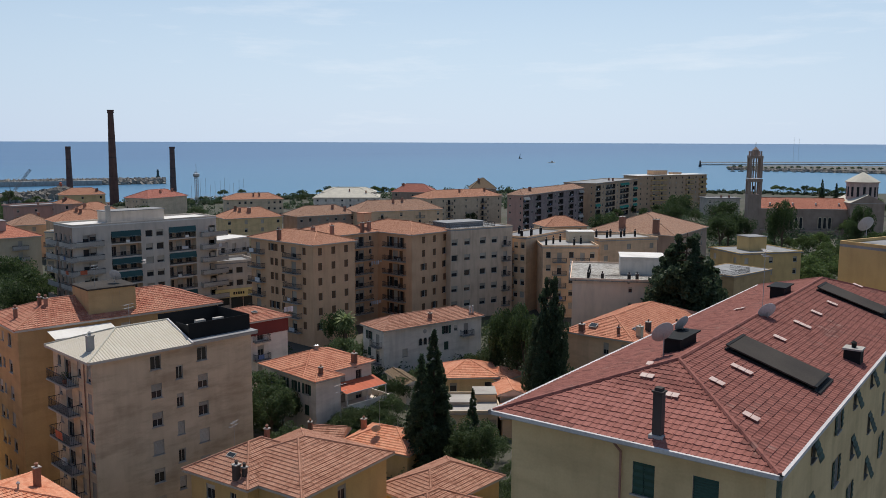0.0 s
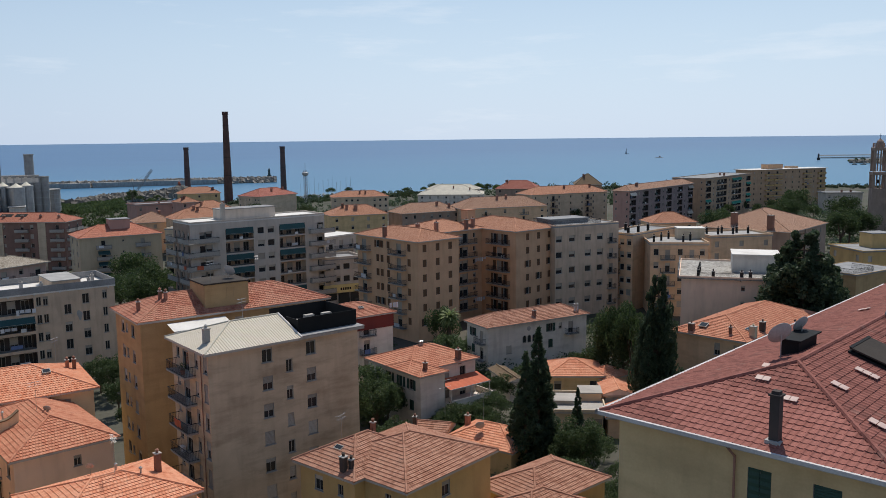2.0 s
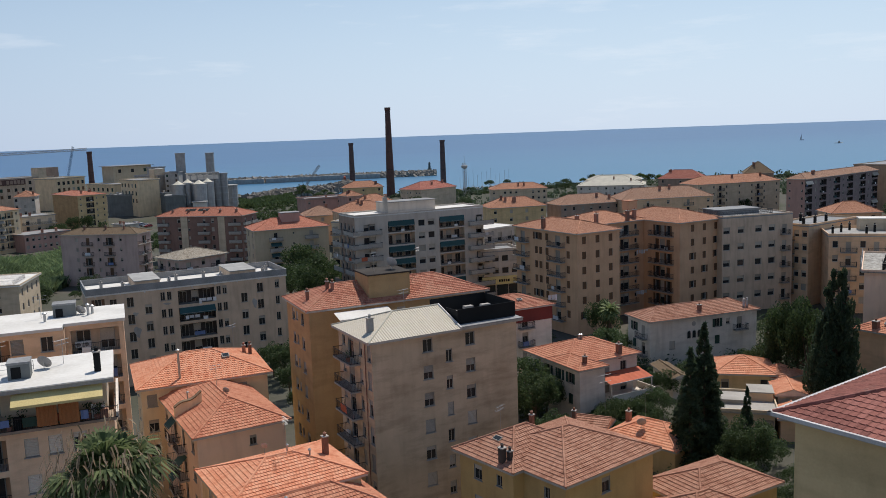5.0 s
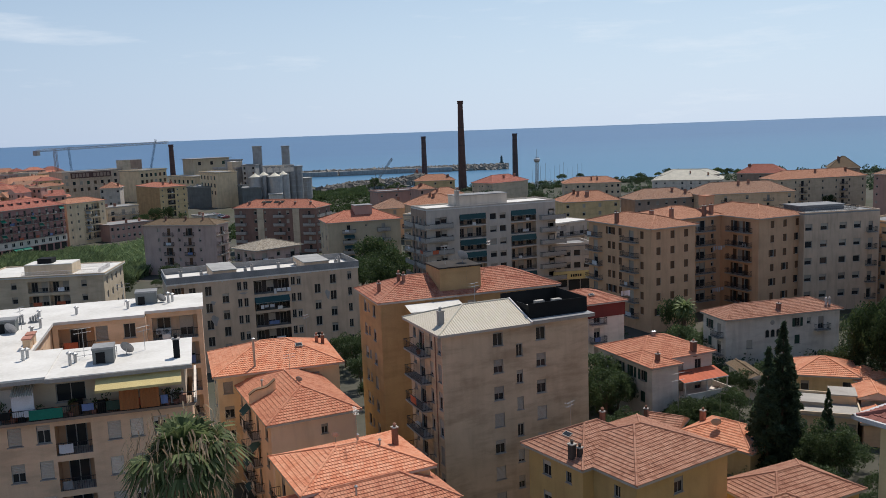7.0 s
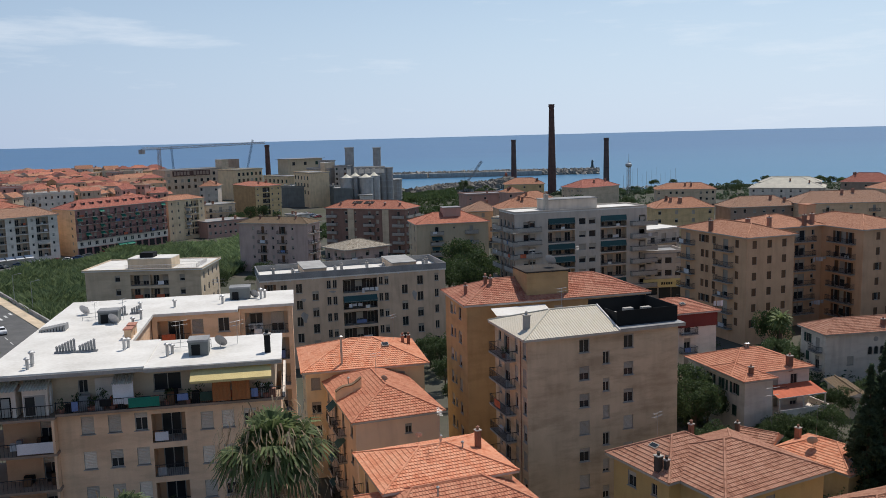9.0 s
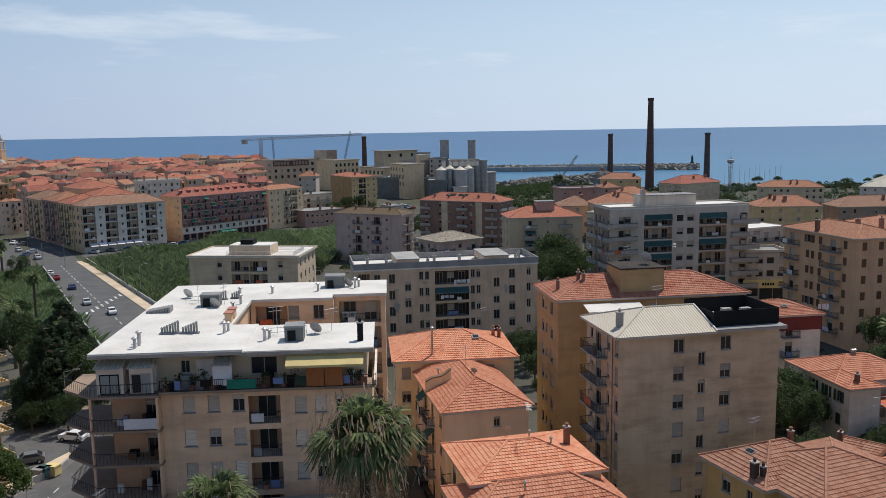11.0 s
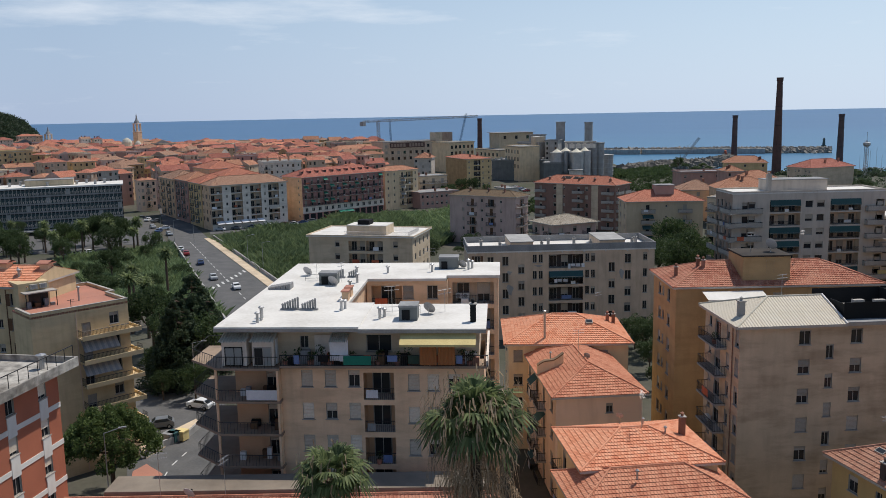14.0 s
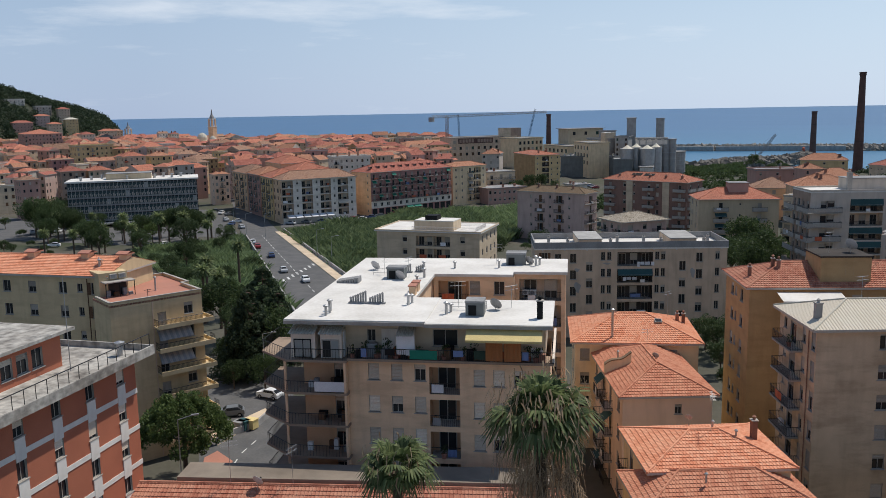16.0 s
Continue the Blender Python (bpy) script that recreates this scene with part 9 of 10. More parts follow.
def street_lamp(x, y, z, h=8.0, yaw=0.0):
    b = thing("street_lamp", "tall grey street lamp with a bent arm", "street lamp", x, y, z, yaw, "street lamps by the bridge")
    s = Shape()
    s.beam((0, 0, 0), (0, 0, h), 0.09, METAL, 0.05, 7)
    s.beam((0, 0, h), (1.6, 0, h + 0.35), 0.045, METAL, n=6)
    part("post", s, b)
    q = Shape()
    q.box(1.4, -0.14, h + 0.28, 2.2, 0.14, h + 0.42, METAL)
    part("lamp_head", q, b)


street_lamp(-82.5, 37.1, 3, 11.0, 65)
for x, y in ((-113.37, 65.58), (-190.34, 132.82), (-205.02, 137.97), (-273.08, 148.47), (-257.28, 144.49), (-252.07, 148.74)):
    street_lamp(x, y, 3.5, 8.5, 40)
for i, (x, y, col) in enumerate(((-100.00, 55.44, AWNING_YELLOW), (-100.41, 54.45, AWNING_TEAL), (-100.49, 53.80, TAR))):
    b = thing("waste_bin", "wheeled street waste container beside the kerb", "waste bin", x, y, 3.06, 20, "street waste containers")
    s = Shape()
    s.box(-0.7, -0.6, 0.15, 0.7, 0.6, 1.3, col)
    part("bin_body", s, b)
    s = Shape()
    s.box(-0.75, -0.65, 1.3, 0.75, 0.65, 1.45, col)
    part("lid", s, b)

# ---- distant blocks toward the sea ----
def plain_block(x, y, z, yaw, w, d, top, wall, label, name="apartment_building", cat=FLATS, **k):
    b = thing(name, label, cat, x, y, z, yaw)
    if math.hypot(x, y) > 520:
        k["joined"] = Shape()
    block(b, w, d, top - z, STUCCO[wall], **k)
    r = random.Random(k.get("seed", 1))
    for i in range(2 if name == "apartment_building" and math.hypot(x, y) < 520 else 0):
        s = Shape()
        px, py = w * r.uniform(0.15, 0.85), d * r.uniform(0.2, 0.45)
        zc = top - z + (0.2 if k.get("roof") == "flat" else min(py, px, w - px) * k.get("rise", 0.3))
        s.box(px - 0.4, py - 0.4, zc - 0.6, px + 0.4, py + 0.4, zc + 1.3, BRICKPOT)
        s.box(px - 0.5, py - 0.5, zc + 1.3, px + 0.5, py + 0.5, zc + 1.45, BRICKPOT)
        part("chimney", s, b)
    return b


plain_block(-109.74, 422.05, 3, 18.46, 30.06, 14.00, 15.5, "cream", "long cream house with pale orange tile roof", right="w.www..www", seed=50, cover=TILE, rise=0.4)
b = plain_block(-81.97, 315.26, 3, 32.05, 23.51, 14.00, 16.0, "yellow", "yellow house with orange hipped roof and stout chimney", right="w.w.w.w", seed=51, cover=TILE, rise=0.5)
clay_chimney(b, 11, 4, 14.5, 2.0, 1.2)
plain_block(-57.54, 330.95, 3, 35.60, 27.85, 14.00, 15.5, "stone", "long house with brick-red tile roof", right="wwwwwww", seed=52, cover=TILE_OLD, rise=0.5)
plain_block(-34.73, 341.00, 3, 27.38, 39.77, 16.00, 16.5, "sand", "long sand block with weathered brown tile roof", right="w.b.w.b.w", seed=53, cover=TILE_OLD, rise=0.5)
b = plain_block(-78.21, 505.68, 3, 2.92, 40.25, 26.00, 11.0, "white", "white hotel with stepped pale roofs", right="wwwwwwww", seed=54, cover=PALE_ROOF, rise=0.4)
block(b, 34, 14, 10.5, STUCCO["white"], ox=4, oy=12, roof="hip", cover=PALE_ROOF, rise=0.4, right="w.w.w.w.w")
plain_block(-31.61, 514.60, 3, -8.74, 26.55, 16.00, 14.0, "stone", "stone house with bright red hipped roof", right="w.w.w", seed=55, cover=TILE_RED, rise=0.6)
plain_block(-6.87, 399.57, 3, 35.28, 45.61, 15.00, 18.0, "cream", "cream row of flats with orange hipped roof", right="n.nBn.n.nBn.n", seed=56, cover=TILE, rise=0.45, levels=(0.0,))
# on these two blocks the recess shade is painted as near-black loggia walls
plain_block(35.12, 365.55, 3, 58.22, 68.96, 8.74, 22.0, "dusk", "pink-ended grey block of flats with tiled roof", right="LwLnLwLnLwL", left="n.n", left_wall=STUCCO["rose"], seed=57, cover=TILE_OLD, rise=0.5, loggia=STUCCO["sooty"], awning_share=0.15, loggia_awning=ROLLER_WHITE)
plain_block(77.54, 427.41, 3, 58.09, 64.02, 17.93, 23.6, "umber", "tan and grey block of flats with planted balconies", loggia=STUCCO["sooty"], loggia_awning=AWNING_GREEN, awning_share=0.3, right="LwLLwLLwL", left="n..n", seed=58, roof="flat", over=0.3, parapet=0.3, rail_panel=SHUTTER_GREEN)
b = plain_block(117.04, 508.74, 3, 29.23, 59.50, 14.00, 24.4, "umber", "six-storey tan block of flats with balconies", right="5:n 14:n 24:B 35:B 46:n 55:n 64:n 74:B 84:n 94:B", cell=6.0, seed=59, roof="flat", over=0.8, parapet=0.0, cover=WHITE_ROOF, rail_panel=STUCCO["mustard"], levels=(0.0, 0.0, 0.4))
roof_box(b, 17, 4, 21.6, 11, 6, 2.6, STUCCO["orange"])
roof_box(b, 34, 4, 21.6, 6, 5, 1.2, STUCCO["sand"])
plain_block(15.10, 466.80, 3, 3.46, 15.09, 14.00, 19.0, "stone", "dark house with grey pyramid roof", right="w.w", seed=60, cover=TILE_BROWN, rise=0.8)
plain_block(145.22, 464.31, 3, 2.86, 19.68, 12.00, 14.0, "grey", "low grey houses near the shore", right="w.w.w", seed=61, roof="flat", parapet=0.3)
plain_block(-209.27, 458.67, 3, 26.04, 24.37, 14.00, 15.0, "yellow", "yellow furnace-side house with orange hipped roof", right="w.w.w", seed=62, cover=TILE, rise=0.5)
plain_block(-139.96, 400.06, 3, 64.73, 27.42, 15.64, 17.5, "cream", "grey and cream house with red hipped roof", right="", left="n.nn.nn", seed=63, cover=TILE_RED, rise=0.45)
plain_block(-134.30, 290.22, 3, 38.51, 21.03, 14.00, 17.0, "sand", "house with broad orange tile roof", right="w.w", seed=64, cover=TILE, rise=0.5)
plain_block(-198.25, 387.61, 3, 46.50, 29.38, 14.00, 14.0, "rose", "rose house with low terraces", right="w.w.w.w", seed=65, roof="flat", parapet=0.6)
plain_block(-172.70, 383.10, 3, 48.75, 9.47, 12.00, 16.0, "rose", "rose upper house with orange tiled roof", right="w.w", seed=66, cover=TILE, rise=0.5)
plain_block(-144.64, 339.68, 3, 57.99, 16.60, 12.00, 16.0, "sand", "sand house with bright orange tiled roof", right="w.w", seed=67, cover=TILE, rise=0.6)
plain_block(-153.02, 297.62, 3, 34.97, 14.84, 14.00, 15.0, "sand", "old house with rust tile roof", right="w.w.w", seed=68, cover=TILE_OLD, rise=0.5)
plain_block(-263.79, 321.47, 3, -15.71, 10.70, 8.00, 9.0, "white", "small white depot building", right="w.w", seed=69, roof="flat", parapet=0.3)
plain_block(-266.62, 272.43, 3, 73.10, 20.66, 14.00, 10.0, "rose", "low rose commercial building with pale roof", right="wwwwwwww", seed=70, roof="flat", over=0.3, parapet=0.2)
plain_block(-280.84, 286.48, 3, 68.91, 15.16, 12.00, 16.0, "cream", "cream house with railed balconies", right="BBB", seed=71, roof="flat", over=0.3, parapet=0.2)
plain_block(-322.62, 324.95, 3, 34.96, 10.24, 14.00, 22.0, "grey", "grey block with orange hipped roof", right="w.w.w", seed=72, cover=TILE, rise=0.5)
plain_block(-503.97, 425.03, 3, 91.78, 61.49, 16.00, 18.0, "cream", "long cream row with bright orange roofs", right="w.w.w.w.w.w.w", seed=73, cover=TILE, rise=0.5)
plain_block(-467.67, 369.76, 3, 98.60, 29.45, 16.00, 17.0, "cream", "cream houses with orange roofs", right="w.w.w.w", seed=74, cover=TILE, rise=0.5)
plain_block(-387.50, 304.19, 3, 93.28, 30.44, 12.00, 17.5, "white", "white terrace house behind the red-roofed row", right="w.w.w", seed=75, roof="flat", parapet=0.5, cover=WHITE_ROOF)

# ---- food factory ----
b = plain_block(-475.69, 446.63, 3, 71.32, 57.56, 22.00, 24.0, "drab", "long cream factory with roof sign", name="factory", cat="factory", right="FFFFFFFFFFF/FFFFFFFFFFF/FFFFFFFFFFF/", storey=4.6, seed=80, roof="flat", over=0.2, parapet=0.4)
W0 = 57.56
s = Shape()
s.box(W0 * 0.1, -0.6, 16.8, W0 * 0.62, -0.3, 20.6, BRICK_STACK)
for i in range(11):
    if i != 5:
        s.box(W0 * (0.115 + 0.045 * i), -0.7, 17.4, W0 * (0.115 + 0.045 * i + 0.032), -0.6, 20.0, STUCCO["stone"])
part("sign", s, b, label="dark red rooftop sign with plain letter blocks")
roof_box(b, W0 * 0.78, -2, 0.6, W0 * 0.1, 10, 27.0, STUCCO["cream"], "lift_tower")
roof_box(b, W0 * 0.88, 2, 21, W0 * 0.2, 10, 6.5, STUCCO["stone"], "upper_floor")
plain_block(-414.51, 455.34, 3, 85.90, 25.94, 20.00, 24.0, "butter", "cream factory wing with square windows", name="factory", cat="factory", right="FFFFFF/FFFFFF/FFFFFF/FFFFFF", storey=4.4, seed=81, roof="flat", parapet=0.5)
plain_block(-391.86, 456.59, 3, -20.65, 33.98, 14.00, 20.0, "butter", "low cream factory wing", name="factory", cat="factory", right="FFFFFF/FFFFFF/", storey=4.4, seed=82, roof="flat", parapet=0.4)
plain_block(-343.95, 429.67, 3, -32.89, 29.53, 14.00, 24.0, "butter", "cream mill building with regular windows", name="factory", cat="factory", right="FFFFF/FFFFF/FFFFF/", storey=4.4, seed=83, roof="flat", parapet=0.4)
b = plain_block(-376.85, 464.51, 3, 63.44, 29.59, 20.00, 31.0, "olive", "tall mill with broad sloping roof", name="factory", cat="factory", right="FFF/...", storey=4.6, seed=84, roof="flat", parapet=0.0, over=1.5)
b = plain_block(-347.13, 447.65, 3, -15.01, 23.27, 16.00, 25.0, "concrete", "grey-green mill block with ribbed front", name="factory", cat="factory", right="", seed=85, roof="flat", parapet=0.8)
s = Shape()
for i in range(9):
    s.box(3 + i * 1.5, 0.2, 2, 3.8 + i * 1.5, 0.5, 19, DARK)
part("ribs", s, b)
roof_box(b, 16.5, -1.0, 2.0, 4.5, 8, 24.5, STUCCO["cream"], "stair_tower", WHITE_ROOF)
plain_block(-332.80, 453.43, 3, 85.08, 7.01, 10.00, 30.0, "concrete", "slim grey factory tower", name="factory", cat="factory", seed=86, roof="flat", parapet=0.3)
plain_block(-319.99, 440.85, 3, 23.16, 9.10, 14.00, 27.0, "concrete", "grey factory block behind the tanks", name="factory", cat="factory", right="w.w", seed=87, roof="flat", parapet=0.3)
b = plain_block(-342.24, 414.55, 3, 19.46, 35.66, 36.00, 15.2, "slate", "long grey metal factory shed", name="factory_shed", cat="factory", right="", seed=88, roof="flat", parapet=0.6)
for i in range(14):
    vent_pipe(b, 2 + i * 2.3, 3 + (i % 3) * 5, 12.2, 1.6, 0.5)
plain_block(-297.4, 408.2, 3, 33.0, 12.0, 20.00, 15.0, "slate", "grey-green factory shed end", name="factory_shed", cat="factory", seed=89, roof="flat", parapet=0.4)


SILO_CAP = mat("silo_cap_paint", (0.7, 0.65, 0.52), (0.6, 0.55, 0.44), rough=0.7, bump=0)


plain_block(-281.5, 411.5, 3, 33.0, 8.5, 8.0, 11.2, "white", "small white shed before the silos", name="factory_shed", cat="factory", seed=97, roof="flat", parapet=0.1)


def tower(x, y, r, z1, label, cap=False, square=False, m=None):
    b = thing("silo_tower", label, "silo", x, y, 3, 35)
    s = Shape()
    if square:
        s.box(-r, -r, 0, r, r, z1 - 3, m or STUCCO["concrete"])
        s.box(-r - 0.3, -r - 0.3, z1 - 3, r + 0.3, r + 0.3, z1 - 2.3, m or STUCCO["concrete"])
    else:
        s.lathe([(r, 0), (r, z1 - 3), (r + 0.3, z1 - 2.9), (r + 0.3, z1 - 2.3)], m or STUCCO["concrete"], 20)
    part("shaft", s, b)
    if cap:
        c = Shape()
        c.lathe([(r + 0.2, z1 - 3), (r * 0.3, z1 - 1.0), (0.3, z1 - 0.2)], SILO_CAP, 20)
        part("cone_roof", c, b)
    for k in range(1, 6):
        q = Shape()
        if not square:
            q.lathe([(r + 0.02, k * (z1 - 3) / 6), (r + 0.12, k * (z1 - 3) / 6), (r + 0.12, k * (z1 - 3) / 6 + 0.25), (r + 0.02, k * (z1 - 3) / 6 + 0.25)], METAL, 20, cap=False)
            part("hoop", q, b)


for x, y, r, z in ((-294.6, 418.7, 3.9, 20.6), (-292.6, 424.9, 3.6, 21.2), (-284.6, 424.4, 4.3, 20.6), (-283.0, 431.0, 3.4, 21.2)):
    tower(x, y, r, z, "ribbed metal grain silo with conical roof", True, m=METAL)
tower(-286.38, 458.26, 5.5, 17.5, "short round concrete tank")
tower(-320.53, 459.66, 2.9, 38.0, "square grey concrete lift tower", square=True)
tower(-305.64, 469.70, 2.6, 37.5, "round concrete stair tower")
for i in range(6):
    a, c = Vector((-296.5, 434.0)), Vector((-280.5, 444.5))
    p = a.lerp(c, i / 5)
    tower(p.x, p.y, 2.2, 25.6, "tall concrete silo cell")
plain_block(-297.5, 430.2, 3, 33.0, 19.5, 8.00, 26.6, "white", "concrete gallery on the silo cells", name="silo_gallery", cat="silo", seed=95, roof="flat", parapet=0.2, z0=20.0)


def lattice(s, a, b, w, m, bays):
    """A square lattice mast between two points."""
    a, b = Vector(a), Vector(b)
    d = (b - a).normalized()
    u = d.cross(Vector((0.3, 0.9, 0.2))).normalized()
    v = d.cross(u)
    cs = [(u + v) * w / 2, (u - v) * w / 2, (-u - v) * w / 2, (v - u) * w / 2]
    for c in cs:
        s.beam(a + c, b + c, w * 0.08, m, n=4)
    for i in range(bays):
        p, q = a.lerp(b, i / bays), a.lerp(b, (i + 1) / bays)
        for j in range(4):
            s.beam(p + cs[j], q + cs[(j + 1) % 4], w * 0.045, m, n=3)
            s.beam(p + cs[j], p + cs[(j + 1) % 4], w * 0.045, m, n=3)


CRANE_PAINT = mat("crane_paint", (0.32, 0.22, 0.16), (0.26, 0.2, 0.17), rough=0.6, bump=0)
CRANE_GREY = mat("crane_grey", (0.2, 0.2, 0.2), rough=0.6, bump=0)
CRANE_BLUE = mat("crane_blue", (0.1, 0.16, 0.24), rough=0.6, bump=0)


def tower_crane(base, left, right, label):
    b = thing("tower_crane", label, "crane", base[0], base[1], 3)
    top = left[2] - 3
    o = Vector((base[0], base[1], 3))
    s = Shape()
    lattice(s, (0, 0, 0), (0, 0, top), 2.2, CRANE_PAINT, 16)
    part("mast", s, b)
    s = Shape()
    lattice(s, (0, 0, top), Vector(right) - o, 1.5, CRANE_GREY, 26)
    part("jib", s, b)
    s = Shape()
    lattice(s, (0, 0, top), Vector(left) - o, 1.5, CRANE_GREY, 6)
    part("counter_jib", s, b)
    c = Vector(left) - o
    s = Shape()
    s.box(c.x - 2.2, c.y - 1.5, c.z - 4.2, c.x + 2.2, c.y + 1.5, c.z - 0.4, STUCCO["concrete"])
    part("counterweight", s, b)
    s = Shape()
    s.beam((-5, -3, 0), (0, 0, top * 0.55), 0.25, CRANE_PAINT, n=4)
    s.beam((5, -3, 0), (0, 0, top * 0.55), 0.25, CRANE_PAINT, n=4)
    part("brace", s, b)


tower_crane((-557.01, 517.92), (-558.78, 501.14, 39.80), (-518.75, 609.81, 42.15), "tall tower crane with long grey lattice jib")


def luffing_crane(x, y, foot, dx, dy, h, m, label):
    b = thing("harbour_crane", label, "crane", x, y, foot)
    s = Shape()
    s.box(-2.5, -2, 0, 2.5, 2, 3, m)
    s.box(-2, -1.6, 3, 2, 1.6, 6, m)
    part("cab", s, b)
    s = Shape()
    lattice(s, (0, 0, 5), (dx, dy, h), 1.3, m, 14)
    part("boom", s, b)
    s = Shape()
    s.beam((-1.5, 0, 6), (-2.0, 0, 12), 0.25, m, n=4)
    s.beam((-2, 0, 12), (dx, dy, h), 0.06, METAL, n=3)
    part("stay", s, b)


luffing_crane(-573.05, 642.08, 3, 8, 4, 42, CRANE_BLUE, "blue lattice crane leaning over the factory")
luffing_crane(-621.44, 595.34, 3, -3, 1, 38, CRANE_BLUE, "blue lattice crane behind the factory")
luffing_crane(-313.87, 615.22, 1, 12, 4, 22, TAR, "grey harbour crane on the rubble mole")

# lattice radio mast by the quay
b = thing("radio_mast", "grey lattice radio mast with round platform", "mast", -156.80, 537.60, 3)
s = Shape()
lattice(s, (0, 0, 0), (0, 0, 22), 1.6, METAL, 12)
part("mast", s, b)
s = Shape()
s.lathe([(1.2, 18.5), (2.1, 19.2), (2.1, 20.6), (1.4, 20.8)], METAL, 14)
s.beam((0, 0, 22), (0, 0, 27), 0.12, METAL, n=5)
part("platform", s, b)

# ---- harbour: moles, rocks, boats ----
def rock_field(name, pts, width, h, n, seed, label, size=1.6, m=None):
    """A rubble mole along a line: hundreds of angular blocks."""
    m = m or ROCK
    r = random.Random(seed)
    V, F = [], []
    seg = [math.dist(a, b) for a, b in zip(pts, pts[1:])]
    tot = sum(seg)
    for _ in range(n):
        u = r.uniform(0, tot)
        for (a, b), l in zip(zip(pts, pts[1:]), seg):
            if u <= l:
                break
            u -= l
        d = (Vector(b) - Vector(a)).normalized()
        off = r.gauss(0, 0.42) * width
        c = Vector(a) + d * u + Vector((-d.y, d.x)) * off
        z = max(-0.5, h * (1 - min(1, abs(off) / width) ** 1.3)) * r.uniform(0.75, 1.0)
        s = size * r.uniform(0.6, 1.5)
        R = Euler((r.uniform(0, 6), r.uniform(0, 6), r.uniform(0, 6))).to_matrix()
        k = len(V)
        for p in ((-1, -1, -1), (1, -1, -1), (1, 1, -1), (-1, 1, -1), (-1, -1, 1), (1, -1, 1), (1, 1, 1), (-1, 1, 1)):
            q = R @ Vector([e * s * 0.5 * r.uniform(0.65, 1.15) for e in p])
            V.append((c.x + q.x, c.y + q.y, z + q.z))
        F += [(k, k + 3, k + 2, k + 1), (k + 4, k + 5, k + 6, k + 7), (k, k + 1, k + 5, k + 4), (k + 1, k + 2, k + 6, k + 5), (k + 2, k + 3, k + 7, k + 6), (k + 3, k, k + 4, k + 7)]
    m = mesh_from(name, V, F, [m])
    return tagged(new(name, m), label, "rocks", kind="stuff")


MOLE = [(-286.21, 866.40), (-339.83, 841.15), (-395.74, 816.98), (-445.49, 783.73), (-489.05, 764.31)]
rock_field("mole_rocks", MOLE, 8.0, 4.0, 2600, 1, "pale rubble rocks of the harbour mole", 3.2)
for p, q in zip(MOLE[1:], MOLE[2:]):
    along(p, q, 9.0, 14.0, -1, 4.8, STUCCO["concrete"], "mole_wall", "long grey concrete mole wall")
INNER = [(-314.25, 523.52), (-314.78, 582.68), (-297.23, 622.37), (-306.37, 680.63)]
rock_field("rubble", INNER, 11.0, 5.0, 1500, 2, "heaped pale rubble of the inner mole", 3.4)
PIER = [(482.36, 1591.92), (447.32, 1323.52), (510.50, 1282.20), (568.37, 1222.15), (643.00, 1150.73)]
rock_field("pier_rocks", PIER[1:], 9.0, 2.6, 2600, 3, "grey rocks of the far pier", 2.4, mat("pier_rock", (0.22, 0.2, 0.175), (0.14, 0.13, 0.11), rough=0.95, rand=0.3, fine=2))
PIER_STONE = mat("pier_stone", (0.16, 0.15, 0.135), (0.1, 0.1, 0.085), rough=0.95, fine=2)
strip("pier", [(479.25, 1432.67), (586.23, 1473.35), (802.62, 1437.95), (643.00, 1150.73), (578.55, 1244.15), (520.10, 1306.43), (456.01, 1349.34)], 3.0, PIER_STONE, "low far pier with quay and boats", "pier")
strip("pier", [(491.40, 1629.10), (938.54, 1682.52), (905.67, 1623.38), (479.08, 1574.09)], 4.5, PIER_STONE, "dark outer pier wall", "pier")
for i in range(24):
    x, y, _ = polar(-18.6 - i * 0.38, 1340 + (i * 53) % 60)
    plant("bush", x, y, 1.0 + 0.3 * (i % 3), turn=i * 40)


def lighthouse(x, y, z, h, m, label):
    b = thing("harbour_light", label, "lighthouse", x, y, z)
    s = Shape()
    s.lathe([(2.6, -2), (2.4, 2), (1.5, 2.1), (1.1, h * 0.75), (1.6, h * 0.76), (1.6, h * 0.8)], m, 12)
    part("tower", s, b)
    s = Shape()
    s.lathe([(0.9, h * 0.8), (0.9, h * 0.93), (1.2, h * 0.94), (0.1, h)], m, 10)
    part("lantern", s, b)


lighthouse(-301.75, 895.53, 4, 9.5, mat("light_dark", (0.05, 0.08, 0.08), rough=0.6), "dark harbour light at the end of the mole")
lighthouse(435.82, 1435.29, 3, 9.0, IRON, "dark harbour light on the far pier")
lighthouse(-313.75, 692.89, 1, 9.0, AWNING_RED, "red harbour light on the inner mole")


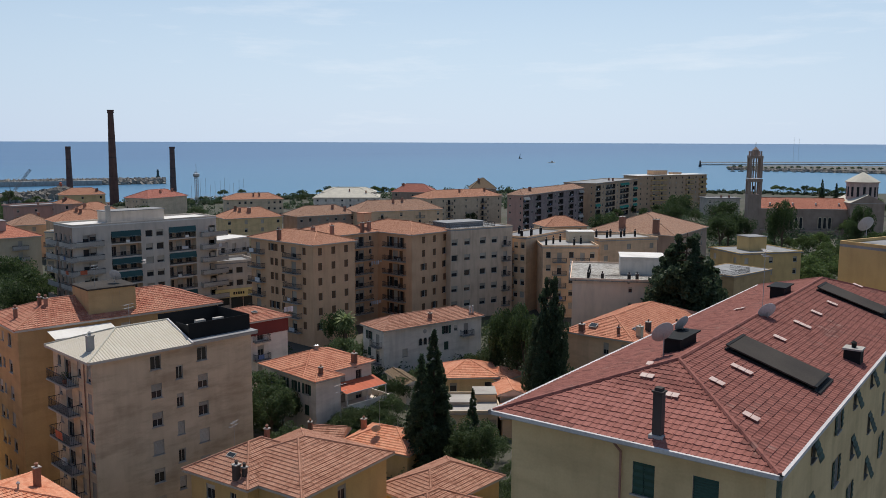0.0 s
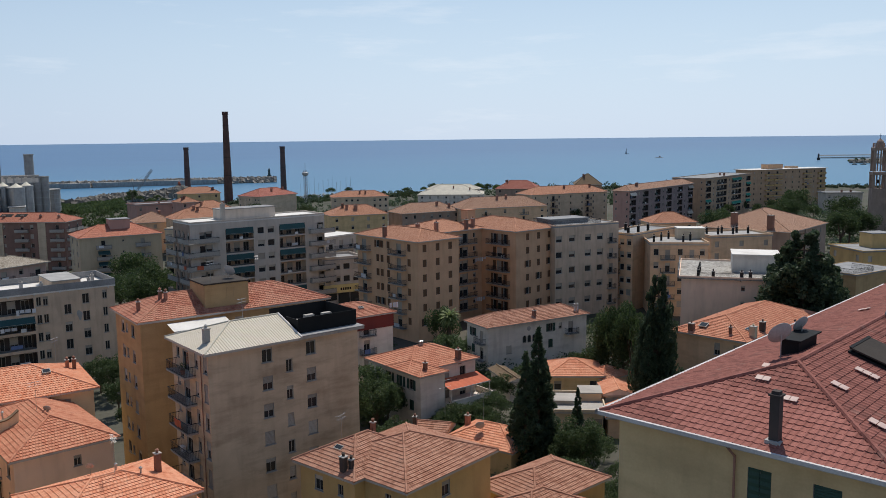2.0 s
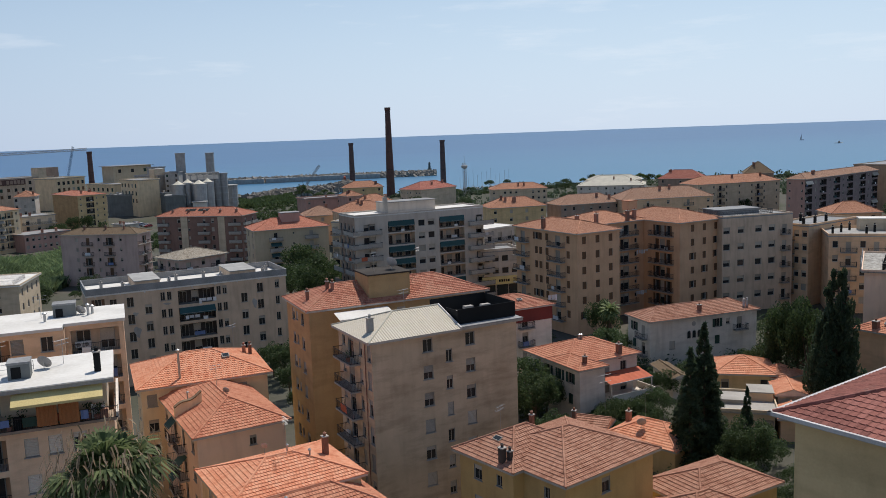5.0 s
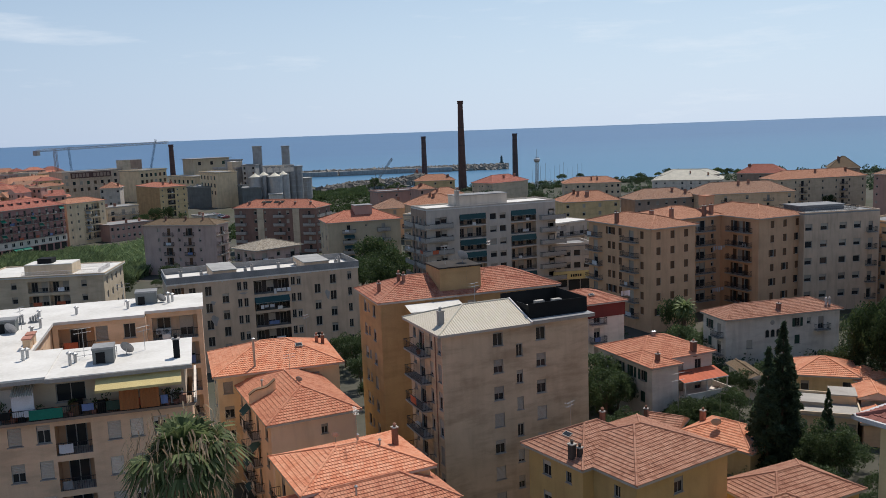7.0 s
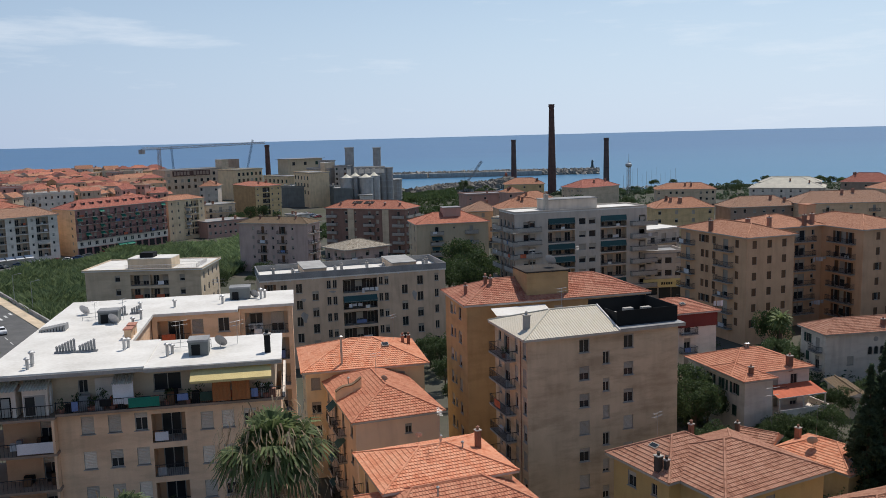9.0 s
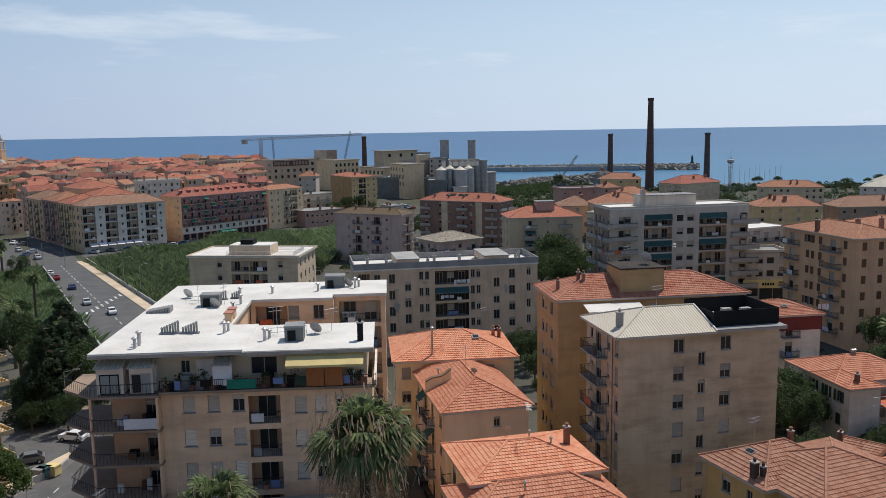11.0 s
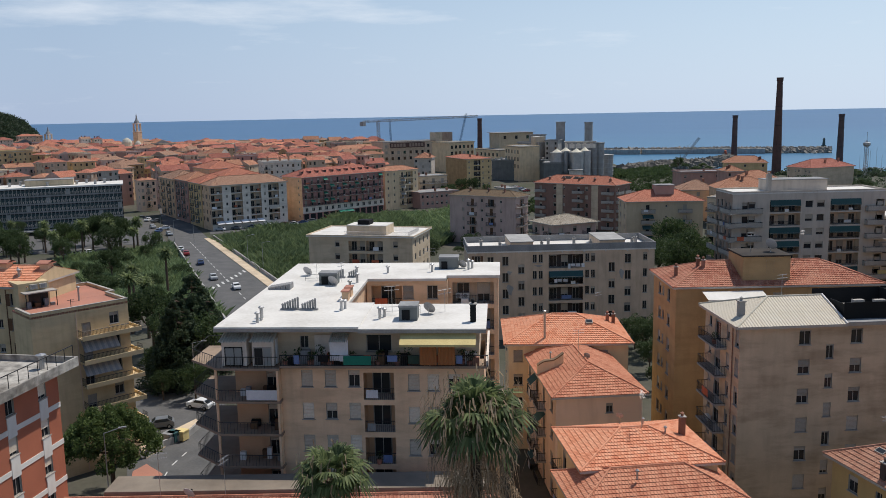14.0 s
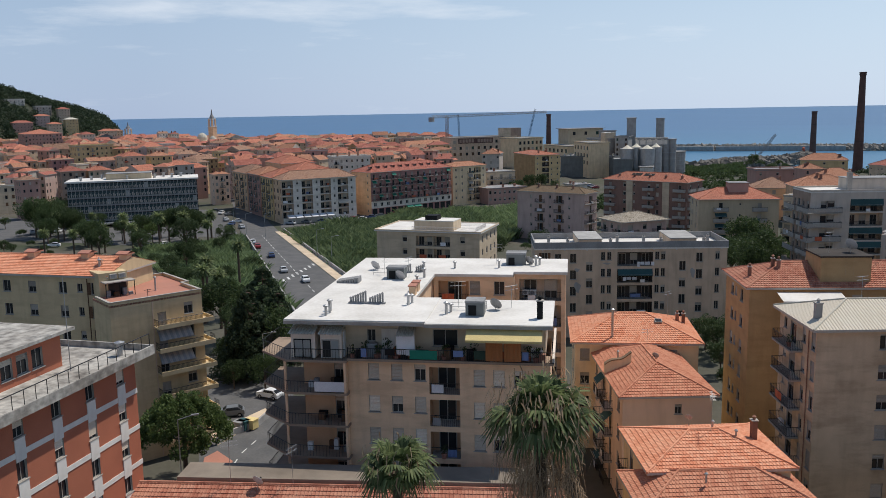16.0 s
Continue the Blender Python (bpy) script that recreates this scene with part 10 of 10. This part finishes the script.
def sail_mast(x, y, z, h):
    b = thing("sailing_boat", "moored white sailing boat with bare mast", "boat", x, y, z, random.uniform(0, 180), "moored boats")
    s = Shape()
    ring = [(-4, 0), (-3.6, 1.2), (0, 1.5), (3, 1.0), (5, 0), (3, -1.0), (0, -1.5), (-3.6, -1.2)]
    top, low = [(px, py, 1.0) for px, py in ring], [(px * 0.8, py * 0.6, -0.4) for px, py in ring]
    s.poly(top, FRAME)
    for i in range(8):
        j = (i + 1) % 8
        s.poly([low[i], low[j], top[j], top[i]], FRAME)
    s.box(-2, -0.8, 1.0, 1.4, 0.8, 1.7, FRAME)
    part("hull", s, b)
    s = Shape()
    s.beam((0.4, 0, 1), (0.4, 0, h), 0.1, METAL, n=5)
    s.beam((0.4, 0, 2.4), (-3.4, 0, 2.4), 0.08, METAL, n=5)
    s.beam((0.4, 0, h * 0.6), (0.4, 1.2, h * 0.6), 0.05, METAL, n=3)
    part("mast", s, b)


random.seed(11)
for i in range(12):
    sail_mast(*polar(16.6 - i * 0.3, 655 + (i * 17) % 30, 0.2), 11 + i % 4 * 1.5)
for i in range(16):
    sail_mast(*polar(-18.9 - i * 0.52, 1322 + (i * 29) % 14, 0.2), 10 + i % 4 * 2)
for p in ((527.00, 1275.41), (537.39, 1281.92)):
    b = thing("radio_mast", "slender far radio mast on the pier", "mast", p[0], p[1], 3)
    s = Shape()
    lattice(s, (0, 0, 0), (0, 0, 47), 0.45, METAL, 20)
    part("mast", s, b)
b = thing("sailing_boat", "small dark sailing boat far out at sea", "boat", 182.01, 1991.28, 0.3, 40)
s = Shape()
s.box(-5, -1.4, 0, 5, 1.4, 1.4, IRON)
s.poly([(-1, 0, 1.5), (-4.5, 0, 2), (-1, 0, 13)], IRON)
s.beam((-0.8, 0, 1), (-0.8, 0, 14), 0.15, IRON, n=5)
part("hull", s, b)
b = thing("motor_boat", "white motor boat with foaming wake", "boat", 219.73, 1705.79, 0.4, 80)
s = Shape()
s.poly([(-6, -2, 1.4), (4, -2, 1.4), (8, 0, 1.8), (4, 2, 1.4), (-6, 2, 1.4)], FRAME)
s.box(-6, -1.8, -0.3, 4, 1.8, 1.38, FRAME)
s.box(-3, -1.4, 1.4, 1.5, 1.4, 3.2, FRAME)
part("hull", s, b)
s = Shape()
for i in range(40):
    a = random.uniform(0, 6.28)
    s.box(-14 + random.gauss(0, 6), random.gauss(0, 3.0), -0.2, -12 + random.gauss(0, 6), random.gauss(0, 3.0) + 0.8, 0.5, WHITE_ROOF)
part("wake", s, b, label="white foam wake")

# ---- church with open bell tower ----
STONE = STUCCO["stone"]
b = thing("church", "brown stone church with open bell tower and drum", "church", 128.60, 349.06, 3, -6.0)
part("tower_base", (lambda s: (s.box(-4.2, -4.2, 0, 4.2, 4.2, 22, STONE), s)[1])(Shape()), b)
for zz, r, hh in ((22, 3.6, 5.5), (29.0, 3.4, 8.5)):
    for sx in (-1, 1):
        for sy in (-1, 1):
            part("pillar", (lambda s: (s.box(sx * r - 0.7, sy * r - 0.7, zz, sx * r + 0.7, sy * r + 0.7, zz + hh, STONE), s)[1])(Shape()), b)
        for px, py in ((sx * r, 0), (0, sx * r)):
            part("pillar", (lambda s: (s.box(px - 0.35, py - 0.35, zz, px + 0.35, py + 0.35, zz + hh, STONE), s)[1])(Shape()), b)
    part("belfry_floor", (lambda s: (s.box(-r - 0.8, -r - 0.8, zz + hh, r + 0.8, r + 0.8, zz + hh + 1.2, STONE), s)[1])(Shape()), b)
s = Shape()
for sx in (-1, 1):
    for sy in (-1, 1):
        s.box(sx * 3.0 - 0.5, sy * 3.0 - 0.5, 38.7, sx * 3.0 + 0.5, sy * 3.0 + 0.5, 40.6, STONE)
s.lathe([(2.3, 38.7), (2.1, 41.2), (0.3, 42.4)], STONE, 8)
s.beam((0, 0, 42), (0, 0, 44.5), 0.12, IRON, n=4)
s.beam((-0.6, 0, 43.7), (0.6, 0, 43.7), 0.1, IRON, n=4)
part("crown", s, b)
s = Shape()
s.lathe([(0.9, 24.0), (0.75, 24.8), (0.45, 25.6)], IRON, 10)
part("bell", s, b)
b.scale = (0.62, 0.62, 0.95)
b = thing("church_nave", "long stone church nave with bright red tile roof", "church", 143.54, 380.68, 3, -6.77)
W0 = 38.75
block(b, W0, 16, 12.5, STONE, right="", seed=96, roof="gable", cover=TILE_TOWN, rise=0.55, over=0.4)
for gx in (0.36, 0.68):
    for i in range(3):
        s = Shape()
        x = W0 * gx + i * 2.1
        pts = [(x - 0.75, 0.38, 3.5), (x + 0.75, 0.38, 3.5), (x + 0.75, 0.38, 8.0)] + [(x + 0.75 * math.cos(t * math.pi / 6), 0.38, 8.0 + 0.75 * math.sin(t * math.pi / 6)) for t in range(1, 6)] + [(x - 0.75, 0.38, 8.0)]
        s.poly(pts, GLASS)
        for p, q in zip(pts, pts[1:] + pts[:1]):
            s.beam(p, q, 0.16, STUCCO["cream"], n=4)
        part("arched_window", s, b)
for i in range(4):
    vent_pipe(b, 5 + i * 10, 3.0, 14.0, 0.8, 0.3)
s = Shape()
s.box(0.2, -3.2, 0, W0 * 0.98, 0.38, 3.0, STONE)
part("aisle", s, b)
block(b, 15, 22, 15.5, STONE, ox=W0 - 1, oy=-3, roof="gable", cover=PALE_ROOF, rise=0.5, over=0.3, right="")
s = Shape()
s.lathe([(6.6, 15), (6.6, 24.0), (7.2, 24.1), (7.2, 24.6)], STUCCO["pink"], 16, W0 + 7.5, 8)
part("drum", s, b)
s = Shape()
s.lathe([(7.4, 24.6), (3.5, 27.0), (0.4, 28.8)], PALE_ROOF, 16, W0 + 7.5, 8)
part("drum_roof", s, b)
for i in range(16):
    a = 2 * math.pi * (i + 0.5) / 16
    s = Shape()
    s.box(-0.5, -0.1, 0, 0.5, 0.1, 4.4, GLASS)
    part("drum_window", s, b, pose(W0 + 7.5 + 6.52 * math.cos(a), 8 + 6.52 * math.sin(a), 18.0, 0, 0, math.degrees(a) + 90))


# ---- old town ----
def town_house(x, y, w, d, h, k, wall, cover, seed, label):
    rng2 = random.Random(seed)
    th = math.degrees(math.atan2(y, x))
    b = thing("town_house", label, "house", x, y, 3, th - 90 + k, "old town houses")
    row = lambda n: "".join("." if (i * 5 + seed) % 4 == 0 else ("s" if (i + seed) % 5 else "n") for i in range(n))
    flat = seed % 9 == 0
    block(b, w, d, h, STUCCO[wall], right=row(max(2, int(w / 2.6))), left=row(max(2, int(d / 2.6))) if math.hypot(x, y) < 700 else "", capped=False, seed=seed, cover=WHITE_ROOF if flat else cover, rise=rng2.uniform(0.36, 0.6), over=0.15 if flat else 0.4, parapet=0.5, storey=3.2, joined=Shape(), roof="flat" if flat else ("gable" if seed % 3 == 1 else "hip"))
    if seed % 4 == 0:
        s = Shape()
        zc = h + (0.3 if flat else d * 0.1)
        s.box(w * 0.35, d * 0.4, zc, w * 0.35 + 0.8, d * 0.4 + 0.8, zc + 1.8, BRICKPOT)
        s.box(w * 0.35 - 0.1, d * 0.4 - 0.1, zc + 1.8, w * 0.35 + 0.9, d * 0.4 + 0.9, zc + 1.95, BRICKPOT)
        part("chimney", s, b)
    return b


TONES = ["sand", "drab", "yellow", "rose", "beige", "grey", "pink", "cream", "stone", "rose", "beige", "ochre"]
town_spots = []


def town_block(x, y, k, w, d, h, wall, label, cover=None, rise=0.4, flat=False, gable=False, seed=1, base=3.0):
    """A larger town block that stands out among the roofs."""
    b = thing("town_block", label, "building", x, y, base, math.degrees(math.atan2(y, x)) - 90 + k, "town blocks")
    n, m = max(2, int(w / 2.7)), max(2, int(d / 2.9))
    block(b, w, d, h, STUCCO[wall], right="".join("nsnsbnns"[(i * 3 + seed) % 8] for i in range(n)), left="".join("s.ns"[(i + seed) % 4] for i in range(m)), capped=False, seed=seed, cover=cover, rise=rise, over=0.45, parapet=0.6, storey=3.1, joined=Shape(), roof="flat" if flat else ("gable" if gable else "hip"), closed=0.35)
    for i in range(1 + seed % 3):
        s = Shape()
        cx, cy = w * (0.2 + 0.27 * i), d * (0.35 if i % 2 else 0.6)
        s.box(cx, cy, h - 0.5, cx + 0.8, cy + 0.8, h + 2.6, BRICKPOT)
        s.box(cx - 0.12, cy - 0.12, h + 2.6, cx + 0.92, cy + 0.92, h + 2.75, BRICKPOT)
        part("chimney", s, b)
    town_spots.append((x, y, max(w, d) * 0.75 + 6))
    return b


town_block(-529.3, 184.6, 14, 22.9, 16.2, 24.9, "yellow", "pale yellow block of flats with a cream flat roof", PALE_ROOF, flat=True, seed=3)
town_block(-445.9, 179.4, 14, 12.5, 14.5, 21.5, "cream", "cream town block with orange hipped roof and terrace", TILE_TOWN, seed=4)
town_block(-449.7, 196.1, 14, 12.4, 12.0, 20.8, "yellow", "yellow town block with orange hipped roof", TILE, seed=5)
town_block(-408.9, 135.0, 10, 11.5, 12.0, 17.8, "stone", "grey stone town house with red-orange roof", TILE_RED, seed=6)
town_block(-406.9, 146.8, 10, 11.3, 12.0, 17.6, "drab", "drab town house with red-orange roof", TILE_TOWN, seed=7)
town_block(-475.4, 172.0, 14, 14.7, 9.8, 18.4, "pink", "pink town house with gabled orange roof", TILE, gable=True, seed=8)
town_block(-499.3, 147.1, 20, 6.5, 9.0, 19.0, "orange", "narrow salmon house with a tiled roof", TILE_TOWN, seed=9)
town_block(-380.3, 108.8, 14, 8.5, 10.9, 17.0, "rose", "rose house with brown weathered roof", TILE_OLD, seed=10)
town_block(-476.6, 153.1, 10, 12.1, 9.0, 20.2, "mauve", "dull mauve block with low brown roof", TILE_OLD, rise=0.2, seed=11)
town_block(-767.9, 226.5, 10, 30.7, 30.0, 29.0, "rose", "large rose block of flats under the hill", TILE_TOWN, rise=0.25, seed=12)
town_block(-614.3, 181.6, 14, 17.5, 20.0, 20.6, "sand", "sand block with broad orange roof", TILE, seed=13)
town_block(-796.2, 299.2, 12, 13.2, 14.5, 24.0, "slate", "grey gabled house with balconies", TILE_OLD, gable=True, seed=14)
town_block(-848.0, 303.3, 20, 13.3, 16.0, 25.6, "peach", "peach house with red roof under the hill", TILE_RED, seed=15)
town_block(-795.7, 271.1, 14, 12.8, 15.9, 24.0, "sand", "sand house with brown roof under the hill", TILE_OLD, seed=16)
town_block(-368.1, 190.8, 20, 8.6, 7.0, 14.6, "peach", "pale arcaded street-end house with orange hipped roof", TILE, seed=17)
town_block(-421.4, 209.5, 50, 10.0, 18.0, 17.6, "sand", "sand street house with tall shutters", TILE_OLD, seed=18)
town_block(-467.6, 228.9, 20, 17.0, 15.6, 16.6, "ochre", "ochre town block with brown hipped roof", TILE_OLD, seed=19)
town_block(-351.8, 248.3, 14, 20.1, 12.0, 19.8, "white", "white modern block with flat roof and terrace", WHITE_ROOF, flat=True, seed=20)
town_block(-861.0, 509.8, 10, 32.2, 12.0, 8.0, "white", "long low white block beside the shore", WHITE_ROOF, flat=True, seed=21)
town_block(-821.5, 369.1, 16, 9.7, 9.5, 24.6, "white", "white gabled house above the roofs", TILE_OLD, gable=True, seed=22)
town_block(-821.1, 381.9, 16, 8.3, 9.2, 24.0, "grey", "grey narrow house above the roofs", TILE_RED, seed=23)
rng = random.Random(77)
r = 425.0
while r < 1230:
    step = 12.0 + (r - 420) * 0.0165
    az = 47.5 + rng.uniform(0, 1.5)
    while az < 77:
        a, rr = az + rng.uniform(-0.3, 0.3), r + rng.uniform(-5, 5)
        x, y, _ = polar(a, rr)
        ok = rr < shore(a) - 70 and not (abs(a - 62.3 - (rr - 330) * 0.0045) < 0.5 + 200 / rr and rr < 760) and not (a < 53.5 and rr < 470) and not (61.5 < a and rr < 415)
        ok = ok and not (a > 70.5 and rr > 980) and not (a < 52 and 700 < rr < 860) and not (abs(a - 57) < 0.5 + 90 / rr and rr > 600 and rr < 760)
        ok = ok and all(math.hypot(x - p, y - q) > g for p, q, g in town_spots)
        if ok:
            w, d = step * rng.uniform(0.55, 1.15), step * rng.uniform(0.45, 0.85)
            h = rng.uniform(12.5, 19.5) if rr < 620 else rng.uniform(11.0, 17.5)
            if a > 63 and 560 < rr < 960:
                h += 5.0 * min(1.0, (a - 63) / 4)
            if rr > 960:
                h = rng.uniform(8.0, 14.0)
            seed = rng.randint(1, 9999)
            town_house(x, y, w, d, h, rng.choice((12, 18, 24, 40, 62)) + rng.uniform(-5, 5), rng.choice(TONES), rng.choice((TILE, TILE_TOWN, TILE_TOWN, TILE_RED, TILE_RED, TILE_OLD)), seed, rng.choice(("old town house with weathered orange tile roof", "shuttered old town house under clay tiles", "tall old town house with hipped tile roof")))
        az += math.degrees(step * 1.12 / r)
    r += step * 1.0


def join_far(obs, name, label, category):
    """Many far buildings as one object, with their materials and tile coordinates."""
    V, F, K, UV, mats, gone = [], [], [], [], [], []
    for b in obs:
        for c in list(b.children):
            m, me = b.matrix_basis @ c.matrix_basis, c.data
            k0 = len(V)
            V += [tuple(m @ v.co) for v in me.vertices]
            uv = me.uv_layers[0].data if me.uv_layers else None
            for p in me.polygons:
                mt = me.materials[p.material_index]
                if mt not in mats:
                    mats.append(mt)
                F.append(tuple(k0 + i for i in p.vertices))
                K.append(mats.index(mt))
                UV += [tuple(uv[i].uv) if uv else (0, 0) for i in p.loop_indices]
            gone.append(c)
        gone.append(b)
    bpy.data.batch_remove(gone)
    return tagged(new(name, mesh_from(name, V, F, mats, K, UV)), label, category, kind="stuff")


houses = sorted((o for o in scene.objects if o.name.split(".")[0] == "town_house"), key=lambda o: o.matrix_basis.translation.length)
join_far(houses[90:], "far_town_houses", "crowded far rows of old town houses with tiled roofs", "houses")


def bell_tower(x, y, h, label, wall):
    b = thing("bell_tower", label, "church tower", x, y, 3, 20)
    s = Shape()
    s.box(-3, -3, 0, 3, 3, h * 0.62, wall)
    s.box(-3.3, -3.3, h * 0.62, 3.3, 3.3, h * 0.64, STUCCO["white"])
    part("shaft", s, b)
    s = Shape()
    for sx in (-1, 1):
        for sy in (-1, 1):
            s.box(sx * 2.2 - 0.6, sy * 2.2 - 0.6, h * 0.64, sx * 2.2 + 0.6, sy * 2.2 + 0.6, h * 0.78, wall)
    s.box(-3.0, -3.0, h * 0.78, 3.0, 3.0, h * 0.8, STUCCO["white"])
    part("belfry", s, b)
    s = Shape()
    s.lathe([(2.6, h * 0.8), (2.2, h * 0.84), (1.0, h * 0.88), (0.15, h)], TAR, 8)
    part("spire", s, b)


bell_tower(-798.77, 416.07, 48.0, "ochre bell tower with dark pointed spire", STUCCO["sand"])
bell_tower(-925.27, 380.82, 36.0, "slim pale bell tower with dark cap", STUCCO["cream"])
b = thing("church", "domed old town church with pale dome", "church", -784.17, 400.67, 3, 30)
s = Shape()
s.box(-13, -9, 0, 13, 9, 17, STUCCO["sand"])
part("nave", s, b)
for x, r_, z in ((-4, 5.0, 16), (8, 3.6, 13)):
    s = Shape()
    s.lathe([(r_, z), (r_, z + 4), (r_ * 0.95, z + 5), (r_ * 0.7, z + 7), (r_ * 0.3, z + 8.4), (0.2, z + 8.8)], PALE_ROOF, 16, x, 0)
    part("dome", s, b)

# ---- wooded headland ----
SKY = [(66.0, -1.95), (67.6, -1.6), (68.4, -0.6), (68.9, -0.05), (69.3, 0.15), (70.4, 0.55), (71.9, 0.92), (73.6, 1.4), (75.2, 2.0), (78, 4.2), (82, 5.5), (90, 6.5), (100, 6.5)]


def hill_top(az):
    for (a, e), (c, f) in zip(SKY, SKY[1:]):
        if a <= az <= c:
            return e + (f - e) * (az - a) / (c - a)
    return -1.95


HILL_HOMES = ((73.3, 1180), (72.3, 1150), (71.2, 1130), (72.5, 1080), (70.8, 1060), (71.7, 1020), (73.5, 1040))     # bearing and distance


def make_hill():
    V, F = [], []
    azs = [66 + 0.5 * i for i in range(69)]
    rs = [950, 975, 1005, 1060, 1140, 1230, 1320, 1420, 1550, 1700]
    for i, r in enumerate(rs):
        for a in azs:
            peak = max(3.0, 46 + 1420 * math.tan(radians(hill_top(a) - 0.35)))
            f = min(1.0, max(0.0, (r - 950) / 290)) ** 0.8
            z = 2.0 + (peak - 2.0) * f if r <= 1420 else peak * (1 - (r - 1420) / 500)
            V.append(polar(a, r, z + 3 * noise.noise(Vector((a, r * 0.01, 0)))))
    n = len(azs)
    for i in range(len(rs) - 1):
        for j in range(n - 1):
            F.append((i * n + j, (i + 1) * n + j, (i + 1) * n + j + 1, i * n + j + 1))
    # soil coloured very dark to paint the shade between the tree crowns
    m = mat("hill_soil", (0.04, 0.045, 0.028), (0.028, 0.034, 0.02), rough=0.95, scale=0.05, fine=0.4)
    tagged(new("hill", mesh_from("hill", V, F, [m])), "steep wooded headland behind the old town", "hill", kind="structure")
    r_ = np.random.RandomState(9)
    pts, rad = [], []
    for _ in range(2300):
        a, q = r_.uniform(66.5, 80), r_.uniform(1000, 1450)
        peak = max(3.0, 46 + 1420 * math.tan(radians(hill_top(a) - 0.35)))
        z = 2 + (peak - 2) * min(1, max(0, (q - 950) / 290)) ** 0.8
        if z < 17 or any(abs(a - p) < 0.5 and g - 40 < q < g + 14 for p, g in HILL_HOMES):
            continue
        pts.append(polar(a, q, z + r_.uniform(1, 5)))
        rad.append(r_.uniform(3.5, 8.0))
    for a in (71.2, 72.55, 72.8, 73.1, 73.3, 73.9, 74.2):          # cypresses on the ridge
        for k in range(5):
            pts.append(polar(a, 1425, 46 + 1425 * math.tan(radians(hill_top(a) - 0.3)) + 3 + 2.0 * k))
            rad.append(2.1 - 0.35 * k)
    Vc, Fc = leaf_cloud(clumps(pts, rad, 90, 3), 1.2, 4)
    tagged(new("headland_wood", np_mesh("headland_wood", Vc, Fc, LEAF_HILL)), "dark evergreen wood covering the headland", "wood", kind="stuff")


make_hill()


def hill_z(a, q):
    peak = max(3.0, 46 + 1420 * math.tan(radians(hill_top(a) - 0.35)))
    return 2 + (peak - 2) * min(1, max(0, (q - 950) / 290)) ** 0.8


def hillside(x, y, w, d, top, wall, label, cover=None, flat=False, seed=1):
    a, q = math.degrees(math.atan2(-x, y)), math.hypot(x, y)
    z0 = max(3.0, hill_z(a, q) - 4)
    b = thing("hillside_building", label, "building", x, y, z0, math.degrees(math.atan2(y, x)) - 74, "hillside buildings")
    block(b, w, d, top + 3 - z0, STUCCO[wall], right="bnbnb" if flat else "n" * max(3, int(w / 3.6)), left="n.n", seed=seed, joined=Shape(), roof="flat" if flat else "hip", cover=WHITE_ROOF if flat else cover, rise=0.4, storey=3.2, levels=(0.0, 0.0, 0.3))


hillside(-1128.0, 314.0, 24.0, 11.0, 64.8, "white", "tall pale hotel among the hillside trees", flat=True, seed=743)
hillside(-1099.1, 340.2, 19.0, 11.0, 55.8, "grey", "grey hillside block of flats with white roof edge", flat=True, seed=730)
hillside(-1072.6, 357.3, 14.5, 11.0, 52.4, "drab", "drab hillside villa with red tile roof", TILE_RED, seed=716)
hillside(-1032.5, 318.6, 16.1, 10.0, 44.6, "pink", "pink hillside villa with tile roof", TILE_TOWN, seed=729)
hillside(-1004.1, 341.4, 15.0, 10.0, 40.0, "yellow", "yellow hillside house with pale roof", PALE_ROOF, seed=712)
hillside(-971.5, 312.5, 14.7, 10.0, 35.5, "cream", "cream hillside house with balconies", TILE_TOWN, seed=722)
hillside(-999.2, 284.0, 22.0, 12.0, 37.4, "rose", "rose hillside flats with red roof", TILE_RED, seed=738)
hillside(-985.0, 384.0, 15.0, 10.0, 26.0, "sand", "sand house below the wooded headland", TILE, seed=690)
hillside(-930.0, 352.0, 18.0, 11.0, 27.0, "cream", "cream house below the wooded headland", TILE_TOWN, seed=698)
